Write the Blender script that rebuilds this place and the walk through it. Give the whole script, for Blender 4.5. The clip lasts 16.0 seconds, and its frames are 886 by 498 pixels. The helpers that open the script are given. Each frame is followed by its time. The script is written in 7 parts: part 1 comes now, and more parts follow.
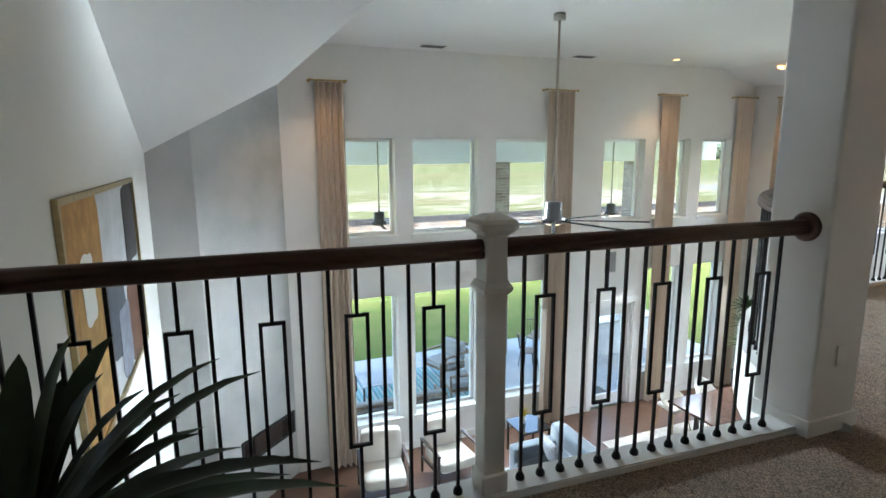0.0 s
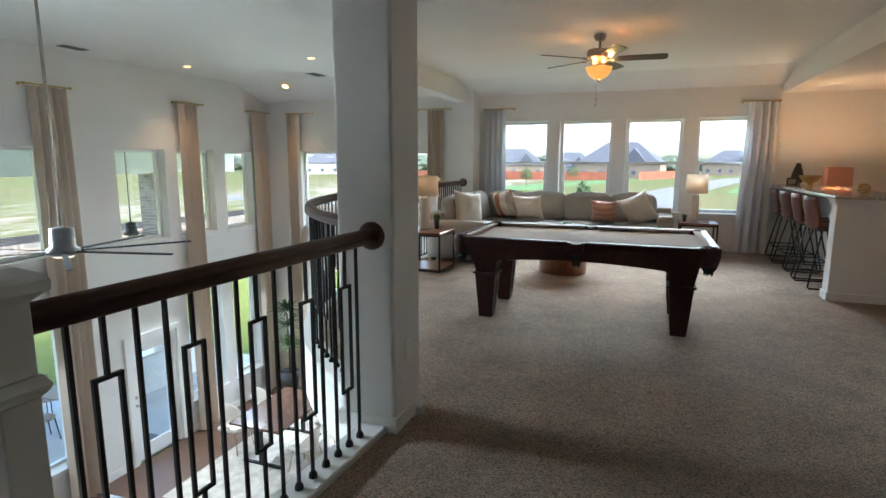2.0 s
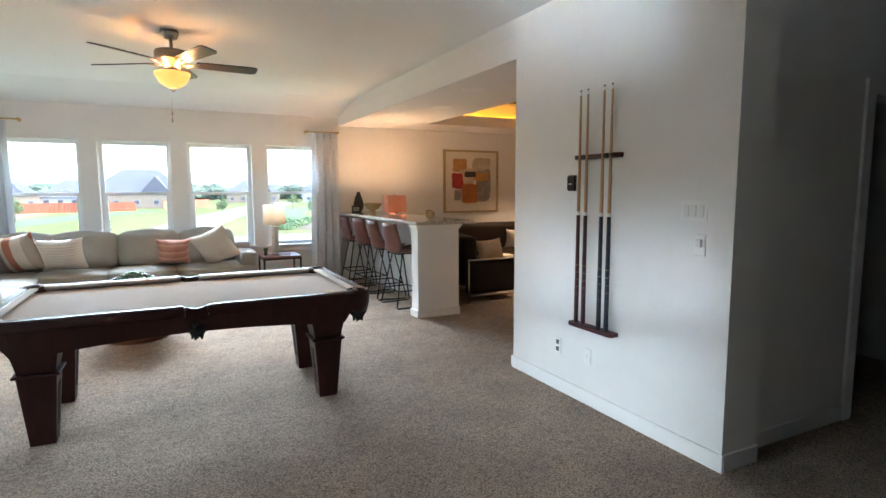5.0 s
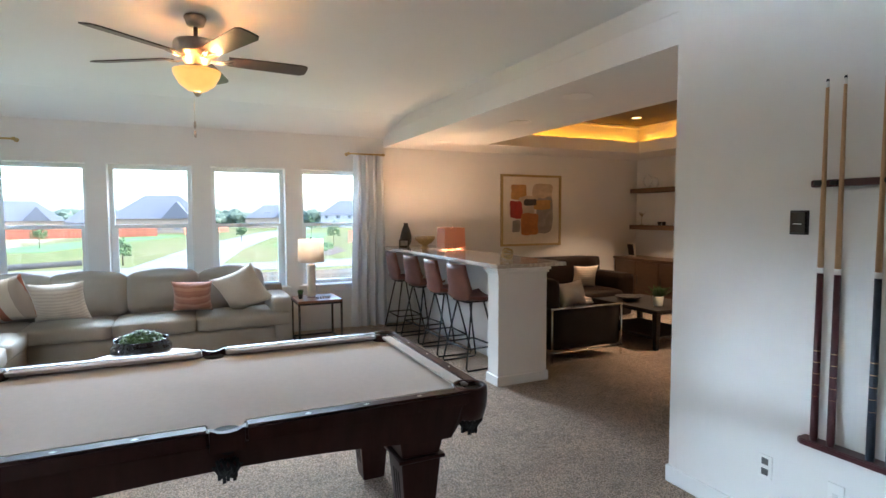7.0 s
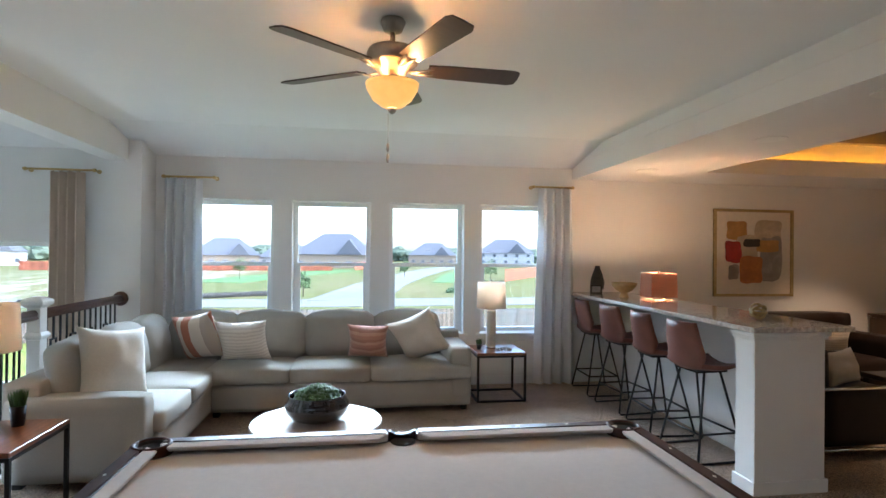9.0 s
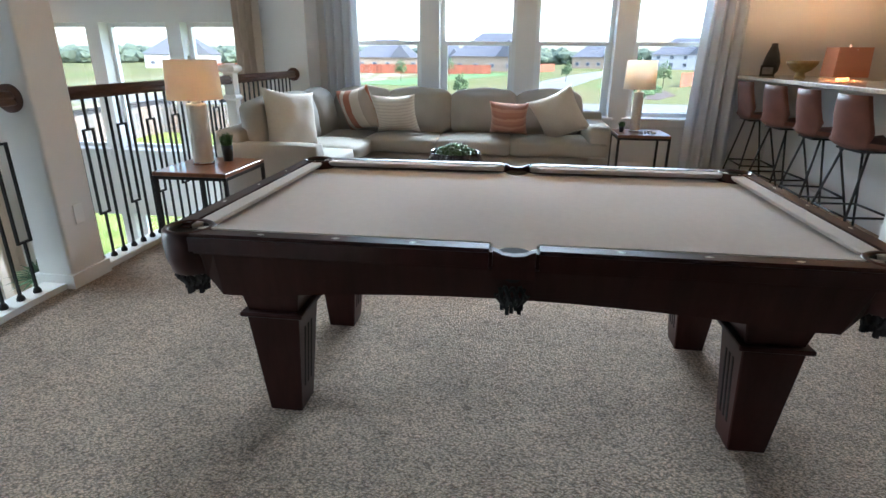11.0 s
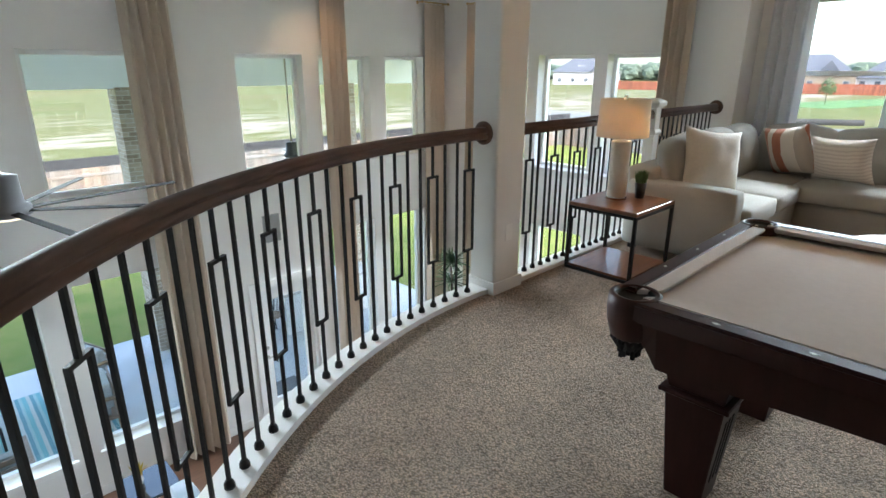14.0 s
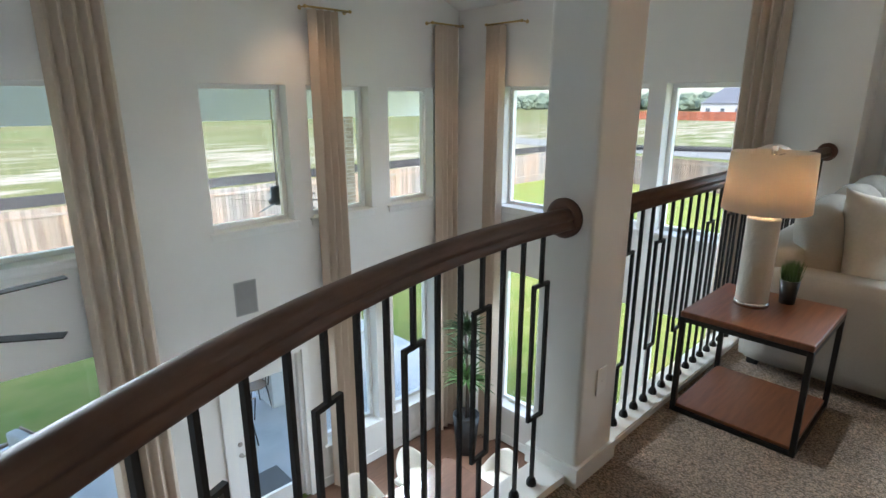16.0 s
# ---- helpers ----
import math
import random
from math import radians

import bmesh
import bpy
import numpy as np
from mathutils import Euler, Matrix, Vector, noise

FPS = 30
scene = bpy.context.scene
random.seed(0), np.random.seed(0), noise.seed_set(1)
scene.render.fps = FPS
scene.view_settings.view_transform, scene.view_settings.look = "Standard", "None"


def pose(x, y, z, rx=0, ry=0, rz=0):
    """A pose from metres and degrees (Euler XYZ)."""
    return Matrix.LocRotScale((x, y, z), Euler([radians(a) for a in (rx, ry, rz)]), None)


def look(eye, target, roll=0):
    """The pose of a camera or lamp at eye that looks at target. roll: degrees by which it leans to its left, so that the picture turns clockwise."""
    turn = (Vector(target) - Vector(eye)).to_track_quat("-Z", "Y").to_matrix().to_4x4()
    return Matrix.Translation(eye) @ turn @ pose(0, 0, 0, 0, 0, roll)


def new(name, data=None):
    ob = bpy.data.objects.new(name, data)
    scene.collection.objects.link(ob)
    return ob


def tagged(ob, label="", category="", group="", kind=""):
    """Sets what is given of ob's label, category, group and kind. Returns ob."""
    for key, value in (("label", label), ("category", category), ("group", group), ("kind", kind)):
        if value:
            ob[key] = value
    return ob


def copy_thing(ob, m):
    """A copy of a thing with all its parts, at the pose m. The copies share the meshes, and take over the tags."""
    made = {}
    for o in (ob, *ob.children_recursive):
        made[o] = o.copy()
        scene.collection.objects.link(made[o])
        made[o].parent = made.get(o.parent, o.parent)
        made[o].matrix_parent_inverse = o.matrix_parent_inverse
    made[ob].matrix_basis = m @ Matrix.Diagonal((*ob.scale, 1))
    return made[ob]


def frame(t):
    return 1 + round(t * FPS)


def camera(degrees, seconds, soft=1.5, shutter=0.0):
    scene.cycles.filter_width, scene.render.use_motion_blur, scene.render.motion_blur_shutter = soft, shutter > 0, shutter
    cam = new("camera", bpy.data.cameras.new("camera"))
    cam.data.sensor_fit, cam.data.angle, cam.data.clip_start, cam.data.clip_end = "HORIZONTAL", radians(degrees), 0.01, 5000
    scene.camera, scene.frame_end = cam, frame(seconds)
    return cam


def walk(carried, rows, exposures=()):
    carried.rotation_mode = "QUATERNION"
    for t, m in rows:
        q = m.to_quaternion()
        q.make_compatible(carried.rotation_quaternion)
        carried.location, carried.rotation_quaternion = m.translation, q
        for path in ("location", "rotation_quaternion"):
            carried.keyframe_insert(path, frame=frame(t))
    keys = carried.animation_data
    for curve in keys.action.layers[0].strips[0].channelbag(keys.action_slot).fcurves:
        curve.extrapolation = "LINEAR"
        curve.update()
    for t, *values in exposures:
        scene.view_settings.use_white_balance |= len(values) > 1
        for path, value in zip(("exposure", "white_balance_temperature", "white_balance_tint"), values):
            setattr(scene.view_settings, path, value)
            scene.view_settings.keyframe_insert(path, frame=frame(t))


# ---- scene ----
cam = camera(78.2, 16.0)
PATH = [
    (0, (0.035, 0.12, 1.473), (0.76, 1.949, 1.116), -0.3),
    (0.5, (0.096, 0.278, 1.468), (1.209, 1.901, 1.11), -0.2),
    (1, (0.046, 0.461, 1.484), (1.47, 1.822, 1.136), 0.2),
    (1.5, (0.087, 0.542, 1.476), (1.751, 1.601, 1.144), -0.1),
    (2, (0.213, 0.631, 1.473), (2.063, 1.32, 1.154), 0.1),
    (2.5, (0.377, 0.769, 1.481), (2.328, 1.086, 1.179), -0.1),
    (3, (0.499, 0.953, 1.487), (2.478, 0.92, 1.206), -0.1),
    (3.5, (0.591, 1.173, 1.504), (2.543, 0.822, 1.242), 0.0),
    (4, (0.721, 1.271, 1.477), (2.605, 0.651, 1.221), -0.1),
    (4.2, (0.807, 1.275, 1.471), (2.66, 0.567, 1.215), -0.2),
    (6.3, (2.243, 1.236, 1.535), (3.995, 0.292, 1.335), -0.1),
    (6.5, (2.372, 1.229, 1.529), (4.139, 0.309, 1.344), -0.1),
    (7, (2.759, 1.263, 1.573), (4.571, 0.426, 1.446), -0.2),
    (7.5, (3.107, 1.282, 1.614), (4.981, 0.583, 1.585), -0.2),
    (8, (3.413, 1.312, 1.65), (5.348, 0.818, 1.751), -0.3),
    (8.2, (3.502, 1.359, 1.652), (5.453, 0.942, 1.789), -0.2),
    (10.3, (3.787, 1.331, 1.368), (5.748, 1.345, 0.971), 0.4),
    (10.5, (3.682, 1.294, 1.338), (5.619, 1.362, 0.845), 0.4),
    (11, (3.386, 1.175, 1.321), (5.252, 1.422, 0.647), 0.4),
    (11.5, (3.139, 0.996, 1.329), (4.93, 1.465, 0.573), 0.6),
    (12, (2.948, 0.866, 1.376), (4.651, 1.567, 0.596), 0.9),
    (12.5, (2.909, 0.853, 1.387), (4.506, 1.767, 0.605), 0.8),
    (13, (2.985, 0.926, 1.405), (4.472, 2.031, 0.651), 0.1),
    (13.5, (3.143, 1.189, 1.448), (4.535, 2.444, 0.75), -0.0),
    (14, (3.372, 1.475, 1.469), (4.696, 2.837, 0.844), 0.1),
    (14.5, (3.616, 1.822, 1.462), (4.9, 3.245, 0.893), 0.1),
    (15, (3.836, 2.175, 1.456), (5.112, 3.617, 0.914), 0.2),
    (15.5, (4.044, 2.477, 1.508), (5.337, 3.905, 0.969), 0.0),
    (16, (4.354, 2.744, 1.5), (5.696, 4.129, 0.972), -0.0),
]
walk(cam, [(t, look(eye, target, roll)) for t, eye, target, roll in PATH], exposures=[(0, 3.75, 6100, 7), (1.5, 3.5, 6050, 7), (3.5, 4.05, 5900, 7), (4.2, 4.25, 5850, 7), (6.5, 4.15, 5650, 7), (8.0, 3.8, 5400, 7), (10.5, 3.8, 5600, 7), (12.5, 3.75, 6000, 7), (14.5, 3.5, 6150, 8), (16.0, 3.4, 6100, 8)])
SKY, SUN = 0.105, 0.5
FANW, LED, EM, SPOTW, LAMPW = 0.62, 1.0, 0.07, 3.8, 0.34
GAME_UP, GAME_DOWN, HALL_UP, HALL_DOWN, HALL_LOW, LEVEL = 0.09, 7.4, 0.05, 3.6, 3.6, 0.36

# ---- world, sun, lights ----
world = bpy.data.worlds.new("sky")
scene.world = world
world.use_nodes = True
wn = world.node_tree
bgn = wn.nodes["Background"]
skyn = wn.nodes.new("ShaderNodeTexSky")
skyn.sky_type = "NISHITA"
skyn.sun_disc = False
skyn.sun_elevation = radians(42)
skyn.sun_rotation = radians(201)
skyn.air_density, skyn.dust_density, skyn.ozone_density = 1.0, 3.0, 0.6
wn.links.new(skyn.outputs[0], bgn.inputs[0])
bgn.inputs[1].default_value = SKY

sun = new("sun", bpy.data.lights.new("sun", "SUN"))
sun.data.energy, sun.data.angle, sun.data.color = SUN, radians(12), (1.0, 0.95, 0.88)
sun.matrix_world = look((0, 0, 50), (10, 26, 20))


def lamp(name, kind, place, energy, colour, size=0.1, target=None, **more):
    data = bpy.data.lights.new(name, kind)
    data.energy, data.color = energy, colour
    if kind == "AREA":
        data.shape, data.size, data.size_y = "RECTANGLE", size, more["size_y"]
    else:
        data.shadow_soft_size = size
    if "spread" in more:
        data.spread = radians(more["spread"])
    if kind == "SPOT":
        data.spot_size, data.spot_blend = radians(more.get("cone", 100)), 0.6
    ob = new(name, data)
    ob.matrix_world = look(place, target) if target else Matrix.Translation(place)
    return ob


def window_light(name, place, inward, elevation, energy, width, spread, tall=0.10):
    """Added lamp standing in for sky and bright-ground daylight through a row of windows."""
    e = radians(elevation)
    d = Vector((inward[0] * math.cos(e), inward[1] * math.cos(e), math.sin(e)))
    data = bpy.data.lights.new(name, "AREA")
    data.shape, data.size, data.size_y, data.energy, data.color, data.spread = "RECTANGLE", width, tall, energy, DAY, radians(spread)
    ob = new(name, data)
    side = Vector((-inward[1], inward[0], 0))
    z = -d
    y = z.cross(side)
    m = Matrix((side, y, z)).transposed().to_4x4()
    m.translation = place
    ob.matrix_world = m
    return ob


DAY = (0.82, 0.93, 1.0)
E_IN, N_IN = (-1, 0), (0, -1)
window_light("game_window_light", (10.16, 1.13, 1.44), E_IN, 46, GAME_UP, 4.0, 58)
window_light("game_window_light", (10.14, 1.13, 1.90), E_IN, -35, GAME_DOWN, 4.0, 54, 0.55)
for cx, w in ((3.52, 3.0), (7.0, 0.9), (8.9, 1.1)):
    window_light("hall_window_light", (cx, 8.42, 0.9), N_IN, 38, HALL_UP * w, w, 56)
    window_light("hall_window_light", (cx, 8.42, 1.62), N_IN, -29, HALL_DOWN * w, w, 50)
    window_light("hall_window_light", (cx, 8.42, -1.2), N_IN, -44, HALL_LOW * w, w, 112)
    window_light("hall_window_light", (cx, 8.42, -2.6), N_IN, 55, HALL_LOW * 0.05 * w, w, 40)
window_light("hall_end_light", (10.16, 6.05, 0.9), E_IN, 38, HALL_UP * 2.4, 2.6, 56)
window_light("hall_end_light", (10.16, 6.05, -1.2), E_IN, -44, HALL_LOW * 2.4, 2.6, 112)
# added narrow, nearly level lamps that cross the great room to brighten walls opposite
window_light("hall_level_fill", (4.2, 8.42, 1.62), N_IN, -8, LEVEL * 0.75, 3.4, 14)
window_light("hall_level_fill", (4.2, 8.42, 0.20), N_IN, 4.2, LEVEL * 0.65, 3.4, 9)
window_light("hall_level_fill", (3.05, 8.42, 0.20), (0.11, -0.994), 15, LEVEL * 0.6, 2.5, 9)
window_light("hall_end_level_fill", (10.16, 6.05, 1.62), E_IN, -14, LEVEL * 10, 2.8, 26)
window_light("hall_end_level_fill", (10.16, 6.05, 0.20), E_IN, 12, LEVEL * 1.8, 2.8, 14)

# ---- materials ----
def mat(name, colour, rough=0.6, metal=0.0, vary=0.08, scale=6.0, bump=0.0, bump_scale=60.0, spec=0.5, sheen=0.0, stretch=None, second=None, second_scale=1.5, emit=0.0, emit_colour=None, rnd=0.0, coat=0.0):
    m = bpy.data.materials.new(name)
    m.use_nodes = True
    nt = m.node_tree
    b = nt.nodes["Principled BSDF"]
    b.inputs["Roughness"].default_value = rough
    b.inputs["Metallic"].default_value = metal
    b.inputs["Specular IOR Level"].default_value = spec
    b.inputs["Sheen Weight"].default_value = sheen
    b.inputs["Coat Weight"].default_value = coat
    tc = nt.nodes.new("ShaderNodeTexCoord")
    mp = nt.nodes.new("ShaderNodeMapping")
    if stretch:
        mp.inputs["Scale"].default_value = stretch
    nt.links.new(tc.outputs["Object"], mp.inputs[0])
    n1 = nt.nodes.new("ShaderNodeTexNoise")
    n1.inputs["Scale"].default_value, n1.inputs["Detail"].default_value, n1.inputs["Roughness"].default_value = scale, 6.0, 0.6
    nt.links.new(mp.outputs[0], n1.inputs["Vector"])
    ramp = nt.nodes.new("ShaderNodeMapRange")
    ramp.inputs[1].default_value, ramp.inputs[2].default_value = 0.25, 0.75
    ramp.inputs[3].default_value, ramp.inputs[4].default_value = 1 - vary, 1 + vary
    nt.links.new(n1.outputs["Fac"], ramp.inputs[0])
    hsv = nt.nodes.new("ShaderNodeHueSaturation")
    hsv.inputs["Color"].default_value = (*colour, 1)
    val = ramp.outputs[0]
    if rnd:
        oi = nt.nodes.new("ShaderNodeObjectInfo")
        r2 = nt.nodes.new("ShaderNodeMapRange")
        r2.inputs[3].default_value, r2.inputs[4].default_value = 1 - rnd, 1 + rnd
        nt.links.new(oi.outputs["Random"], r2.inputs[0])
        mu = nt.nodes.new("ShaderNodeMath")
        mu.operation = "MULTIPLY"
        nt.links.new(val, mu.inputs[0])
        nt.links.new(r2.outputs[0], mu.inputs[1])
        val = mu.outputs[0]
    nt.links.new(val, hsv.inputs["Value"])
    col = hsv.outputs[0]
    if second:
        n2 = nt.nodes.new("ShaderNodeTexNoise")
        n2.inputs["Scale"].default_value, n2.inputs["Detail"].default_value = second_scale, 4.0
        nt.links.new(mp.outputs[0], n2.inputs["Vector"])
        rr = nt.nodes.new("ShaderNodeMapRange")
        rr.inputs[1].default_value, rr.inputs[2].default_value = 0.4, 0.62
        nt.links.new(n2.outputs["Fac"], rr.inputs[0])
        mx = nt.nodes.new("ShaderNodeMix")
        mx.data_type = "RGBA"
        nt.links.new(rr.outputs[0], mx.inputs["Factor"])
        nt.links.new(col, mx.inputs["A"])
        mx.inputs["B"].default_value = (*second, 1)
        col = mx.outputs["Result"]
    nt.links.new(col, b.inputs["Base Color"])
    if bump:
        n3 = nt.nodes.new("ShaderNodeTexNoise")
        n3.inputs["Scale"].default_value, n3.inputs["Detail"].default_value = bump_scale, 3.0
        nt.links.new(mp.outputs[0], n3.inputs["Vector"])
        bp = nt.nodes.new("ShaderNodeBump")
        bp.inputs["Strength"].default_value, bp.inputs["Distance"].default_value = min(1.0, bump * 10), 0.02 if bump >= 0.1 else 0.004
        nt.links.new(n3.outputs["Fac"], bp.inputs["Height"])
        nt.links.new(bp.outputs[0], b.inputs["Normal"])
    if emit:
        b.inputs["Emission Color"].default_value = (*(emit_colour or colour), 1)
        b.inputs["Emission Strength"].default_value = emit
    return m


def glass(name, tint=(0.97, 0.99, 0.98), rough=0.0):
    """Thin pane: mostly clear, with a faint mirror image."""
    m = bpy.data.materials.new(name)
    m.use_nodes = True
    nt = m.node_tree
    for n in list(nt.nodes):
        if n.type == "BSDF_PRINCIPLED":
            nt.nodes.remove(n)
    out = nt.nodes["Material Output"]
    tr, gl, mix, lw, pw = (nt.nodes.new(k) for k in ("ShaderNodeBsdfTransparent", "ShaderNodeBsdfGlossy", "ShaderNodeMixShader", "ShaderNodeLayerWeight", "ShaderNodeMath"))
    tr.inputs[0].default_value = (*tint, 1)
    gl.inputs["Roughness"].default_value = rough
    lw.inputs["Blend"].default_value = 0.5
    pw.operation = "MULTIPLY_ADD"
    pw.inputs[1].default_value, pw.inputs[2].default_value = 0.10, 0.02
    nt.links.new(lw.outputs["Facing"], pw.inputs[0])
    nt.links.new(pw.outputs[0], mix.inputs[0])
    nt.links.new(tr.outputs[0], mix.inputs[1])
    nt.links.new(gl.outputs[0], mix.inputs[2])
    nt.links.new(mix.outputs[0], out.inputs[0])
    return m


M_wall = mat("wall_paint", (0.77, 0.755, 0.73), 0.75, vary=0.02, scale=2, bump=0.012, bump_scale=160)
M_ceil = mat("ceiling_paint", (0.78, 0.77, 0.75), 0.85, vary=0.02, scale=1.5, bump=0.012, bump_scale=120)
M_trim = mat("trim_paint", (0.80, 0.79, 0.77), 0.4, vary=0.02, scale=3)
M_plaster = mat("grey_plaster", (0.42, 0.43, 0.43), 0.7, vary=0.18, scale=1.6, second=(0.52, 0.51, 0.50), second_scale=0.9, bump=0.01, bump_scale=12)
M_rail = mat("stained_rail_wood", (0.095, 0.050, 0.036), 0.5, spec=0.35, vary=0.4, scale=5, stretch=(1, 1, 6), bump=0.02, bump_scale=40)
M_iron = mat("black_iron", (0.012, 0.012, 0.013), 0.45, vary=0.2, scale=30, metal=0.4)
M_glass = glass("window_glass")
M_floor = mat("dark_floorboard", (0.115, 0.06, 0.038), 0.35, vary=0.3, scale=3, stretch=(1, 14, 1), rnd=0.25, bump=0.01)
M_hidden = mat("plain_plaster", (0.76, 0.745, 0.72), 0.8, vary=0.03)


def carpet_material():
    m = mat("carpet_pile", (0.40, 0.345, 0.295), 0.95, vary=0.0, scale=3, spec=0.1, sheen=0.25)
    nt = m.node_tree
    b = nt.nodes["Principled BSDF"]
    mp = [n for n in nt.nodes if n.type == "MAPPING"][0]
    warp, fine, wide = (nt.nodes.new("ShaderNodeTexNoise") for _ in range(3))
    for n, s, d in ((warp, 30, 2), (fine, 260, 3), (wide, 2.6, 8)):
        n.inputs["Scale"].default_value, n.inputs["Detail"].default_value = s, d
        nt.links.new(mp.outputs[0], n.inputs["Vector"])
    sc = nt.nodes.new("ShaderNodeVectorMath")
    sc.operation = "MULTIPLY_ADD"
    sc.inputs[1].default_value = (0.028, 0.028, 0.028)
    nt.links.new(warp.outputs["Color"], sc.inputs[0])
    nt.links.new(mp.outputs[0], sc.inputs[2])
    vo = nt.nodes.new("ShaderNodeTexVoronoi")
    vo.inputs["Scale"].default_value = 138
    lie = nt.nodes.new("ShaderNodeMapping")
    lie.inputs["Rotation"].default_value = (0, 0, 0.5)
    lie.inputs["Scale"].default_value = (1.0, 0.6, 1.0)
    nt.links.new(sc.outputs[0], lie.inputs["Vector"])
    nt.links.new(lie.outputs[0], vo.inputs["Vector"])
    hgt = nt.nodes.new("ShaderNodeMath")
    hgt.operation = "MULTIPLY_ADD"
    hgt.inputs[1].default_value = 0.85
    nt.links.new(fine.outputs["Fac"], hgt.inputs[0])
    inv = nt.nodes.new("ShaderNodeMath")
    inv.operation = "SUBTRACT"
    inv.inputs[0].default_value = 1.0
    nt.links.new(vo.outputs["Distance"], inv.inputs[1])
    nt.links.new(inv.outputs[0], hgt.inputs[2])
    # Shade between tufts is put into the colour: low pile dark, tips pale.
    cr = nt.nodes.new("ShaderNodeValToRGB")
    e = cr.color_ramp.elements
    e[0].position, e[0].color = 0.51, (0.245, 0.165, 0.108, 1)
    e[1].position, e[1].color = 1.0, (0.93, 0.71, 0.52, 1)
    sc2 = nt.nodes.new("ShaderNodeMath")
    sc2.operation = "MULTIPLY"
    sc2.inputs[1].default_value = 0.765
    nt.links.new(hgt.outputs[0], sc2.inputs[0])
    nt.links.new(sc2.outputs[0], cr.inputs[0])
    mx = nt.nodes.new("ShaderNodeMix")
    mx.data_type, mx.blend_type = "RGBA", "MULTIPLY"
    mr = nt.nodes.new("ShaderNodeMapRange")
    mr.inputs[1].default_value, mr.inputs[2].default_value, mr.inputs[3].default_value, mr.inputs[4].default_value = 0.36, 0.64, 0.76, 1.17
    clump = nt.nodes.new("ShaderNodeTexNoise")
    clump.inputs["Scale"].default_value, clump.inputs["Detail"].default_value = 26, 3
    nt.links.new(lie.outputs[0], clump.inputs["Vector"])
    both = nt.nodes.new("ShaderNodeMix")
    both.inputs["Factor"].default_value = 0.45
    nt.links.new(wide.outputs["Fac"], both.inputs["A"])
    nt.links.new(clump.outputs["Fac"], both.inputs["B"])
    nt.links.new(both.outputs["Result"], mr.inputs[0])
    mx.inputs["Factor"].default_value = 1
    nt.links.new(cr.outputs[0], mx.inputs["A"])
    nt.links.new(mr.outputs[0], mx.inputs["B"])
    nt.links.new(mx.outputs["Result"], b.inputs["Base Color"])
    bp = nt.nodes.new("ShaderNodeBump")
    bp.inputs["Strength"].default_value, bp.inputs["Distance"].default_value = 1.0, 0.030
    nt.links.new(hgt.outputs[0], bp.inputs["Height"])
    nt.links.new(bp.outputs[0], b.inputs["Normal"])
    return m


M_carpet = carpet_material()


# ---- mesh tools ----
def box(x0, y0, z0, x1, y1, z1, bev=0.0, seg=1):
    bm = bmesh.new()
    bmesh.ops.create_cube(bm, size=1)
    for v in bm.verts:
        v.co = Vector((x0 + (v.co.x + 0.5) * (x1 - x0), y0 + (v.co.y + 0.5) * (y1 - y0), z0 + (v.co.z + 0.5) * (z1 - z0)))
    if bev:
        bmesh.ops.bevel(bm, geom=bm.edges[:], offset=bev, segments=seg, affect="EDGES", profile=0.5)
    return bm


def lathe(profile, n=24, cx=0.0, cy=0.0):
    """Turned body from (radius, height) pairs."""
    bm = bmesh.new()
    rings = []
    for r, z in profile:
        rings.append([bm.verts.new((cx + max(r, 1e-4) * math.cos(2 * math.pi * i / n), cy + max(r, 1e-4) * math.sin(2 * math.pi * i / n), z)) for i in range(n)])
    for a, b in zip(rings, rings[1:]):
        for i in range(n):
            bm.faces.new((a[i], a[(i + 1) % n], b[(i + 1) % n], b[i]))
    bm.faces.new(rings[0][::-1])
    bm.faces.new(rings[-1])
    for f in bm.faces:
        f.smooth = len(f.verts) == 4
    return bm


def sweep(points, section, closed=False, up=Vector((0, 0, 1)), smooth=True):
    """A section of (side, up) pairs drawn along points."""
    bm = bmesh.new()
    pts = [Vector(p) for p in points]
    rings = []
    k = len(pts)
    for i, p in enumerate(pts):
        a, b = (pts[i - 1], pts[(i + 1) % k]) if closed else (pts[max(i - 1, 0)], pts[min(i + 1, k - 1)])
        d = (b - a).normalized()
        u = up if abs(d.dot(up)) < 0.98 else Vector((0, 1, 0))
        s = d.cross(u).normalized()
        w = s.cross(d).normalized()
        rings.append([bm.verts.new(p + s * x + w * z) for x, z in section])
    n = len(section)
    for a, b in zip(rings, rings[1:] + (rings[:1] if closed else [])):
        for i in range(n):
            f = bm.faces.new((a[i], a[(i + 1) % n], b[(i + 1) % n], b[i]))
            f.smooth = smooth
    if not closed:
        bm.faces.new(rings[0][::-1])
        bm.faces.new(rings[-1])
    bmesh.ops.recalc_face_normals(bm, faces=bm.faces[:])
    return bm


def disc_section(r, n=8):
    return [(r * math.cos(2 * math.pi * i / n), r * math.sin(2 * math.pi * i / n)) for i in range(n)]


def square_section(a, b=None):
    b = b or a
    return [(-a / 2, -b / 2), (a / 2, -b / 2), (a / 2, b / 2), (-a / 2, b / 2)]


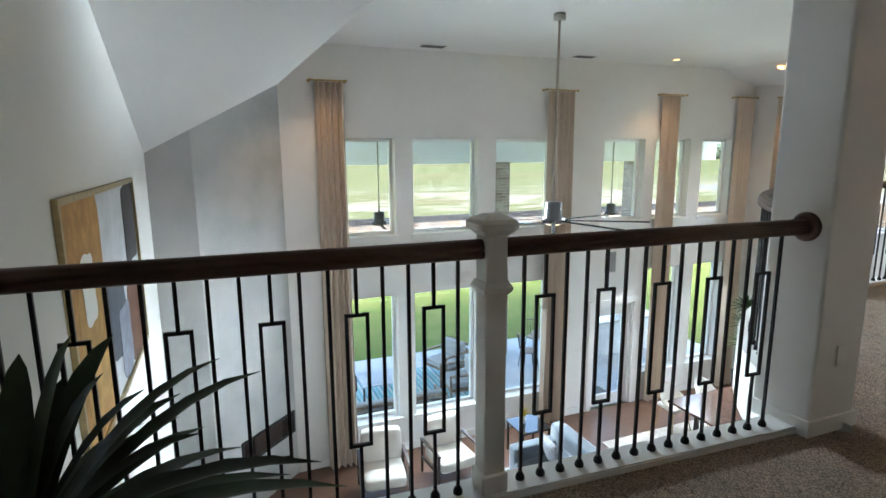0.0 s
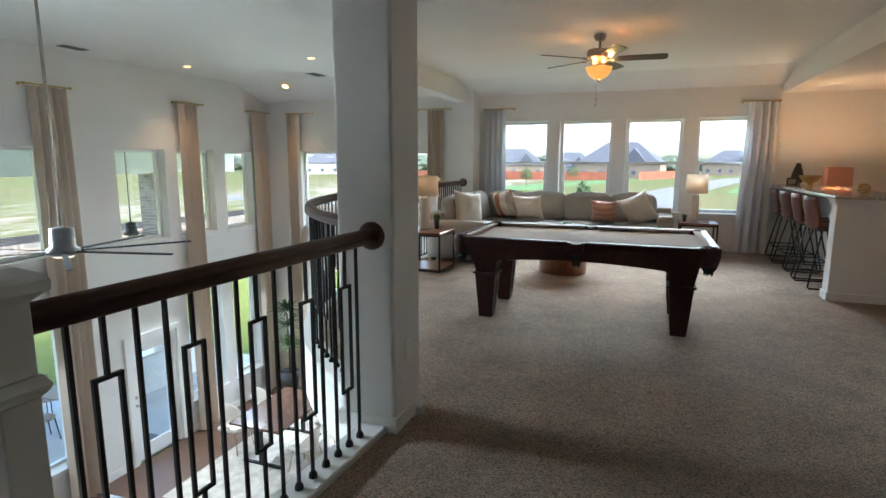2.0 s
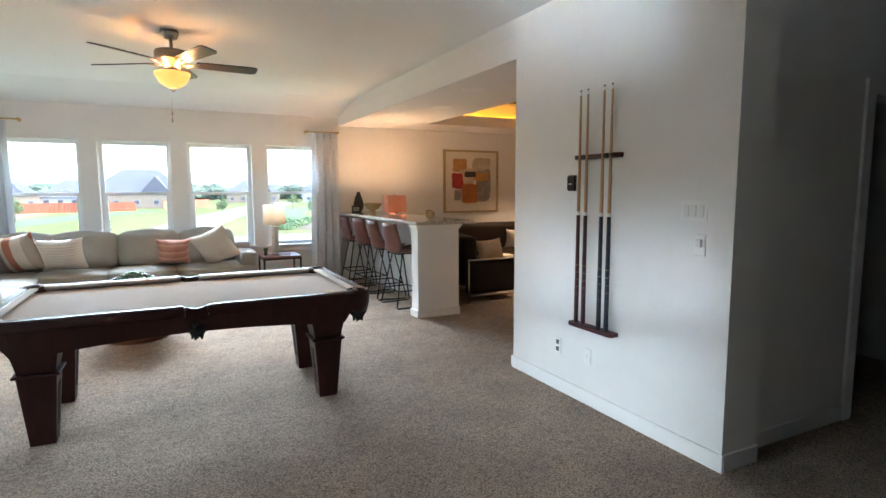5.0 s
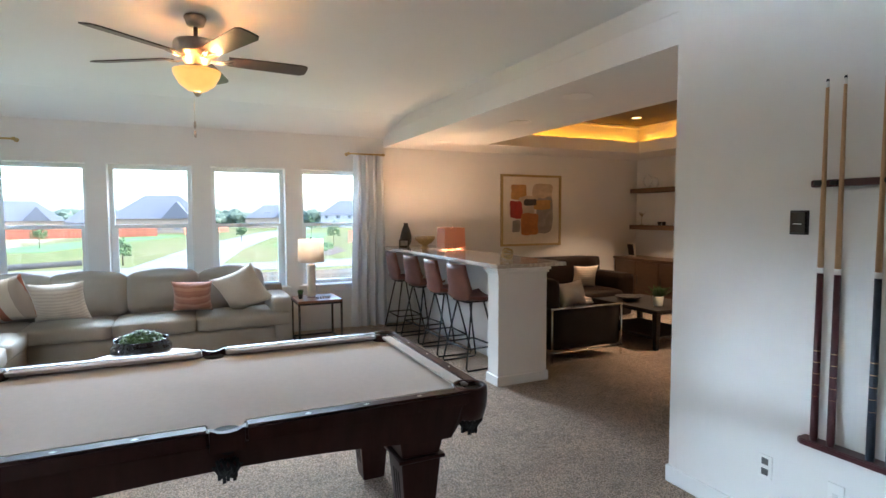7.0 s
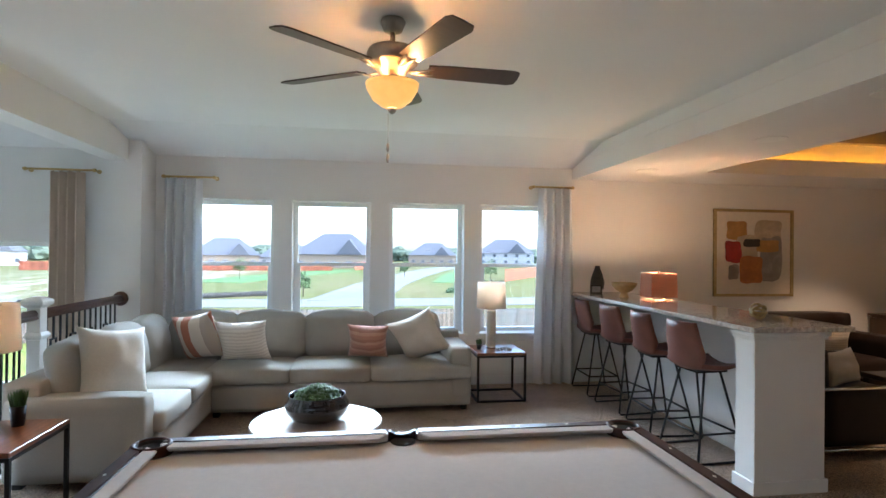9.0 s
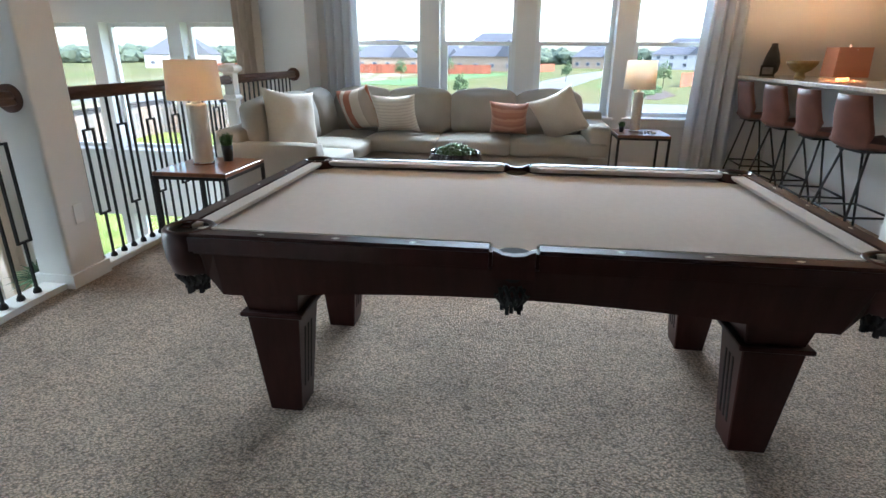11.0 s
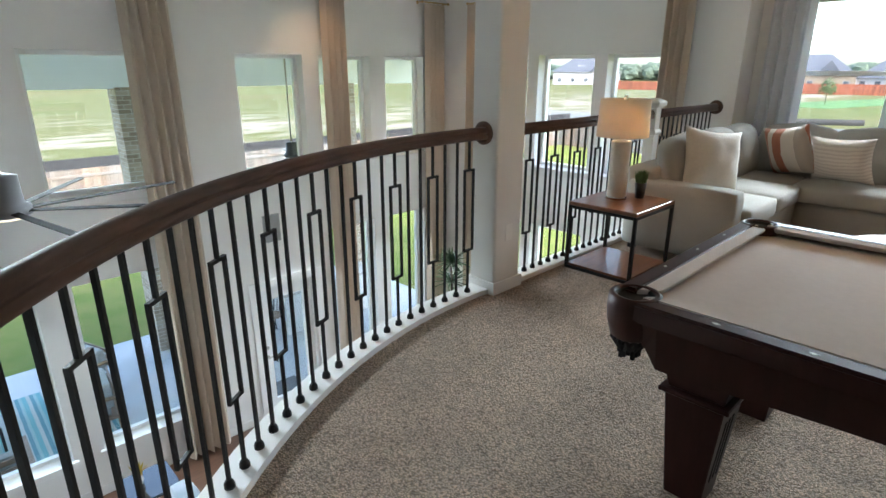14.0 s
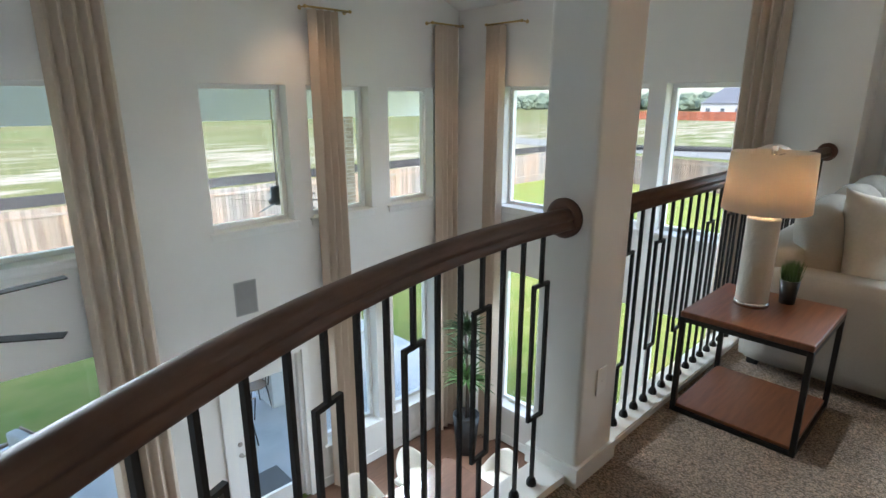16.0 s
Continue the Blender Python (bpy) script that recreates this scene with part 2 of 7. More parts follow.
def prism(outline, z0, z1, bev=0.0):
    """An outline of (x, y) pairs drawn up from z0 to z1."""
    bm = bmesh.new()
    lo = [bm.verts.new((x, y, z0)) for x, y in outline]
    hi = [bm.verts.new((x, y, z1)) for x, y in outline]
    n = len(outline)
    for i in range(n):
        bm.faces.new((lo[i], lo[(i + 1) % n], hi[(i + 1) % n], hi[i]))
    bm.faces.new(lo[::-1])
    bm.faces.new(hi)
    bmesh.ops.recalc_face_normals(bm, faces=bm.faces[:])
    if bev:
        bmesh.ops.bevel(bm, geom=bm.edges[:], offset=bev, segments=2, affect="EDGES")
    return bm


def merge(*bms):
    out = bmesh.new()
    for b in bms:
        me = bpy.data.meshes.new("tmp")
        b.to_mesh(me)
        out.from_mesh(me)
        bpy.data.meshes.remove(me)
        b.free()
    return out


def moved(bm, m):
    bmesh.ops.transform(bm, matrix=m, verts=bm.verts[:])
    return bm


def mesh_of(name, bm, material):
    me = bpy.data.meshes.new(name)
    bm.to_mesh(me)
    bm.free()
    me.materials.append(material)
    return me


def part(name, bm, material, parent, label=""):
    ob = new(name, mesh_of(name, bm, material))
    ob.parent = parent
    if label:
        tagged(ob, label)
    return ob


def setting(name, bm, material, label, category):
    return tagged(new(name, mesh_of(name, bm, material)), label, category, kind="structure")


def thing(name, m, label, category, group=""):
    ob = new(name)
    ob.empty_display_size = 0.1
    ob.matrix_basis = m
    return tagged(ob, label, category, group)


def solid(name, bm, material, label, category, group="", m=None):
    """A thing of one single mesh."""
    ob = new(name, mesh_of(name, bm, material))
    if m is not None:
        ob.matrix_basis = m
    return tagged(ob, label, category, group)


def wall_bm(axis, a, b, u0, u1, z0, z1, holes=()):
    """A wall from a to b in thickness along axis, u along its length, with square holes (u0, u1, z0, z1) right through."""
    us = sorted({u0, u1, *[h[0] for h in holes], *[h[1] for h in holes]})
    zs = sorted({z0, z1, *[h[2] for h in holes], *[h[3] for h in holes]})
    us, zs = [u for u in us if u0 <= u <= u1], [z for z in zs if z0 <= z <= z1]
    bm = bmesh.new()
    vs = {}

    def v(t, u, z):
        key = (t, round(u, 4), round(z, 4))
        if key not in vs:
            vs[key] = bm.verts.new((t, u, z) if axis == "x" else (u, t, z))
        return vs[key]

    def full(i, j):
        if not (0 <= i < len(us) - 1 and 0 <= j < len(zs) - 1):
            return False
        cu, cz = (us[i] + us[i + 1]) / 2, (zs[j] + zs[j + 1]) / 2
        return not any(h[0] < cu < h[1] and h[2] < cz < h[3] for h in holes)

    for i in range(len(us) - 1):
        for j in range(len(zs) - 1):
            if not full(i, j):
                continue
            c = ((us[i], zs[j]), (us[i + 1], zs[j]), (us[i + 1], zs[j + 1]), (us[i], zs[j + 1]))
            bm.faces.new([v(a, *p) for p in c])
            bm.faces.new([v(b, *p) for p in c[::-1]])
            for di, dj, p, q in ((0, -1, c[0], c[1]), (1, 0, c[1], c[2]), (0, 1, c[2], c[3]), (-1, 0, c[3], c[0])):
                if not full(i + di, j + dj):
                    bm.faces.new((v(a, *p), v(b, *p), v(b, *q), v(a, *q)))
    bmesh.ops.recalc_face_normals(bm, faces=bm.faces[:])
    return bm


# ---- large structure ----
XW, YW, LOW = 10.2, 8.46, -3.65      # inner faces of the outer walls, and the lower floor
TOP, HIGH = 2.83, 3.00               # ceilings of the game room and of the great room
WT = 0.26
RAIL_Y = 3.79

upper_far = [(1.38, 2.54), (2.83, 3.98), (4.31, 5.46), (6.52, 7.47), (7.72, 8.60), (8.90, 9.70)]
lower_far = [(1.38, 2.54), (2.83, 3.98), (4.31, 5.46), (7.72, 8.60), (8.90, 9.70)]
side_far = [(4.48, 5.40), (5.59, 6.51), (6.70, 7.62)]
game_win = [(-0.98, -0.09), (0.12, 1.02), (1.24, 2.14), (2.35, 3.25)]
UZ, LZ, SZ, GZ = (0.13, 1.66), (-3.02, -0.86), (0.07, 1.67), (0.62, 2.18)
DOOR = (6.45, 7.42, LOW, -1.50)

holes_far = [(*u, *UZ) for u in upper_far] + [(*u, *LZ) for u in lower_far] + [DOOR]
holes_side = [(*u, *SZ) for u in side_far] + [(*u, *LZ) for u in side_far]
holes_game = [(*u, *GZ) for u in game_win]

setting("wall_north", wall_bm("y", YW, YW + WT, -1.26, XW + WT, LOW, HIGH, holes_far), M_wall, "white painted two-storey wall with two rows of windows", "wall")
setting("wall_east_hall", wall_bm("x", XW, XW + WT, RAIL_Y, YW, LOW, HIGH, holes_side), M_wall, "white painted two-storey end wall with tall windows", "wall")
setting("wall_east_game", wall_bm("x", XW, XW + WT, -6.15, RAIL_Y, LOW, HIGH, holes_game), M_wall, "pale greige painted wall with four sash windows", "wall")
setting("wall_stub", box(9.80, 3.62, LOW, XW, 3.92, HIGH), M_wall, "short white wall end beside the balcony rail", "wall")
setting("wall_cue", merge(box(3.09, -1.53, 0.0, 3.35, -1.40, TOP), box(3.09, -1.40, 0.0, 5.04, -1.25, TOP)), M_wall, "off-white painted wall with a cue rack on it", "wall")
setting("wall_cue_end", box(4.90, -6.0, 0.0, 5.04, -1.40, HIGH), M_wall, "off-white painted side wall of the media room", "wall")
setting("wall_south_media", box(4.90, -6.15, 0.0, XW + WT, -6.0, HIGH), M_wall, "off-white painted back wall of the media room", "wall")
setting("wall_hall_side", wall_bm("x", 3.19, 3.34, -4.2, -1.53, 0.0, TOP, [(-3.45, -2.62, 0.0, 2.06)]), M_wall, "off-white painted corridor wall", "wall")
setting("wall_near_south", box(-3.4, -1.40, 0.0, 2.36, -1.25, TOP), M_wall, "off-white painted wall beside the corridor", "wall")
setting("wall_dark_room", box(4.3, -4.2, 0.0, 4.4, -1.40, TOP), M_hidden, "plain wall of an unlit room", "wall")
# Unseen walls added to close the upper floor and bounce its light.
setting("wall_south", box(-3.4, -4.35, 0.0, 4.90, -4.2, TOP), M_hidden, "plain off-white closing wall, added out of view", "wall")
setting("wall_west_hall", box(-3.55, -4.35, 0.0, -3.4, 1.98, TOP), M_hidden, "plain off-white closing wall, added out of view", "wall")
setting("wall_west", box(-1.08, 2.0, LOW, -0.82, YW, HIGH + 0.3), M_wall, "tall white painted stair wall", "wall")
setting("wall_west_stub", box(-3.55, 1.98, 0.0, -1.26, 2.13, TOP), M_hidden, "plain off-white closing wall, added out of view", "wall")
ARC_C, ARC_R = (5.85, 0.715), 3.104


def arc(r, x0, x1, n):
    a0, a1 = math.acos((x0 - ARC_C[0]) / r), math.acos((x1 - ARC_C[0]) / r)
    return [(ARC_C[0] + r * math.cos(a0 + (a1 - a0) * i / n), ARC_C[1] + r * math.sin(a0 + (a1 - a0) * i / n)) for i in range(n + 1)]


# upper floor: carpet on a slab with an open curved edge
def rail_y(x):
    return 1.97 - 0.0446 * (x - 2.74)


edge_in = arc(ARC_R - 0.06, 3.0, 6.05, 28)
edge_out = arc(ARC_R + 0.09, 3.0, 6.05, 28)
outline = [(-3.4, -4.2), (4.92, -4.2), (4.92, -6.0), (XW, -6.0), (XW, 3.73)] + edge_in[::-1] + [(2.9, 1.89), (-3.4, rail_y(-3.4) - 0.07)]
setting("floor", prism(outline, -0.02, 0.0), M_carpet, "beige cut-pile carpet", "carpet")
slab = [(-3.4, -4.2), (4.92, -4.2), (4.92, -6.0), (XW, -6.0), (XW, 3.87)] + edge_out[::-1] + [(2.9, 2.05), (-3.4, rail_y(-3.4) + 0.09)]
setting("floor_slab", prism(slab, -0.42, -0.021), M_wall, "white painted edge of the upper floor", "floor")
curb = merge(prism([(-0.98, rail_y(-0.98) - 0.075), (2.739, rail_y(2.74) - 0.075), (2.739, rail_y(2.74) + 0.085), (-0.98, rail_y(-0.98) + 0.085)], -0.02, 0.035, 0.006),
             prism(edge_in + edge_out[::-1], -0.02, 0.035),
             prism([(6.305, 3.735), (9.80, 3.735), (9.80, 3.885), (6.305, 3.885)], -0.02, 0.035, 0.006))
setting("trim_balcony_edge", curb, M_trim, "white painted wooden kerb under the balusters", "trim")

COL1, COL2 = (2.74, 1.85, 3.095, 2.18), (6.03, 3.715, 6.305, 3.94)
for nm, c in (("wall_column", COL1), ("wall_column_far", COL2)):
    setting(nm, box(c[0], c[1], 0.0, c[2], c[3], TOP, 0.018, 3), M_wall, "square white painted drywall column with rounded corners", "column")
    setting("baseboard_" + nm, wall_bm("x", c[0] - 0.014, c[2] + 0.014, c[1] - 0.014, c[3] + 0.014, 0.0, 0.085), M_trim, "white baseboard round the column", "baseboard")
setting("wall_pier", box(-1.0, 1.98, 0.0, -0.74, 2.24, TOP, 0.01), M_wall, "white painted wall end by the stair", "wall")


# header beams over the open side
def beam(name, p, q, w, z0, z1, label):
    p, q = Vector((*p, 0)), Vector((*q, 0))
    s = (q - p).normalized().cross(Vector((0, 0, 1))) * w / 2
    setting(name, prism([(v.x, v.y) for v in (p + s, q + s, q - s, p - s)], z0, z1), M_wall, label, "beam")


beam("wall_header_west", (-1.0, 2.015), (2.74, 2.015), 0.3, 2.62, HIGH, "white drywall header over the balcony")
beam("wall_header_middle", (3.0, 2.1), (6.1, 3.8), 0.3, 2.50, HIGH, "white drywall header between the columns")
beam("wall_header_east", (6.30, 3.83), (9.80, 3.86), 0.22, 2.52, HIGH, "white drywall header over the balcony")

# ceilings: flat, sloping down towards the east wall
CREASE, WALLTOP = 9.3, 2.60


def ceiling(name, x0, x1, y0, y1, z, label):
    bm = bmesh.new()
    prof = [(x0, z), (CREASE, z), (x1, WALLTOP), (x1, z + 0.35), (x0, z + 0.35)]
    a = [bm.verts.new((x, y0, zz)) for x, zz in prof]
    b = [bm.verts.new((x, y1, zz)) for x, zz in prof]
    for i in range(5):
        bm.faces.new((a[i], a[(i + 1) % 5], b[(i + 1) % 5], b[i]))
    bm.faces.new(a[::-1])
    bm.faces.new(b)
    bmesh.ops.recalc_face_normals(bm, faces=bm.faces[:])
    setting(name, bm, M_ceil, label, "ceiling")


ceiling("ceiling", -3.55, XW + WT, -1.25, 3.80, TOP, "matt white ceiling sloping down to the window wall")
setting("ceiling_corridor", box(-3.55, -4.35, TOP, 5.04, -1.25, TOP + 0.35), M_ceil, "matt white ceiling", "ceiling")
ceiling("ceiling_great_room", -1.26, XW + WT, 3.80, YW + WT, HIGH, "matt white high ceiling of the great room")
setting("ceiling_stair", box(-1.26, 2.0, HIGH, 6.2, 3.80, HIGH + 0.35), M_ceil, "matt white high ceiling of the great room", "ceiling")

# media room ceiling: lowered border round a tray
TRAY = (5.8, -5.15, 9.3, -2.45)
bz = 2.52
LEDGE, LID = 2.70, 2.95


def ring(x0, y0, x1, y1, z0, z1):
    """The border of the media room's ceiling round an opening."""
    return merge(box(5.04, y1, z0, XW, -1.25, z1), box(5.04, -6.0, z0, XW, y0, z1), box(5.04, y0, z0, x0, y1, z1), box(x1, y0, z0, XW, y1, z1))


bm = ring(*TRAY, bz, LEDGE)
setting("ceiling_media_border", bm, M_ceil, "lowered white drywall border round a tray ceiling", "ceiling")
M_tray = mat("dark_tray_paint", (0.09, 0.075, 0.062), 0.8, vary=0.05)
setting("ceiling_media", box(5.04, -6.0, LID + 0.002, XW, -1.25, 3.2), M_tray, "dark painted tray ceiling", "ceiling")
setting("ceiling_tray_side", merge(ring(TRAY[0] - 0.14, TRAY[1] - 0.14, TRAY[2] + 0.14, TRAY[3] + 0.14, LEDGE + 0.002, LID - 0.03), ring(TRAY[0] - 0.10, TRAY[1] - 0.10, TRAY[2] + 0.10, TRAY[3] + 0.10, LID - 0.03, LID)), M_wall, "white upstand of the tray ceiling", "ceiling")

# lower storey shell
setting("floor_lower", box(-1.26, -4.2, LOW - 0.1, XW, YW, LOW), M_floor, "dark brown wooden floor of the great room", "floor")
setting("wall_lower_south", box(-1.26, -0.6, LOW, XW, -0.45, -0.42), M_wall, "plain white wall under the balcony", "wall")
setting("wall_lower_west", box(-1.26, -0.45, LOW, -1.0, 1.98, -0.42), M_wall, "plain white wall under the balcony", "wall")

# corner fireplace breast with grey plaster
setting("wall_fireplace", prism([(-0.9, 7.36), (-0.316, 7.36), (0.815, YW), (-0.9, YW)], LOW, HIGH), M_plaster, "grey troweled plaster fireplace breast set across the corner", "wall")
# sloping soffit over the stair
bm = bmesh.new()
lowp = [Vector(p) for p in ((-0.84, 7.37, 1.447), (0.586, 6.01, 2.13), (1.29, 4.85, 2.71), (1.72, 4.28, 3.0), (-0.84, 4.28, 3.0))]
lo = [bm.verts.new(p) for p in lowp]
hi = [bm.verts.new((p.x + (0.12 if i in (1, 2) else 0), p.y + (0.12 if i in (0, 1, 2) else 0), 3.05 if p.z > 2.9 else p.z + 0.16)) for i, p in enumerate(lowp)]
for i in range(5):
    bm.faces.new((lo[i], lo[(i + 1) % 5], hi[(i + 1) % 5], hi[i]))
bm.faces.new(lo[::-1])
bm.faces.new(hi)
bmesh.ops.recalc_face_normals(bm, faces=bm.faces[:])
setting("ceiling_slope", bm, M_ceil, "matt white sloping soffit above the stair wall", "ceiling")


# baseboards
def base(name, x0, y0, x1, y1, z=0.0, h=0.1):
    setting(name, box(x0, y0, z, x1, y1, z + h, 0.004), M_trim, "white painted baseboard", "baseboard")


base("baseboard_cue", 3.076, -1.25, 5.054, -1.236)
base("baseboard_cue_return", 3.076, -1.53, 3.09, -1.25)
base("baseboard_cue_end", 5.04, -6.0, 5.054, -1.25)
base("baseboard_corridor", 3.176, -2.53, 3.19, -1.544)
base("baseboard_near_south", -3.4, -1.25, 2.36, -1.236)
setting("trim_corridor_door", merge(box(3.17, -2.62, 0, 3.189, -2.53, 2.15), box(3.17, -3.54, 0, 3.189, -3.45, 2.15), box(3.17, -3.45, 2.06, 3.189, -2.62, 2.15)), M_trim, "white door casing round a dark doorway", "trim")
base("baseboard_east", XW - 0.014, -6.0, XW, 3.62)
base("baseboard_stub", 9.786, 3.60, XW, 3.62)
base("baseboard_media", 5.04, -6.0, XW, -5.986)
base("baseboard_north", 0.83, YW - 0.014, 6.35, YW, LOW, 0.14)
base("baseboard_north_far", 7.52, YW - 0.014, XW, YW, LOW, 0.14)
base("baseboard_east_hall", XW - 0.014, RAIL_Y, XW, YW, LOW, 0.14)

# ---- windows ----
M_vinyl = mat("white_vinyl", (0.82, 0.82, 0.81), 0.35, vary=0.01)
counter = [0]


def window(m, w, z0, z1, sash=None, sill=True, apron=True):
    """Local x along the wall, y outwards from the inner face."""
    counter[0] += 1
    win = new("window_%d" % counter[0])
    win.matrix_basis = m
    tagged(win, "white vinyl sash window with two panes" if sash else "white vinyl fixed window with a clear pane", "window", kind="structure")
    f, d0, d1 = 0.05, 0.16, 0.23
    fr = merge(box(0.002, d0, z0 + 0.002, f, d1, z1 - 0.002), box(w - f, d0, z0 + 0.002, w - 0.002, d1, z1 - 0.002), box(f, d0, z0 + 0.002, w - f, d1, z0 + f), box(f, d0, z1 - f, w - f, d1, z1 - 0.002))
    part("window_frame", fr, M_vinyl, win)
    cuts = [z0 + f, z1 - f] if not sash else [z0 + f, sash - 0.022, sash + 0.022, z1 - f]
    if sash:
        part("meeting_rail", box(f, d0 - 0.01, sash - 0.022, w - f, d1 - 0.01, sash + 0.022, 0.004), M_vinyl, win)
        low = merge(box(f, d0 - 0.008, z0 + f, f + 0.03, d0 + 0.03, sash - 0.022), box(w - f - 0.03, d0 - 0.008, z0 + f, w - f, d0 + 0.03, sash - 0.022))
        part("sash_stile", low, M_vinyl, win)
    for a, b in zip(cuts[::2], cuts[1::2]):
        p = part("pane", box(f, 0.195, a, w - f, 0.199, b), M_glass, win)
        p.visible_shadow = False
    if sill:
        part("window_sill", box(-0.05, -0.045, z0 - 0.025, w + 0.05, d0, z0 + 0.003, 0.005), M_trim, win)
        if apron:
            part("apron", box(-0.03, -0.018, z0 - 0.095, w + 0.03, -0.001, z0 - 0.026, 0.004), M_trim, win)


for i, (a, b) in enumerate(upper_far):
    window(Matrix.Translation((a, YW, 0)), b - a, *UZ)
for a, b in lower_far:
    window(Matrix.Translation((a, YW, 0)), b - a, *LZ)
EAST = lambda y: pose(XW, y, 0, 0, 0, -90)
for a, b in side_far:
    window(EAST(b), b - a, *SZ)
    window(EAST(b), b - a, *LZ)
for a, b in game_win:
    window(EAST(b), b - a, *GZ, sash=1.44)

# patio door with a tall pane
M_door = mat("white_door_paint", (0.78, 0.78, 0.77), 0.4, vary=0.02)
M_nickel = mat("brushed_nickel", (0.45, 0.43, 0.40), 0.35, metal=1.0, vary=0.1, scale=40)
door = new("door_1")
door.matrix_basis = Matrix.Translation((DOOR[0], YW, LOW))
tagged(door, "closed white patio door with a full glass pane", "door", kind="structure")
dw, dh = DOOR[1] - DOOR[0], DOOR[3] - LOW
part("door_frame", merge(box(0.0, 0.02, 0, 0.05, 0.2, dh), box(dw - 0.05, 0.02, 0, dw, 0.2, dh), box(0.05, 0.02, dh - 0.05, dw - 0.05, 0.2, dh)), M_trim, door)
part("casing", merge(box(-0.09, -0.02, 0, 0.0, -0.001, dh + 0.09), box(dw, -0.02, 0, dw + 0.09, -0.001, dh + 0.09), box(0, -0.02, dh, dw, -0.001, dh + 0.09)), M_trim, door)
part("door_leaf", wall_bm("y", 0.08, 0.125, 0.055, dw - 0.055, 0.01, dh - 0.055, [(0.20, dw - 0.20, 0.25, dh - 0.25)]), M_door, door)
p = part("pane", box(0.20, 0.1, 0.25, dw - 0.20, 0.104, dh - 0.25), M_glass, door)
p.visible_shadow = False
part("door_handle", merge(lathe([(0.028, 0), (0.028, 0.01), (0.012, 0.012), (0.012, 0.05)], 14), box(-0.01, -0.01, 0.04, 0.1, 0.01, 0.055, 0.004)), M_nickel, door).matrix_basis = pose(0.12, 0.08, 1.0, 90, 0, 0)
part("deadbolt", lathe([(0.03, 0), (0.03, 0.012), (0.02, 0.016)], 14), M_nickel, door).matrix_basis = pose(0.12, 0.08, 1.15, 90, 0, 0)


# ---- railings ----
def rail_section():
    pts = []
    for x, z in ((-0.024, -0.036), (-0.038, -0.027), (-0.038, -0.010), (-0.030, -0.006), (-0.030, 0.002), (-0.037, 0.006), (-0.036, 0.016), (-0.029, 0.020), (-0.028, 0.026), (-0.021, 0.036), (-0.008, 0.040)):
        pts.append((x, z))
    return pts + [(-x, z) for x, z in pts[::-1]]


RZ = 1.085


bal_mesh, box_mesh, shoe_mesh = (None,) * 3


def baluster_meshes():
    global bal_mesh, box_mesh, shoe_mesh
    z0, z1, a, b, hw, h = 0.035, RZ - 0.034, 0.335, 0.865, 0.040, 0.0065
    bal_mesh = mesh_of("baluster", box(-h, -h, z0, h, h, z1), M_iron)
    box_mesh = mesh_of("box_baluster", merge(box(-h, -h, z0, h, h, a), box(-h, -h, b, h, h, z1), box(-hw - h, -h, a - h, hw + h, h, a + h), box(-hw - h, -h, b - h, hw + h, h, b + h),
                                             box(-hw - h, -h, a + h, -hw + h, h, b - h), box(hw - h, -h, a + h, hw + h, h, b - h)), M_iron)
    shoe_mesh = mesh_of("baluster_shoe", lathe([(0.021, 0.035), (0.021, 0.048), (0.015, 0.062), (0.010, 0.068)], 10), M_iron)


baluster_meshes()


def shared(name, me, parent, m):
    ob = new(name, me)
    ob.parent = parent
    ob.matrix_basis = m
    return ob


def railing(name, path, label, first, ends, gap=0.1013, boxed=3, from_end=False, lead=0.08):
    """A handrail along path with iron balusters; first: place of the first box baluster, counted from either end."""
    root = thing(name, Matrix(), label, "railing")
    part("handrail", sweep([(x, y, RZ) for x, y in path], rail_section()), M_rail, root, "dark-stained wooden handrail")
    pts = [Vector((x, y, 0)) for x, y in path]
    total = sum((b - a).length for a, b in zip(pts, pts[1:]))
    k = int((total - lead - (0.06 if from_end else 0.10)) / gap) + 1
    start = total - lead - (k - 1) * gap if from_end else lead
    for i in range(k):
        s = start + i * gap
        for a, b in zip(pts, pts[1:]):
            if s <= (b - a).length + 1e-6:
                break
            s -= (b - a).length
        d = (b - a).normalized()
        m = Matrix.Translation(a + d * s) @ Matrix.Rotation(math.atan2(d.y, d.x), 4, "Z")
        if (k - 1 - i if from_end else i) % boxed == first:
            shared("box_baluster", box_mesh, root, m)
        else:
            shared("baluster", bal_mesh, root, m)
        shared("baluster_shoe", shoe_mesh, root, m)
    for (x, y), ang in ends:
        ro = part("rosette", lathe([(0.074, 0), (0.074, 0.014), (0.062, 0.024), (0.055, 0.026)], 28), M_rail, root, "round dark wood wall rosette")
        ro.matrix_basis = pose(x, y, RZ, 0, 90, ang)
    return root


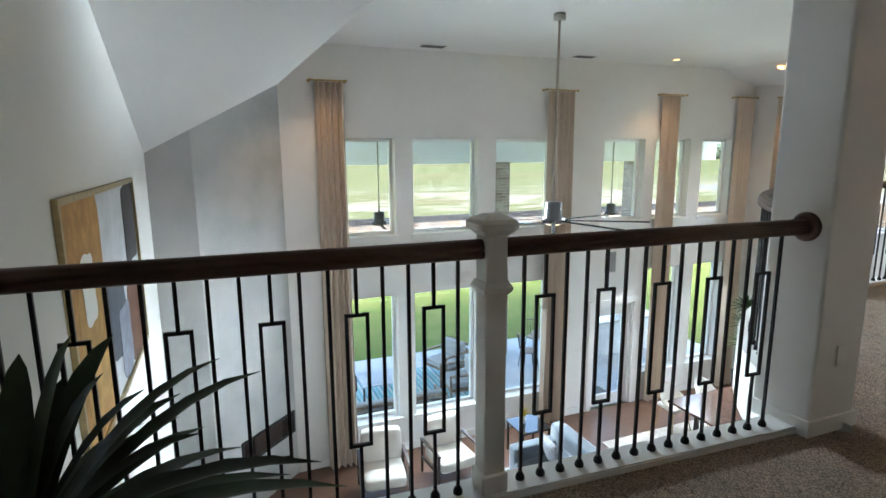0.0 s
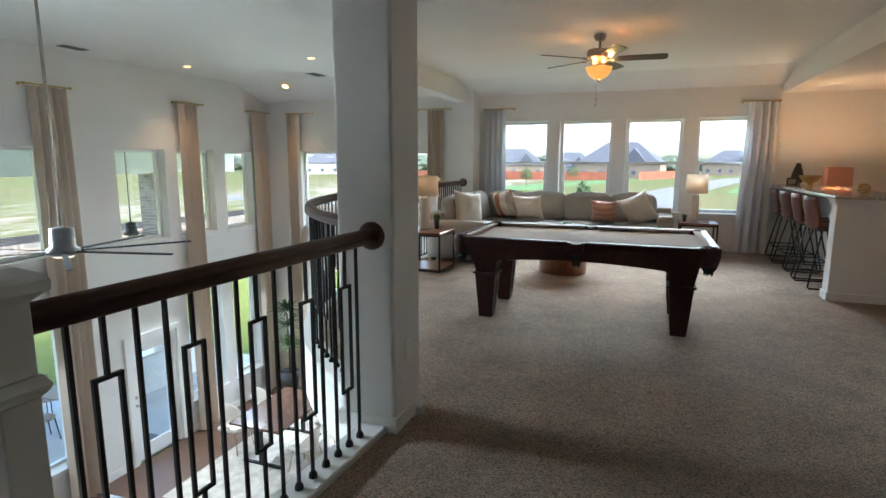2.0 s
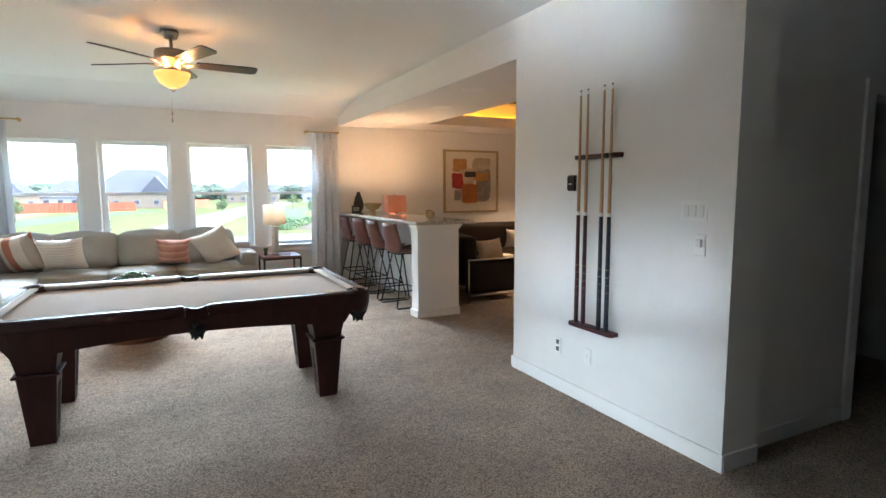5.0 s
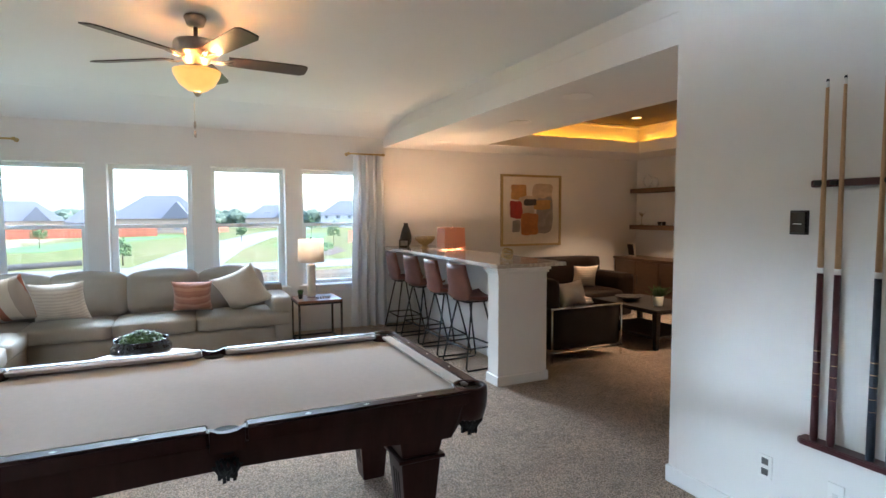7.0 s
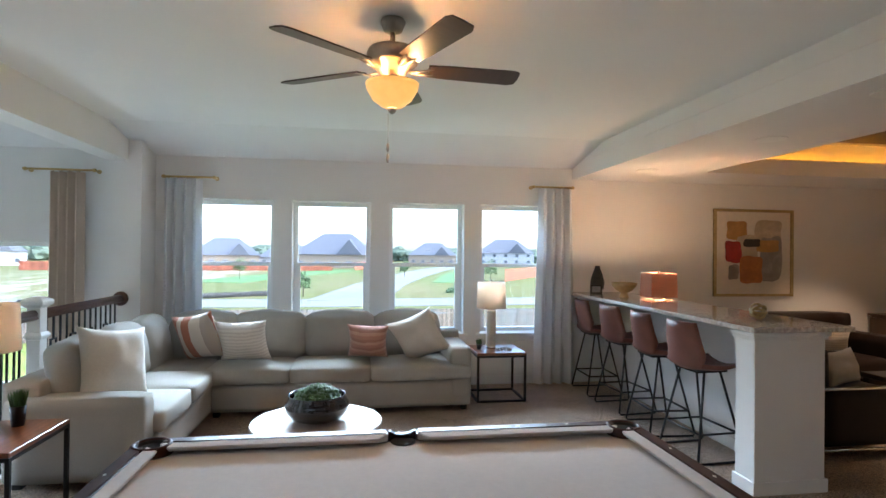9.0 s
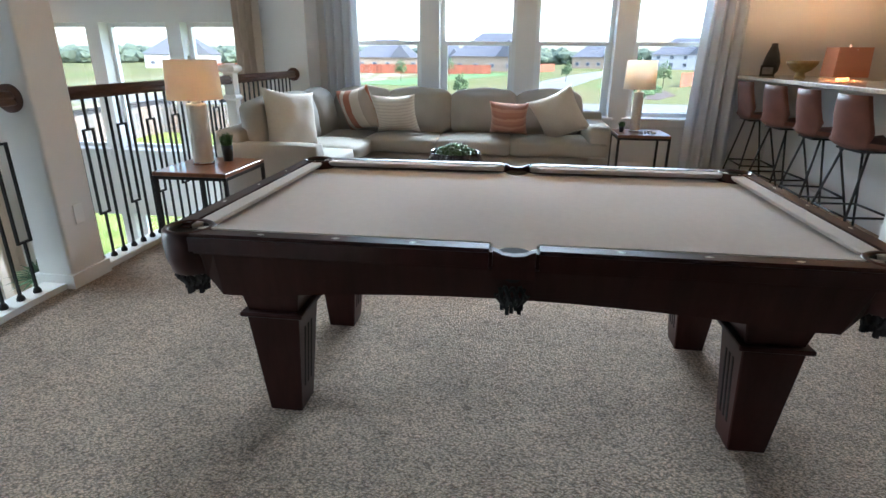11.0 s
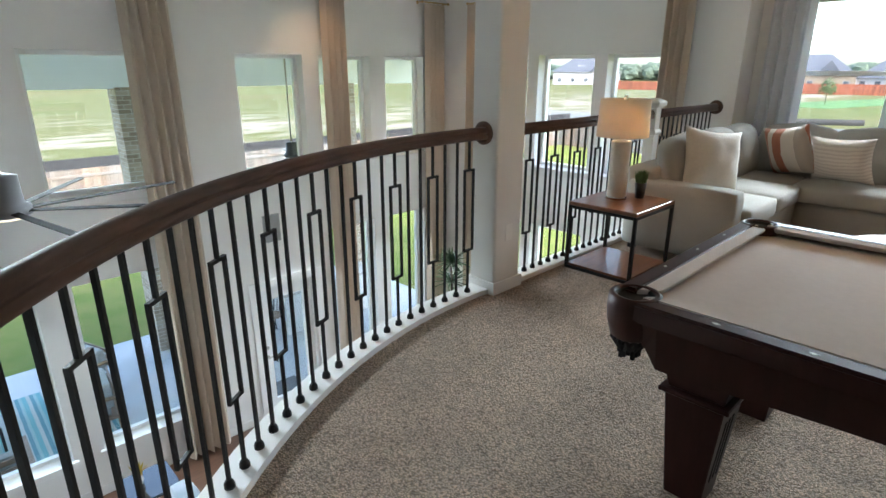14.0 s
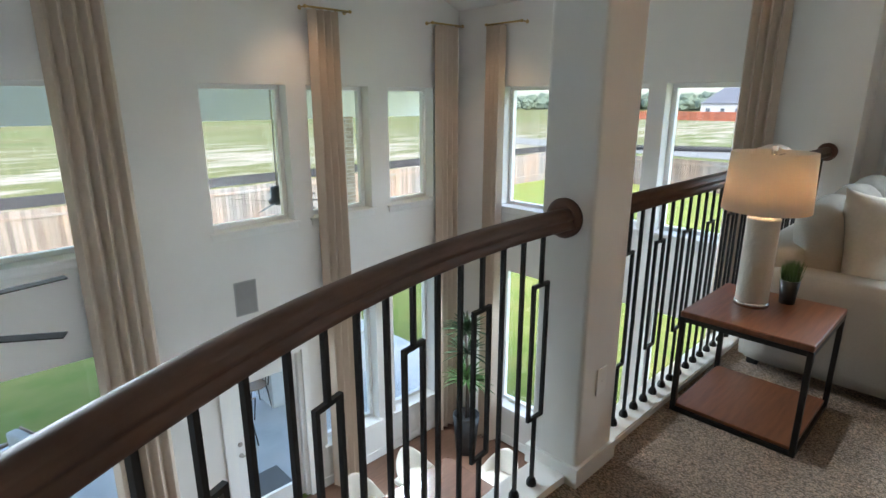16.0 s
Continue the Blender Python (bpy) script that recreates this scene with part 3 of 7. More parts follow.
def newel(x, y, group=""):
    root = thing("newel_post", pose(x, y, 0), "white painted square newel post with a stepped cap", "newel post", group)
    part("shaft", box(-0.048, -0.048, 0.0, 0.048, 0.048, 0.90, 0.004), M_trim, root)

    def flare(z0, w0, z1, w1):
        bm = bmesh.new()
        a = [bm.verts.new((sx * w0, sy * w0, z0)) for sx, sy in ((-1, -1), (1, -1), (1, 1), (-1, 1))]
        b = [bm.verts.new((sx * w1, sy * w1, z1)) for sx, sy in ((-1, -1), (1, -1), (1, 1), (-1, 1))]
        for i in range(4):
            bm.faces.new((a[i], a[(i + 1) % 4], b[(i + 1) % 4], b[i]))
        bm.faces.new(a[::-1])
        bm.faces.new(b)
        return bm

    part("collar", merge(flare(0.90, 0.049, 0.915, 0.062), flare(0.915, 0.062, 0.93, 0.066), flare(0.93, 0.066, 0.955, 0.052)), M_trim, root)
    part("neck", box(-0.047, -0.047, 0.955, 0.047, 0.047, 1.14, 0.003), M_trim, root)
    part("cap", merge(flare(1.14, 0.048, 1.165, 0.075), flare(1.165, 0.078, 1.19, 0.08), flare(1.19, 0.08, 1.205, 0.07), flare(1.205, 0.07, 1.225, 0.03)), M_trim, root)
    part("plinth", box(-0.06, -0.06, 0.0, 0.06, 0.06, 0.12, 0.006), M_trim, root)
    return root


NEWEL = 1.01
railing("railing", [(-0.74, rail_y(-0.74)), (NEWEL - 0.047, rail_y(NEWEL))], "dark wood handrail on black iron balusters beside the stair", 1, [((-0.74, rail_y(-0.74)), 0)], from_end=True, lead=0.10)
newel(NEWEL, rail_y(NEWEL))
railing("railing", [(NEWEL + 0.047, rail_y(NEWEL)), (2.74, rail_y(2.74))], "dark wood handrail on black iron balusters by the column", 1, [((2.74, rail_y(2.74)), 180)], lead=0.102)
railing("railing", arc(ARC_R, 3.095, 6.03, 48), "curved dark wood handrail on black iron balusters", 0, [((6.03, 3.833), 180)], gap=0.110, from_end=True, lead=0.15)
railing("railing", [(6.305, 3.805), (8.27, 3.805)], "straight dark wood handrail on black iron balusters", 1, [])
newel(8.32, 3.805)
railing("railing", [(8.37, 3.805), (9.80, 3.805)], "short dark wood handrail on black iron balusters behind the sofa", 1, [((9.80, 3.805), 180)])

# ---- things of the game room ----
def soft(x0, y0, z0, x1, y1, z1, n=7.0, cuts=7, puff=0.0, wob=0.004, seed=0):
    """A stuffed block with rounded edges."""
    bm = bmesh.new()
    bmesh.ops.create_cube(bm, size=2)
    bmesh.ops.subdivide_edges(bm, edges=bm.edges[:], cuts=cuts, use_grid_fill=True)
    c = Vector(((x0 + x1) / 2, (y0 + y1) / 2, (z0 + z1) / 2))
    h = Vector(((x1 - x0) / 2, (y1 - y0) / 2, (z1 - z0) / 2))
    small = min(h)
    for v in bm.verts:
        p = v.co.copy()
        q = Vector([math.copysign(max(0, abs(p[i]) * h[i] - (h[i] - small)) / small, p[i]) for i in range(3)])
        r = (abs(q.x) ** n + abs(q.y) ** n + abs(q.z) ** n) ** (1 / n)
        if r > 1:
            q /= r
        core = Vector([math.copysign(min(abs(p[i]) * h[i], h[i] - small), p[i]) for i in range(3)])
        out = core + q * small
        bulge = (1 - p.x ** 2) * (1 - p.y ** 2), (1 - p.y ** 2) * (1 - p.z ** 2), (1 - p.x ** 2) * (1 - p.z ** 2)
        out.z += math.copysign(puff * bulge[0], p.z) if abs(p.z) > 0.99 else 0
        out.x += math.copysign(puff * bulge[1], p.x) if abs(p.x) > 0.99 else 0
        out.y += math.copysign(puff * bulge[2], p.y) if abs(p.y) > 0.99 else 0
        w = noise.noise_vector((out + c + Vector((seed, seed * 2, 0))) * 5)
        v.co = c + out + w * wob
    for f in bm.faces:
        f.smooth = True
    return bm


def cushion(w, h, t, seed=0, n=14):
    """A throw pillow standing in the local xz plane with its foot at z 0."""
    bm = bmesh.new()
    for side in (1, -1):
        g = {}
        for i in range(n + 1):
            for j in range(n + 1):
                u, v = 2 * i / n - 1, 2 * j / n - 1
                d = t / 2 * max(0.0, (1 - u ** 2) * (1 - v ** 2)) ** 0.5
                x = w / 2 * u * (1 - 0.12 * (1 - v * v))
                z = h / 2 * v * (1 - 0.12 * (1 - u * u))
                d *= 1 + 0.18 * noise.noise(Vector((u * 2 + seed, v * 2, side)))
                g[i, j] = bm.verts.new((x, side * d, z + h / 2))
        for i in range(n):
            for j in range(n):
                q = (g[i, j], g[i + 1, j], g[i + 1, j + 1], g[i, j + 1])
                f = bm.faces.new(q if side < 0 else q[::-1])
                f.smooth = True
    bmesh.ops.remove_doubles(bm, verts=bm.verts[:], dist=0.0005)
    return bm


def tube(points, r, n=8):
    return sweep(points, disc_section(r, n))


M_mahog = mat("dark_mahogany", (0.036, 0.011, 0.009), 0.40, spec=0.22, vary=0.35, scale=4, stretch=(1, 5, 1), coat=0.05, bump=0.004, bump_scale=30)
M_felt = mat("beige_felt", (0.60, 0.545, 0.50), 0.95, vary=0.05, scale=40, bump=0.01, bump_scale=400, spec=0.1, sheen=0.3)
M_leather_black = mat("black_pocket_leather", (0.010, 0.009, 0.009), 0.85, vary=0.2, scale=30, bump=0.02, bump_scale=90)
M_pearl = mat("pearl_sight", (0.75, 0.73, 0.68), 0.25, vary=0.05)


def leg_bm(w0, z0, w1, z1):
    bm = bmesh.new()
    a = [bm.verts.new((sx * w0, sy * w0, z0)) for sx, sy in ((-1, -1), (1, -1), (1, 1), (-1, 1))]
    b = [bm.verts.new((sx * w1, sy * w1, z1)) for sx, sy in ((-1, -1), (1, -1), (1, 1), (-1, 1))]
    for i in range(4):
        bm.faces.new((a[i], a[(i + 1) % 4], b[(i + 1) % 4], b[i]))
    bm.faces.new(a[::-1])
    bm.faces.new(b)
    bmesh.ops.bevel(bm, geom=bm.edges[:], offset=0.004, segments=1, affect="EDGES")
    return bm


def pocket(root, x, y, ang, corner):
    body = part("pocket", lathe([(0.045, 0.645), (0.066, 0.66), (0.080, 0.71), (0.084, 0.765), (0.081, 0.797), (0.073, 0.804), (0.060, 0.800), (0.056, 0.74), (0.05, 0.66), (0.02, 0.65)] if corner else
                                [(0.03, 0.66), (0.044, 0.70), (0.058, 0.732), (0.062, 0.740), (0.061, 0.748), (0.054, 0.746), (0.050, 0.70), (0.02, 0.66)], 28), M_leather_black if not corner else M_mahog, root, "rounded pocket with a dark lip")
    body.matrix_basis = pose(x, y, 0, 0, 0, ang)
    part("pocket_liner", lathe([(0.058, 0.785), (0.062, 0.797), (0.055, 0.795), (0.050, 0.70)] if corner else [(0.052, 0.742), (0.055, 0.752), (0.049, 0.751), (0.046, 0.70)], 24), M_leather_black, body, "black rubber pocket lip")
    # Black disc on the felt: the pocket's dark interior put in as colour.
    part("pocket_dark_disc", lathe([(0.002, 0.7665), (0.054, 0.7665), (0.054, 0.7635), (0.002, 0.7635)], 24), M_leather_black, body)
    k = 14
    net = []
    for i in range(k):
        a = 2 * math.pi * i / k
        b = a + 0.35
        r0, r1, r2 = 0.050, 0.058, 0.032
        net.append(tube([(r0 * math.cos(a), r0 * math.sin(a), 0.68), (r1 * math.cos(b), r1 * math.sin(b), 0.645), (r2 * math.cos(a), r2 * math.sin(a), 0.61)], 0.007, 5))
        net.append(tube([(r0 * math.cos(a), r0 * math.sin(a), 0.68), (r1 * math.cos(a - 0.35), r1 * math.sin(a - 0.35), 0.645), (r2 * math.cos(a), r2 * math.sin(a), 0.615)], 0.006, 5))
        net.append(box(0.03 * math.cos(a) - 0.006, 0.03 * math.sin(a) - 0.006, 0.58 + 0.008 * (i % 3), 0.03 * math.cos(a) + 0.006, 0.03 * math.sin(a) + 0.006, 0.62))
    part("pocket_net", merge(*net), M_leather_black, body, "woven black leather pocket net with fringe")


def pool_table(x, y):
    hx, hy = 0.67, 1.105
    root = thing("pool_table", pose(x, y, 0), "dark mahogany pool table with beige felt and leather net pockets", "pool table")
    part("bed", box(-hx + 0.06, -hy + 0.06, 0.715, hx - 0.06, hy - 0.06, 0.762), M_felt, root, "taut beige felt playing bed")
    part("bed_frame", box(-hx + 0.09, -hy + 0.09, 0.635, hx - 0.09, hy - 0.09, 0.714), M_mahog, root)
    gap, mid = 0.105, 0.062
    segs = [("x", s, a, b) for s in (-1, 1) for a, b in ((-hy + gap, -mid), (mid, hy - gap))] + [("y", s, -hx + gap, hx - gap) for s in (-1, 1)]
    for ax, s, a, b in segs:
        h = hx if ax == "x" else hy
        o0, o1, o2 = h, h - 0.068, h - 0.128

        def place(pts, z0, z1):
            return prism([(s * u, v) if ax == "x" else (v, s * u) for u, v in pts], z0, z1)

        rail = place([(o0, a), (o0, b), (o1, b), (o1, a)], 0.735, 0.800)
        bmesh.ops.bevel(rail, geom=rail.edges[:], offset=0.010, segments=3, affect="EDGES")
        r = part("rail", rail, M_mahog, root)
        cu = bmesh.new()
        prof = [(o1, 0.765, 0), (o1, 0.800, 0), (o2, 0.797, 1), (o2 + 0.012, 0.778, 1)]
        e0 = [cu.verts.new(((s * u, a + k * 0.05, z) if ax == "x" else (a + k * 0.05, s * u, z))) for u, z, k in prof]
        e1 = [cu.verts.new(((s * u, b - k * 0.05, z) if ax == "x" else (b - k * 0.05, s * u, z))) for u, z, k in prof]
        for i in range(4):
            cu.faces.new((e0[i], e0[(i + 1) % 4], e1[(i + 1) % 4], e1[i]))
        cu.faces.new(e0[::-1])
        cu.faces.new(e1)
        bmesh.ops.recalc_face_normals(cu, faces=cu.faces[:])
        bmesh.ops.bevel(cu, geom=cu.edges[:], offset=0.004, segments=2, affect="EDGES")
        part("cushion", cu, M_felt, root, "felt-covered cushion rail")
        for k in (1, 2, 3):
            v = a + (b - a) * k / 4
            u = s * (h - 0.032)
            d = prism([(-0.012, 0), (0, -0.006), (0.012, 0), (0, 0.006)], 0.7995, 0.8012)
            part("sight", d, M_pearl, r, "pearl diamond sight").matrix_basis = pose(u, v, 0, 0, 0, 90) if ax == "x" else pose(v, u, 0)
        # apron with an arched lower edge, leaning inwards
        ap = bmesh.new()
        L = hy if ax == "x" else hx
        n = 48
        rows = []
        for i in range(n + 1):
            v = -L + 0.10 + (2 * L - 0.20) * i / n
            e = 0.80 if ax == "x" else 0.305
            w = abs(v) - e
            zb = 0.585 + (0.045 * (1 - (v / e) ** 2) if w < 0 else max(0.0, min(1.0, (w - 0.13) / 0.05)) * 0.09)
            rows.append([ap.verts.new(((s * u, v, z) if ax == "x" else (v, s * u, z))) for u, z in ((h - 0.018, 0.735), (h - 0.045, zb), (h - 0.075, zb), (h - 0.05, 0.735))])
        if (ax, s) not in done:
            done.add((ax, s))
            for p, q in zip(rows, rows[1:]):
                for i in range(4):
                    ap.faces.new((p[i], p[(i + 1) % 4], q[(i + 1) % 4], q[i]))
            ap.faces.new(rows[0][::-1])
            ap.faces.new(rows[-1])
            bmesh.ops.recalc_face_normals(ap, faces=ap.faces[:])
            part("apron", ap, M_mahog, root)
        else:
            ap.free()
    for sx in (-1, 1):
        for sy in (-1, 1):
            pocket(root, sx * (hx - 0.078), sy * (hy - 0.078), 0, True)
            lg = part("leg", leg_bm(0.064, 0.0, 0.098, 0.425), M_mahog, root, "tapered square leg with fluted faces")
            lg.matrix_basis = pose(sx * 0.355, sy * 0.85, 0)
            part("leg_cap", merge(box(-0.116, -0.116, 0.425, 0.116, 0.116, 0.442, 0.004), leg_bm(0.092, 0.442, 0.132, 0.652)), M_mahog, lg)
            for fx in (-1, 1):
                for k in (-1, 0, 1):
                    # Raised black strips: the shade inside the flutes put in as colour.
                    fl = box(-0.007, -0.0025, 0.10, 0.007, 0.0025, 0.36, 0.002)
                    f1 = part("flute_shade_strip", fl, M_leather_black, lg)
                    f1.matrix_basis = pose(k * 0.032, fx * 0.0812, 0) @ Matrix.Translation((0, 0, 0.22)) @ Matrix.Rotation(-fx * math.atan(0.034 / 0.425), 4, "X") @ Matrix.Translation((0, 0, -0.22))
        pocket(root, sx * (hx - 0.072), 0, 0, False)
        part("pocket_strap", moved(prism([(-0.061, 0.712), (0.061, 0.712), (0.061, 0.797), (0.050, 0.794), (0.032, 0.785), (0.0, 0.781), (-0.032, 0.785), (-0.050, 0.794), (-0.061, 0.797)], -0.014, 0.014), Matrix(((0, 0, 1, 0), (1, 0, 0, 0), (0, 1, 0, 0), (0, 0, 0, 1)))), M_mahog, root).matrix_basis = pose(sx * (hx - 0.018), 0, 0)
    return root


done = set()
pool_table(5.51, 1.165)

# --- sectional sofa
M_sofa = mat("oatmeal_weave", (0.355, 0.335, 0.30), 0.92, vary=0.06, scale=110, bump=0.03, bump_scale=320, spec=0.05, sheen=0.0, second=(0.32, 0.30, 0.268), second_scale=2.0)
M_cream = mat("cream_linen", (0.58, 0.53, 0.455), 0.9, vary=0.05, scale=60, bump=0.03, bump_scale=260, spec=0.2, sheen=0.2)
M_black = mat("black_plastic", (0.015, 0.014, 0.014), 0.5, vary=0.1)


def sofa():
    root = thing("sectional_sofa", pose(0, 0, 0), "oatmeal fabric L-shaped sectional sofa with loose cushions", "sofa")
    X1 = 10.06
    part("base", soft(9.13, 0.24, 0.05, X1, 2.74, 0.32, 14, 5, 0.0, 0.003), M_sofa, root)
    part("base", soft(7.66, 2.74, 0.05, X1, 3.66, 0.32, 14, 5, 0.0, 0.003), M_sofa, root)
    for k, (a, b) in enumerate(((0.46, 1.24), (1.245, 2.02), (2.025, 2.80))):
        part("seat_cushion", soft(9.09, a if k else 0.25, 0.315, 9.78, b, 0.475, 5, 7, 0.018, 0.006, k), M_sofa, root)
    part("seat_cushion", soft(9.12, 2.81, 0.315, 9.80, 3.44, 0.475, 5, 7, 0.018, 0.006, 7), M_sofa, root)
    for k, (a, b) in enumerate(((7.74, 8.44), (8.445, 9.115))):
        part("seat_cushion", soft(a, 2.70, 0.315, b, 3.44, 0.475, 5, 7, 0.018, 0.006, k + 11), M_sofa, root)
    part("back_frame", soft(9.80, 0.24, 0.30, X1, 3.66, 0.72, 9, 6, 0, 0.004), M_sofa, root)
    part("back_frame", soft(7.66, 3.42, 0.30, 9.80, 3.67, 0.72, 9, 6, 0, 0.004), M_sofa, root)
    part("arm", soft(9.13, 0.22, 0.10, X1 - 0.05, 0.46, 0.64, 6, 6, 0.0, 0.005, 3), M_sofa, root)
    part("arm", soft(7.58, 2.76, 0.06, 7.80, 3.62, 0.62, 6, 6, 0.0, 0.005, 5), M_sofa, root)
    for k, (a, b) in enumerate(((0.50, 1.20), (1.21, 1.93), (1.94, 2.66), (2.62, 3.30))):
        p = part("back_cushion", soft(-0.105, -(b - a) / 2 + 0.008, 0, 0.105, (b - a) / 2 - 0.008, 0.46, 4.2, 11, 0.05, 0.016, 20 + k), M_sofa, root)
        p.matrix_basis = pose(9.73, (a + b) / 2, 0.465, 0, 12, 0)
    for k, (a, b) in enumerate(((7.80, 8.46), (8.47, 9.10), (9.08, 9.70))):
        p = part("back_cushion", soft(-(b - a) / 2 + 0.008, -0.105, 0, (b - a) / 2 - 0.008, 0.105, 0.46, 4.2, 11, 0.05, 0.016, 30 + k), M_sofa, root)
        p.matrix_basis = pose((a + b) / 2, 3.33, 0.465, -12, 0, 0)
    for px, py in ((9.2, 0.3), (9.95, 0.3), (9.2, 2.7), (7.72, 2.82), (7.72, 3.58), (9.95, 3.58)):
        part("foot", box(px - 0.03, py - 0.03, 0.0, px + 0.03, py + 0.03, 0.07, 0.004), M_black, root)


sofa()


def banded(name, bands, scale, rough=0.9, axis="Z", bump=0.03):
    """Woven stripes along one axis of the pillow."""
    m = mat(name, bands[0][1], rough, vary=0.04, scale=60, bump=bump, bump_scale=240, sheen=0.2)
    nt = m.node_tree
    sep = nt.nodes.new("ShaderNodeSeparateXYZ")
    nt.links.new([n for n in nt.nodes if n.type == "MAPPING"][0].outputs[0], sep.inputs[0])
    wob = nt.nodes.new("ShaderNodeTexNoise")
    wob.inputs["Scale"].default_value = 9
    ma = nt.nodes.new("ShaderNodeMath")
    ma.operation = "MULTIPLY_ADD"
    ma.inputs[1].default_value = 0.02
    nt.links.new(wob.outputs["Fac"], ma.inputs[0])
    nt.links.new(sep.outputs[axis], ma.inputs[2])
    fr = nt.nodes.new("ShaderNodeMath")
    fr.operation = "FRACT"
    mu = nt.nodes.new("ShaderNodeMath")
    mu.operation = "MULTIPLY"
    mu.inputs[1].default_value = scale
    nt.links.new(ma.outputs[0], mu.inputs[0])
    nt.links.new(mu.outputs[0], fr.inputs[0])
    cr = nt.nodes.new("ShaderNodeValToRGB")
    cr.color_ramp.interpolation = "CONSTANT"
    e = cr.color_ramp.elements
    while len(e) < len(bands):
        e.new(0.5)
    for k, (p, c) in enumerate(bands):
        e[k].position, e[k].color = p, (*c, 1)
    nt.links.new(fr.outputs[0], cr.inputs[0])
    nt.links.new(cr.outputs[0], nt.nodes["Principled BSDF"].inputs["Base Color"])
    return m


RUST, SAND, TAN, PINK = (0.36, 0.12, 0.06), (0.60, 0.52, 0.43), (0.40, 0.33, 0.27), (0.62, 0.36, 0.26)
M_p1 = banded("rust_sand_weave", [(0.0, RUST), (0.22, SAND), (0.36, RUST), (0.52, TAN), (0.72, SAND)], 2.1, axis="X")
M_p2 = banded("ribbed_cream", [(0.0, (0.62, 0.56, 0.48)), (0.55, (0.52, 0.46, 0.39))], 30, bump=0.06)
M_p3 = banded("rust_knit", [(0.0, (0.42, 0.20, 0.14)), (0.4, (0.50, 0.28, 0.20)), (0.7, (0.36, 0.17, 0.12))], 11, bump=0.05)
M_p4 = banded("blush_abstract", [(0.0, PINK), (0.3, SAND), (0.55, RUST), (0.7, (0.7, 0.62, 0.54))], 4.0, axis="X")


def pillow(x, y, z, yaw, lean, w, h, material, label, roll=0, t=0.24, seed=0):
    solid("throw_pillow", cushion(w, h, t, seed), material, label, "pillow", "throw pillows on the sofa", pose(x, y, z, lean, 0, yaw) @ Matrix.Rotation(radians(roll), 4, "Y"))


pillow(9.50, 2.86, 0.50, 62, -18, 0.54, 0.50, M_p1, "rust and sand patchwork throw pillow on the sofa corner", 10, seed=1)
pillow(9.40, 2.47, 0.50, 80, -20, 0.52, 0.44, M_p2, "cream ribbed throw pillow leaning on the sofa back", 2, seed=2)
pillow(9.46, 1.27, 0.50, 84, -22, 0.42, 0.38, M_p3, "small rust knitted throw pillow on the sofa", -2, seed=3)
pillow(9.42, 0.62, 0.50, 70, -22, 0.54, 0.52, M_cream, "large cream linen throw pillow by the sofa arm", 24, seed=4)
pillow(7.98, 3.10, 0.50, -28, -14, 0.56, 0.54, M_cream, "large cream linen throw pillow against the sofa arm", 8, seed=5)
pillow(8.24, 3.14, 0.50, -20, -16, 0.46, 0.44, M_p4, "blush and rust patterned throw pillow on the sofa", 4, seed=6)

# --- side tables
M_wood = mat("chestnut_top", (0.20, 0.075, 0.035), 0.32, vary=0.3, scale=4, stretch=(1, 12, 1), bump=0.006, bump_scale=30, coat=0.2)
M_steel = mat("black_steel", (0.018, 0.017, 0.017), 0.45, metal=0.5, vary=0.15)


def side_table(x0, y0, x1, y1, h, label, shelf=True):
    cx, cy = (x0 + x1) / 2, (y0 + y1) / 2
    a, b = (x1 - x0) / 2, (y1 - y0) / 2
    root = thing("side_table", pose(cx, cy, 0), label, "side table", "side tables by the sofa")
    part("tabletop", box(-a, -b, h - 0.03, a, b, h, 0.004), M_wood, root, "reddish-brown wooden top")
    if shelf:
        part("shelf", box(-a + 0.015, -b + 0.015, 0.022, a - 0.015, b - 0.015, 0.04, 0.002), M_wood, root, "reddish-brown wooden lower shelf")
    s = 0.012
    for sx in (-1, 1):
        for sy in (-1, 1):
            part("leg", box(sx * (a - s) - s, sy * (b - s) - s, 0, sx * (a - s) + s, sy * (b - s) + s, h - 0.03, 0.002), M_steel, root)
    for z in (0.012, h - 0.042):
        for sx in (-1, 1):
            part("frame_bar", box(sx * (a - s) - s * 0.9, -b + 2 * s, z - 0.011, sx * (a - s) + s * 0.9, b - 2 * s, z + 0.011), M_steel, root)
            part("frame_bar", box(-a + 2 * s, sx * (b - s) - s * 0.9, z - 0.011, a - 2 * s, sx * (b - s) + s * 0.9, z + 0.011), M_steel, root)


side_table(6.86, 3.15, 7.46, 3.70, 0.53, "square side table with chestnut top, shelf and black steel frame")
side_table(9.38, -0.42, 9.90, 0.12, 0.53, "small side table with wooden top and black steel frame", False)

M_ceramic = mat("ivory_ceramic", (0.62, 0.57, 0.49), 0.35, vary=0.06, scale=25, bump=0.08, bump_scale=55)
M_chrome = mat("clear_chrome", (0.75, 0.75, 0.74), 0.12, metal=1.0, vary=0.02)


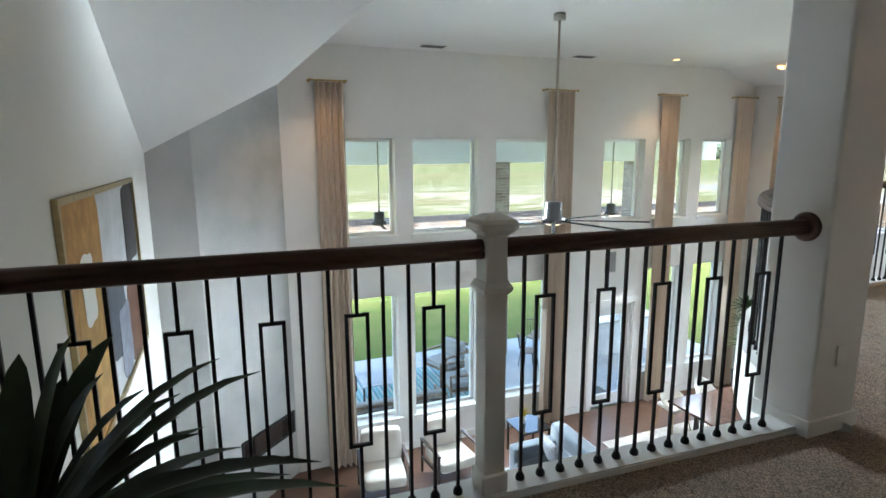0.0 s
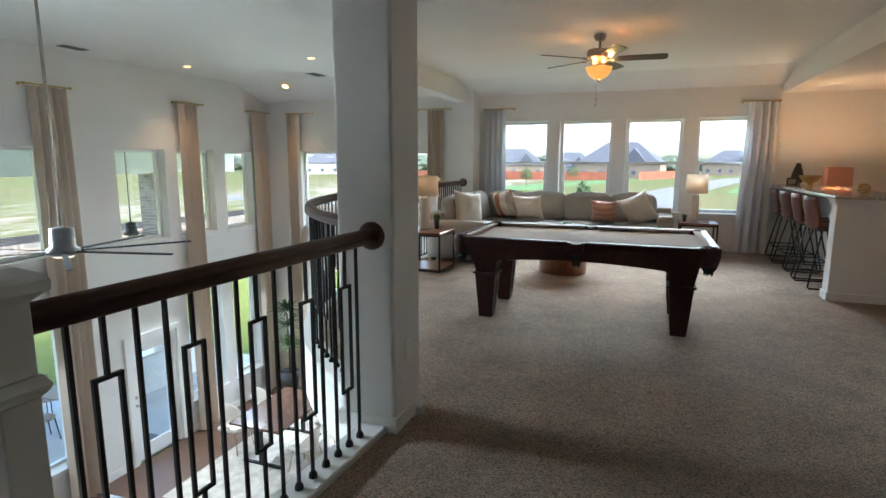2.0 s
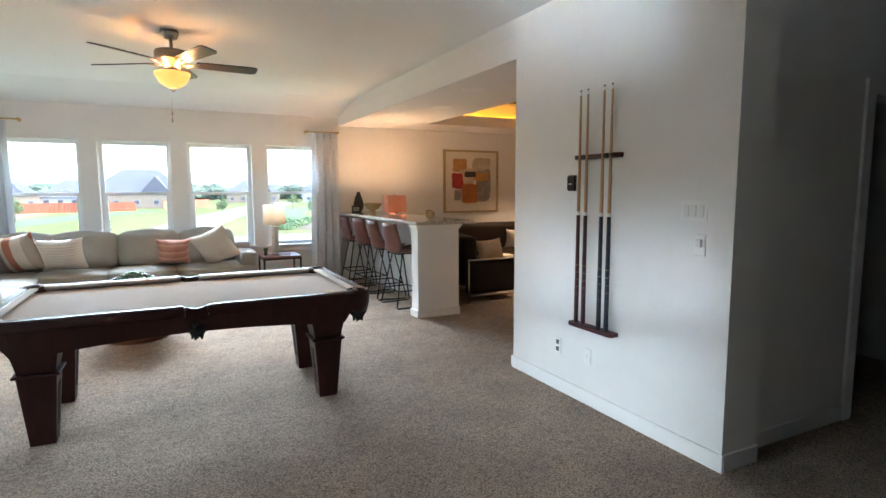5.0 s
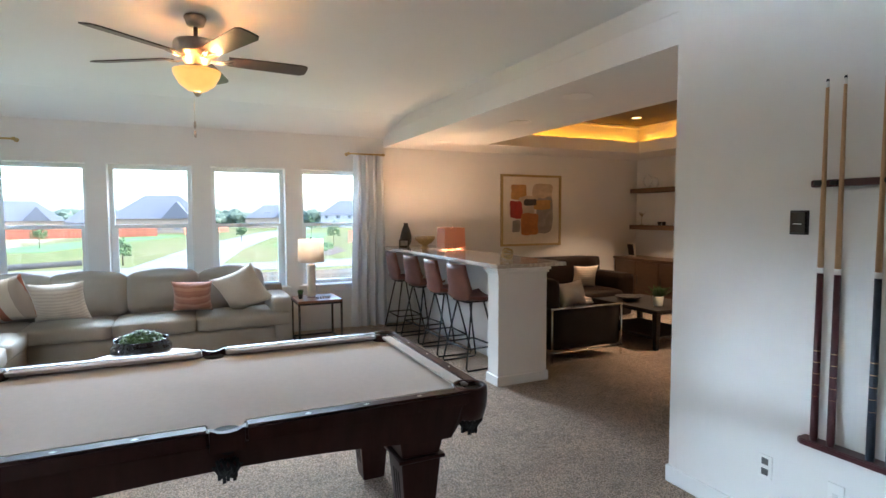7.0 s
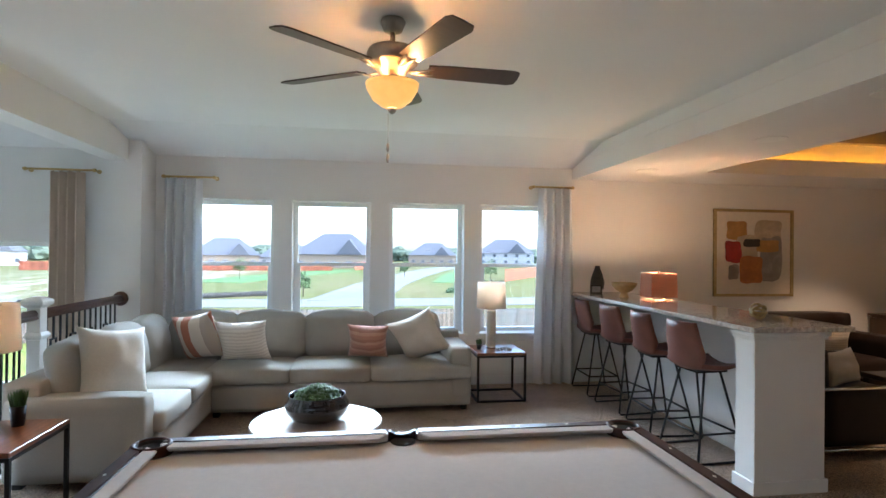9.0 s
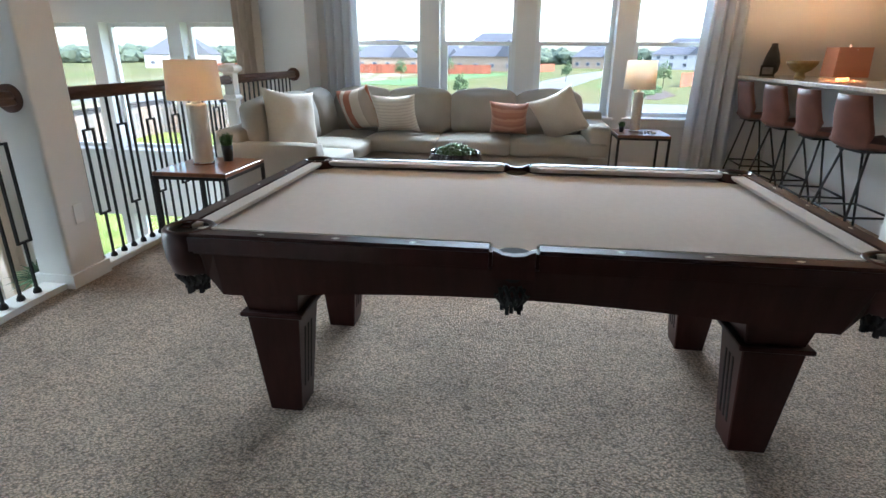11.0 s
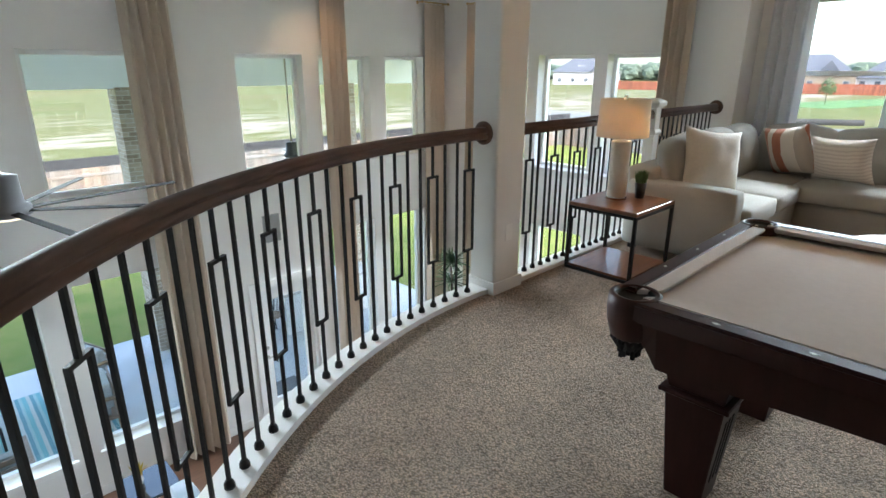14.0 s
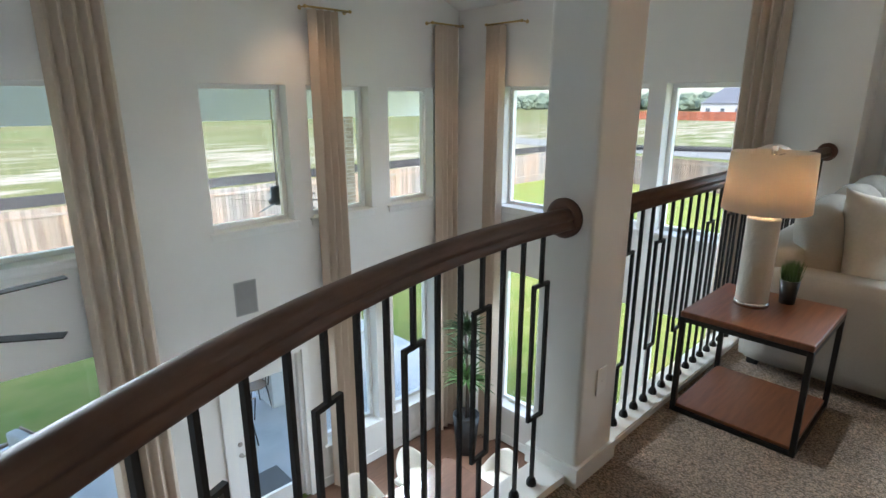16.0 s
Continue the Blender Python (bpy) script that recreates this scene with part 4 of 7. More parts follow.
def shade_material(name, cloth, through_light, amount):
    m = mat(name, cloth, 0.9, vary=0.04, scale=90, bump=0.006, bump_scale=500)
    b = m.node_tree.nodes["Principled BSDF"]
    out = m.node_tree.nodes["Material Output"]
    tr = m.node_tree.nodes.new("ShaderNodeBsdfTranslucent")
    tr.inputs[0].default_value = (*through_light, 1)
    mx = m.node_tree.nodes.new("ShaderNodeMixShader")
    mx.inputs[0].default_value = amount
    m.node_tree.links.new(b.outputs[0], mx.inputs[1])
    m.node_tree.links.new(tr.outputs[0], mx.inputs[2])
    m.node_tree.links.new(mx.outputs[0], out.inputs[0])
    return m


M_shade = shade_material("linen_shade", (0.80, 0.74, 0.66), (0.85, 0.74, 0.60), 0.45)
M_coral = shade_material("coral_shade", (0.62, 0.30, 0.19), (0.80, 0.34, 0.16), 0.03)
M_bulb = mat("warm_bulb", (1, 0.8, 0.5), 0.5, vary=0.0, emit=EM * 4, emit_colour=(1.0, 0.62, 0.28))


def shell(profile, n=40):
    """An open turned shell that has an inner and an outer face."""
    bm = bmesh.new()
    loop = profile + [(r - 0.003, z) for r, z in profile[::-1]]
    rings = [[bm.verts.new((r * math.cos(2 * math.pi * i / n), r * math.sin(2 * math.pi * i / n), z)) for i in range(n)] for r, z in loop]
    for a, b in zip(rings, rings[1:] + rings[:1]):
        for i in range(n):
            f = bm.faces.new((a[i], a[(i + 1) % n], b[(i + 1) % n], b[i]))
            f.smooth = True
    bmesh.ops.recalc_face_normals(bm, faces=bm.faces[:])
    return bm


def square_shell(half, taper, z0, z1, deep):
    """An open four-sided shade with thickness."""
    bm = bmesh.new()
    loop = [(half, z0), (half * taper, z1), (half * taper - 0.003, z1), (half - 0.003, z0)]
    rings = [[bm.verts.new((sx * r * deep, sy * r, z)) for sx, sy in ((-1, -1), (1, -1), (1, 1), (-1, 1))] for r, z in loop]
    for a, b in zip(rings, rings[1:] + rings[:1]):
        for i in range(4):
            bm.faces.new((a[i], a[(i + 1) % 4], b[(i + 1) % 4], b[i]))
    bmesh.ops.recalc_face_normals(bm, faces=bm.faces[:])
    return bm


def table_lamp(x, y, z, r0, h0, r1, h1, label, power, group="table lamps", square=False, bulb=0.16):
    root = thing("table_lamp", pose(x, y, z), label, "lamp", group)
    prof = [(r0 * 1.08, 0.0), (r0 * 1.08, 0.018), (r0, 0.022)]
    part("base_plate", lathe(prof, 32), M_chrome, root)
    rings = [(r0, 0.022)]
    k = 26
    for i in range(k):
        zz = 0.022 + (h0 - 0.03) * i / k
        rings += [(r0 * 0.985, zz + 0.002), (r0 * 1.02, zz + (h0 - 0.03) / k * 0.5)]
    rings += [(r0, h0 - 0.008), (r0 * 0.9, h0)]
    part("body", lathe(rings, 36), M_ceramic, root, "ivory ribbed ceramic cylinder")
    part("neck", lathe([(r0 * 0.45, h0), (r0 * 0.45, h0 + 0.02), (0.012, h0 + 0.025), (0.012, h0 + 0.10)], 18), M_chrome, root)
    part("bulb", lathe([(0.012, h0 + 0.10), (0.028, h0 + 0.13), (0.03, h0 + 0.16), (0.018, h0 + 0.19), (0.003, h0 + 0.2)], 16), M_bulb, root, "warm glowing bulb")
    if square:
        sh = part("shade", square_shell(r1, 0.95, 0.022, h0 + 0.03 + h1, 0.8), M_coral, root, "coral rectangular shade")
    else:
        sh = part("shade", shell([(r1, h0 + 0.03), (r1 * 0.93, h0 + 0.03 + h1)]), M_shade, root, "pale linen drum shade")
    part("spider", merge(tube([(-r1 * 0.92, 0, h0 + h1 + 0.01), (r1 * 0.92, 0, h0 + h1 + 0.01)], 0.003, 6), tube([(0, -r1 * 0.92, h0 + h1 + 0.01), (0, r1 * 0.92, h0 + h1 + 0.01)], 0.003, 6)), M_chrome, sh)
    part("finial", lathe([(0.008, h0 + h1 + 0.012), (0.014, h0 + h1 + 0.03), (0.012, h0 + h1 + 0.055)], 12), M_chrome, root)
    lamp("table_lamp_bulb", "POINT", (x, y, z + h0 + bulb), power * LAMPW, (1.0, 0.56, 0.27), 0.035)


table_lamp(7.20, 3.50, 0.53, 0.072, 0.44, 0.19, 0.27, "ivory ceramic table lamp with a lit drum shade", 5)
table_lamp(9.68, -0.10, 0.53, 0.052, 0.42, 0.165, 0.29, "slim ivory table lamp with a pale drum shade by the window", 2)

M_leaf = mat("green_leaf", (0.055, 0.12, 0.03), 0.5, vary=0.4, scale=12)
M_leaf2 = mat("dark_green_leaf", (0.022, 0.048, 0.018), 0.4, vary=0.35, scale=9)
M_pot = mat("black_pot", (0.014, 0.014, 0.015), 0.4, vary=0.15)


def blade_tuft(rng, k, r, h, spread, w):
    bms = []
    for _ in range(k):
        a = rng.random() * 6.283
        d = r * math.sqrt(rng.random())
        x, y = d * math.cos(a), d * math.sin(a)
        hh = h * (0.6 + 0.5 * rng.random())
        lean = spread * rng.random()
        b = rng.random() * 6.283
        tip = Vector((x + lean * math.cos(b), y + lean * math.sin(b), hh))
        s = Vector((-math.sin(b), math.cos(b), 0)) * w
        bm = bmesh.new()
        vs = [bm.verts.new(p) for p in (Vector((x, y, 0)) - s, Vector((x, y, 0)) + s, (Vector((x, y, 0)) + tip) / 2 + s * 0.9 + Vector((0, 0, hh * 0.1)), tip, (Vector((x, y, 0)) + tip) / 2 - s * 0.9 + Vector((0, 0, hh * 0.1)))]
        bm.faces.new(vs)
        bms.append(bm)
    return merge(*bms)


def grass_pot(x, y, z, r, h, label, leafh):
    root = thing("potted_grass", pose(x, y, z), label, "plant")
    part("pot", lathe([(r * 0.75, 0), (r, h), (r * 0.88, h), (r * 0.8, h * 0.85)], 20), M_pot, root)
    t = part("grass", blade_tuft(random.Random(4), 260, r * 0.85, leafh, 0.03, 0.003), M_leaf, root, "bright green artificial grass")
    t.matrix_basis = pose(0, 0, h * 0.85)


grass_pot(7.34, 3.38, 0.53, 0.045, 0.12, "small black pot of green grass on the side table", 0.11)
grass_pot(9.62, 0.05, 0.53, 0.03, 0.06, "tiny grey pot with a succulent on the side table", 0.06)
M_bead = mat("wooden_bead", (0.42, 0.34, 0.26), 0.6, vary=0.2)
bd = [moved(lathe([(0.004, -0.011), (0.011, -0.005), (0.011, 0.005), (0.004, 0.011)], 8), Matrix.Translation((9.55 + 0.06 * math.cos(i * 0.45), -0.24 + 0.09 * math.sin(i * 0.45) + 0.004 * i, 0.542))) for i in range(14)]
solid("bead_garland", merge(*bd), M_bead, "string of pale wooden beads lying on the side table", "decoration")

# --- round coffee table with a bowl of moss
M_whitewash = mat("whitewashed_wood", (0.50, 0.44, 0.39), 0.3, vary=0.15, scale=3, stretch=(1, 10, 1), coat=0.3)
ct = thing("coffee_table", pose(7.56, 1.64, 0), "round pale wooden coffee table on a drum base", "coffee table")
part("tabletop", lathe([(0.42, 0.39), (0.44, 0.395), (0.445, 0.41), (0.44, 0.43)], 56), mat("washed_oak_top", (0.33, 0.265, 0.215), 0.55, vary=0.25, scale=3, stretch=(1, 8, 1)), ct)
part("drum", lathe([(0.30, 0.0), (0.31, 0.02), (0.31, 0.38), (0.36, 0.39)], 48), M_wood, ct)
gb = thing("glass_bowl", pose(7.56, 1.64, 0.43), "smoked black glass bowl filled with a green moss ball", "bowl")
M_smoke = mat("smoked_glass", (0.02, 0.02, 0.022), 0.06, vary=0.05, coat=0.6, spec=0.7)
part("bowl", shell([(0.10, 0.0), (0.175, 0.03), (0.215, 0.085), (0.215, 0.13), (0.185, 0.175), (0.192, 0.185)]), M_smoke, gb)
part("bowl_floor", lathe([(0.10, 0.001), (0.10, 0.012)], 24), M_smoke, gb)
rng = random.Random(8)
mb = []
for i in range(420):
    a, t = rng.random() * 6.283, math.acos(rng.random())
    r = 0.15 + 0.02 * rng.random()
    p = Vector((r * math.sin(t) * math.cos(a), r * math.sin(t) * math.sin(a), 0.10 + 0.125 * math.cos(t) * (r / 0.15)))
    bm = bmesh.new()
    bmesh.ops.create_icosphere(bm, subdivisions=1, radius=0.012 + 0.008 * rng.random())
    mb.append(moved(bm, Matrix.Translation(p)))
mb.append(lathe([(0.05, 0.02), (0.14, 0.05), (0.15, 0.12), (0.08, 0.21)], 20))
part("moss", merge(*mb), M_leaf, gb, "clumpy green moss")


# --- game room curtains
def curtain_bm(w, z0, z1, waves, depth, flare=1.0, seed=0, thick=0.003):
    """A hanging cloth in soft folds: pinched at the head, wider and looser at the foot."""
    rng2 = random.Random(seed)
    f1, f2, f3 = (rng2.uniform(0, 6.283) for _ in range(3))
    nu, nz = waves * 12, 18
    bm = bmesh.new()
    for side in (0, 1):
        g = []
        for j in range(nz + 1):
            tz = j / nz
            row = []
            for i in range(nu + 1):
                u = i / nu
                wv = u * waves
                drift = (1 - tz) * (0.55 * math.sin(1.9 * wv + f1) + 0.3 * math.sin(3.1 * wv + f2))
                amp = depth * (0.8 + 0.35 * (1 - tz)) * (1 + 0.22 * math.sin(1.3 * wv + f3) * (1 - 0.5 * tz))
                a = 2 * math.pi * wv + drift
                y = amp * (1 - 2 * abs(math.sin(a / 2)) ** 0.75 + 0.10 * math.sin(a + f2))
                x = (u - 0.5) * w * (1 + (flare - 1) * (1 - tz)) + 0.10 * w / waves * math.sin(a) + 0.008 * math.sin(4 * tz + f3) * (1 - tz)
                row.append(bm.verts.new((x, y + (thick if side else 0), z0 + (z1 - z0) * tz)))
            g.append(row)
        for j in range(nz):
            for i in range(nu):
                q = (g[j][i], g[j][i + 1], g[j + 1][i + 1], g[j + 1][i])
                f = bm.faces.new(q if not side else q[::-1])
                f.smooth = True
    return bm


M_curtain = mat("taupe_linen", (0.56, 0.46, 0.365), 0.9, vary=0.05, scale=40, bump=0.006, bump_scale=400, sheen=0.2)
M_sheer = mat("pale_blue_grey_linen", (0.74, 0.755, 0.78), 0.9, vary=0.03, scale=40, bump=0.006, bump_scale=400, sheen=0.2)
M_brass = mat("aged_brass", (0.55, 0.40, 0.17), 0.3, metal=1.0, vary=0.1)


def translucent(m, amount, colour):
    nt = m.node_tree
    tr = nt.nodes.new("ShaderNodeBsdfTranslucent")
    tr.inputs[0].default_value = (*colour, 1)
    mx = nt.nodes.new("ShaderNodeMixShader")
    mx.inputs[0].default_value = amount
    nt.links.new(nt.nodes["Principled BSDF"].outputs[0], mx.inputs[1])
    nt.links.new(tr.outputs[0], mx.inputs[2])
    nt.links.new(mx.outputs[0], nt.nodes["Material Output"].inputs[0])


translucent(M_curtain, 0.06, (0.5, 0.42, 0.34))
translucent(M_sheer, 0.22, (0.62, 0.66, 0.70))


def curtain(m, w, z0, z1, waves, depth, material, label, group, rod, flare=1.0, seed=0, rings=True):
    """Local x along the wall, y out from it into the wall side; rod is (from, to) in local x."""
    root = thing("curtain", m, label, "curtain", group)
    part("panel", curtain_bm(w, z0, z1, waves, depth, flare, seed), material, root)
    part("rod", tube([(rod[0], 0, z1 + 0.022), (rod[1], 0, z1 + 0.022)], 0.011, 10), M_brass, root, "brass curtain rod")
    for e in rod:
        part("bracket", merge(tube([(e, 0, z1 + 0.022), (e, 0.115, z1 + 0.022)], 0.008, 8), moved(lathe([(0.024, 0), (0.024, 0.006)], 14), pose(e, 0.118, z1 + 0.022, 90, 0, 0))), M_brass, root)
        part("finial", moved(lathe([(0.012, -0.02), (0.019, -0.008), (0.019, 0.008), (0.012, 0.02)], 14), pose(e, 0, z1 + 0.022, 0, 90, 0)), M_brass, root)
    for i in range(waves):
        part("ring", moved(shell([(0.017, -0.003), (0.017, 0.003)], 14), pose((i + 0.5) / waves * w - w / 2, 0, z1 + 0.018, 0, 90, 0)), M_brass, root)
    return root


NW = lambda x: pose(x, YW - 0.13, 0)
EW = lambda y: pose(XW - 0.12, y, 0, 0, 0, -90)
GREAT = "tall taupe curtains of the great room"
for k, (x, w, rod) in enumerate(((1.53, 0.42, (-0.28, 0.24)), (5.52, 0.52, (-0.32, 0.30)), (7.94, 0.38, (-0.24, 0.34)), (9.86, 0.38, (-0.28, 0.28)))):
    curtain(NW(x), w, LOW + 0.03, 2.45, 5 if w > 0.4 else 4, 0.066, M_curtain, "floor-length taupe linen curtain on a brass rod", GREAT, rod, 1.12, k)
curtain(EW(7.68), 0.28, LOW + 0.03, 2.42, 4, 0.06, M_curtain, "floor-length taupe linen curtain on a brass rod", GREAT, (-0.16, 0.42), 1.1, 9)
curtain(EW(4.48), 0.34, LOW + 0.03, 2.42, 4, 0.06, M_curtain, "floor-length taupe linen curtain on a brass rod", GREAT, (-0.40, 0.28), 1.1, 10)
GAME = "pale curtains of the game room"
curtain(EW(3.30), 0.40, 0.02, 2.38, 4, 0.055, M_sheer, "pale blue-grey grommet curtain beside the sofa", GAME, (-0.20, 0.33), 1.08, 11)
curtain(EW(-0.995), 0.42, 0.02, 2.38, 4, 0.055, M_sheer, "pale blue-grey grommet curtain beside the bar", GAME, (-0.285, 0.21), 1.25, 12)


# --- five-blade ceiling fan with a glass bowl light
M_bronze = mat("aged_nickel", (0.42, 0.38, 0.33), 0.48, metal=1.0, vary=0.15, scale=20)
M_blade = mat("dark_walnut_blade", (0.05, 0.03, 0.025), 0.4, vary=0.3, scale=4, stretch=(8, 1, 1))


def bowl_material():
    m = mat("amber_glass_bowl", (0.85, 0.50, 0.20), 0.3, vary=0.15, scale=8, emit=EM * 1.1, emit_colour=(1.0, 0.42, 0.08))
    return m


def game_fan(x, y, top):
    root = thing("ceiling_fan", pose(x, y, top), "five-blade ceiling fan with a lit amber glass bowl", "ceiling fan")
    part("canopy", lathe([(0.06, -0.004), (0.068, -0.02), (0.05, -0.065), (0.02, -0.075)], 24), M_bronze, root)
    part("rod", lathe([(0.013, -0.075), (0.013, -0.16)], 12), M_bronze, root)
    part("motor", lathe([(0.05, -0.15), (0.125, -0.165), (0.135, -0.185), (0.135, -0.235), (0.12, -0.25), (0.09, -0.262), (0.07, -0.30), (0.06, -0.32)], 32), M_bronze, root)
    bl = prism([(0.19, -0.055), (0.30, -0.064), (0.66, -0.072), (0.695, -0.055), (0.70, 0.0), (0.695, 0.055), (0.66, 0.072), (0.30, 0.064), (0.19, 0.055)], -0.004, 0.004)
    blm = mesh_of("blade", bl, M_blade)
    arm = merge(sweep([(0.09, 0, -0.012), (0.14, 0.012, -0.02), (0.20, 0, 0.0)], square_section(0.022, 0.006)), sweep([(0.09, 0, -0.012), (0.14, -0.014, -0.02), (0.23, -0.03, 0.001)], square_section(0.014, 0.006)), sweep([(0.14, 0.012, -0.02), (0.23, 0.03, 0.001)], square_section(0.014, 0.006)))
    armm = mesh_of("blade_arm", arm, M_bronze)
    for k in range(5):
        m = pose(0, 0, -0.262, 0, 0, 72 * k + 58) @ pose(0, 0, 0, -12, 0, 0)
        shared("blade", blm, root, m)
        shared("blade_arm", armm, root, m)
    bowl = part("bowl", shell([(0.142, -0.345), (0.136, -0.375), (0.105, -0.43), (0.055, -0.468), (0.012, -0.475)], 36), bowl_material(), root, "glowing amber glass bowl")
    bowl.visible_shadow = False
    part("finial", lathe([(0.028, -0.474), (0.022, -0.49), (0.008, -0.505)], 14), M_bronze, root)
    part("fitter", lathe([(0.06, -0.32), (0.10, -0.335), (0.11, -0.345), (0.02, -0.35)], 24), M_bronze, root)
    for dx, l in ((0.05, 0.16), (-0.02, 0.22)):
        part("pull_chain", merge(tube([(dx * 0.2, 0.02, -0.50), (dx * 0.2, 0.02, -0.50 - l)], 0.0015, 5), lathe([(0.004, -0.50 - l - 0.045), (0.009, -0.50 - l - 0.03), (0.006, -0.50 - l)], 8, dx * 0.2, 0.02)), M_bronze, root)
    for k in range(3):
        a = k * 2.094
        lamp("fan_bulb", "POINT", (x + 0.104 * math.cos(a), y + 0.104 * math.sin(a), top - 0.352), FANW, (1.0, 0.52, 0.20), 0.025)


game_fan(6.61, 1.20, TOP)

# --- cue rack on the wall
M_maple = mat("pale_maple", (0.55, 0.33, 0.17), 0.3, vary=0.15, scale=6, stretch=(1, 1, 0.2))
M_burg = mat("burgundy_wrap", (0.055, 0.008, 0.012), 0.35, vary=0.3, scale=30)
M_navy = mat("navy_wrap", (0.012, 0.018, 0.032), 0.35, vary=0.3, scale=30)
M_white = mat("white_ferrule", (0.8, 0.79, 0.76), 0.4, vary=0.02)
rack = thing("cue_rack", pose(4.06, -1.25, 0), "dark red wooden wall rack for billiard cues", "cue rack")
part("tray", prism([(-0.21, 0), (0.21, 0), (0.21, 0.06), (0.19, 0.075), (-0.19, 0.075), (-0.21, 0.06)], 0.545, 0.572, 0.004), M_burg, rack)
part("holder", prism([(-0.21, 0), (0.21, 0), (0.21, 0.03), (0.20, 0.045), (-0.20, 0.045), (-0.21, 0.03)], 1.685, 1.715, 0.004), M_burg, rack)
for x in (-0.165, -0.10, 0.10, 0.165):
    part("clip", box(x - 0.016, 0.04, 1.69, x + 0.016, 0.062, 1.712, 0.004), M_black, rack)
for k, x in enumerate((3.915, 3.985, 4.135, 4.205)):
    w = M_burg if x > 4.05 else M_navy
    c = thing("billiard_cue", pose(x, -1.25 + 0.048, 0.573), "maple billiard cue with a %s butt, standing in the rack" % ("burgundy" if x > 4.05 else "navy"), "billiard cue", "cues in the rack")
    part("butt", lathe([(0.0155, 0), (0.0155, 0.02), (0.0145, 0.30), (0.0125, 0.74)], 12), w, c)
    part("collar", lathe([(0.0127, 0.74), (0.0125, 0.765)], 12), M_white, c)
    part("shaft", lathe([(0.0122, 0.765), (0.0065, 1.53)], 12), M_maple, c)
    part("ferrule", lathe([(0.0065, 1.53), (0.0062, 1.555)], 12), M_white, c)
    part("tip", lathe([(0.0062, 1.555), (0.005, 1.565)], 12), M_navy, c)
    for i in range(5):
        part("ring", lathe([(0.0149, 0.2 + i * 0.05), (0.0149, 0.203 + i * 0.05)], 10), M_maple, c)


def wall_plate(name, m, w, h, label, bits, material=None):
    root = thing(name, m, label, name.replace("_", " "))
    part("plate", box(-w / 2, 0, -h / 2, w / 2, 0.007, h / 2, 0.003, 2), material or M_white, root)
    for n2, x0, z0, x1, z1, d, mm in bits:
        part(n2, box(x0, 0.006, z0, x1, d, z1, 0.0015), mm, root)


CUE = lambda x, z: pose(x, -1.25, z)
M_slot = mat("outlet_slot", (0.1, 0.1, 0.1), 0.6)
M_offw = mat("switch_white", (0.72, 0.71, 0.68), 0.4, vary=0.02)
wall_plate("light_switch", CUE(3.325, 1.37), 0.165, 0.115, "white three-gang rocker light switch", [("rocker", -0.062 + 0.046 * k, -0.033, -0.030 + 0.046 * k, 0.033, 0.012, M_offw) for k in range(3)])
wall_plate("wall_sensor", CUE(3.28, 1.19), 0.07, 0.115, "white single wall control", [("button", -0.016, -0.01, 0.016, 0.03, 0.022, M_offw)])
wall_plate("power_outlet", CUE(4.45, 0.34), 0.07, 0.115, "white duplex power outlet", [("socket", -0.017, 0.010, 0.017, 0.042, 0.010, M_slot), ("socket", -0.017, -0.042, 0.017, -0.010, 0.010, M_slot)])
wall_plate("blank_plate", CUE(4.13, 0.34), 0.07, 0.115, "white blank cable plate on the wall", [("jack", -0.012, -0.012, 0.012, 0.012, 0.009, M_offw)])
wall_plate("thermostat", CUE(4.33, 1.53), 0.085, 0.11, "black rounded thermostat on the wall", [("screen", -0.034, -0.047, 0.034, 0.047, 0.02, M_smoke), ("indicator", -0.02, -0.008, 0.02, -0.004, 0.0215, M_white)], M_black)
wall_plate("blank_plate", pose(6.17, 3.715, 0.42, 0, 0, 180), 0.07, 0.115, "white blank plate on the column", [("screw", -0.003, -0.003, 0.003, 0.003, 0.009, M_offw)])
wall_plate("blank_plate", pose(2.93, 1.85, 0.42, 0, 0, 180), 0.07, 0.115, "white blank plate on the column", [("screw", -0.003, -0.003, 0.003, 0.003, 0.009, M_offw)])

# --- bar
M_granite = mat("speckled_granite", (0.40, 0.36, 0.32), 0.15, vary=0.25, scale=60, second=(0.62, 0.58, 0.52), second_scale=35, coat=0.3)
setting("wall_bar", box(7.16, -1.78, 0.0, XW, -1.69, 1.07), M_wall, "white painted half wall under the bar top", "wall")
setting("wall_bar_post", box(6.99, -1.77, 0.0, 7.18, -1.24, 1.055, 0.004), M_trim, "white painted end post of the bar", "wall")
setting("trim_bar_post", merge(box(6.975, -1.785, 1.03, 7.195, -1.225, 1.055, 0.004), box(6.96, -1.80, 1.055, 7.21, -1.21, 1.083, 0.006), box(6.975, -1.785, 0, 7.195, -1.225, 0.09, 0.004)), M_trim, "white moulding at the head and foot of the post", "trim")
base("baseboard_bar", 7.2, -1.69, XW, -1.676)
solid("granite_counter", box(6.945, -1.96, 1.0845, XW - 0.002, -1.20, 1.12, 0.006, 2), M_granite, "speckled beige granite bar top on the half wall", "countertop")
M_cognac = mat("cognac_leather", (0.145, 0.050, 0.032), 0.5, vary=0.2, scale=9, bump=0.02, bump_scale=180)


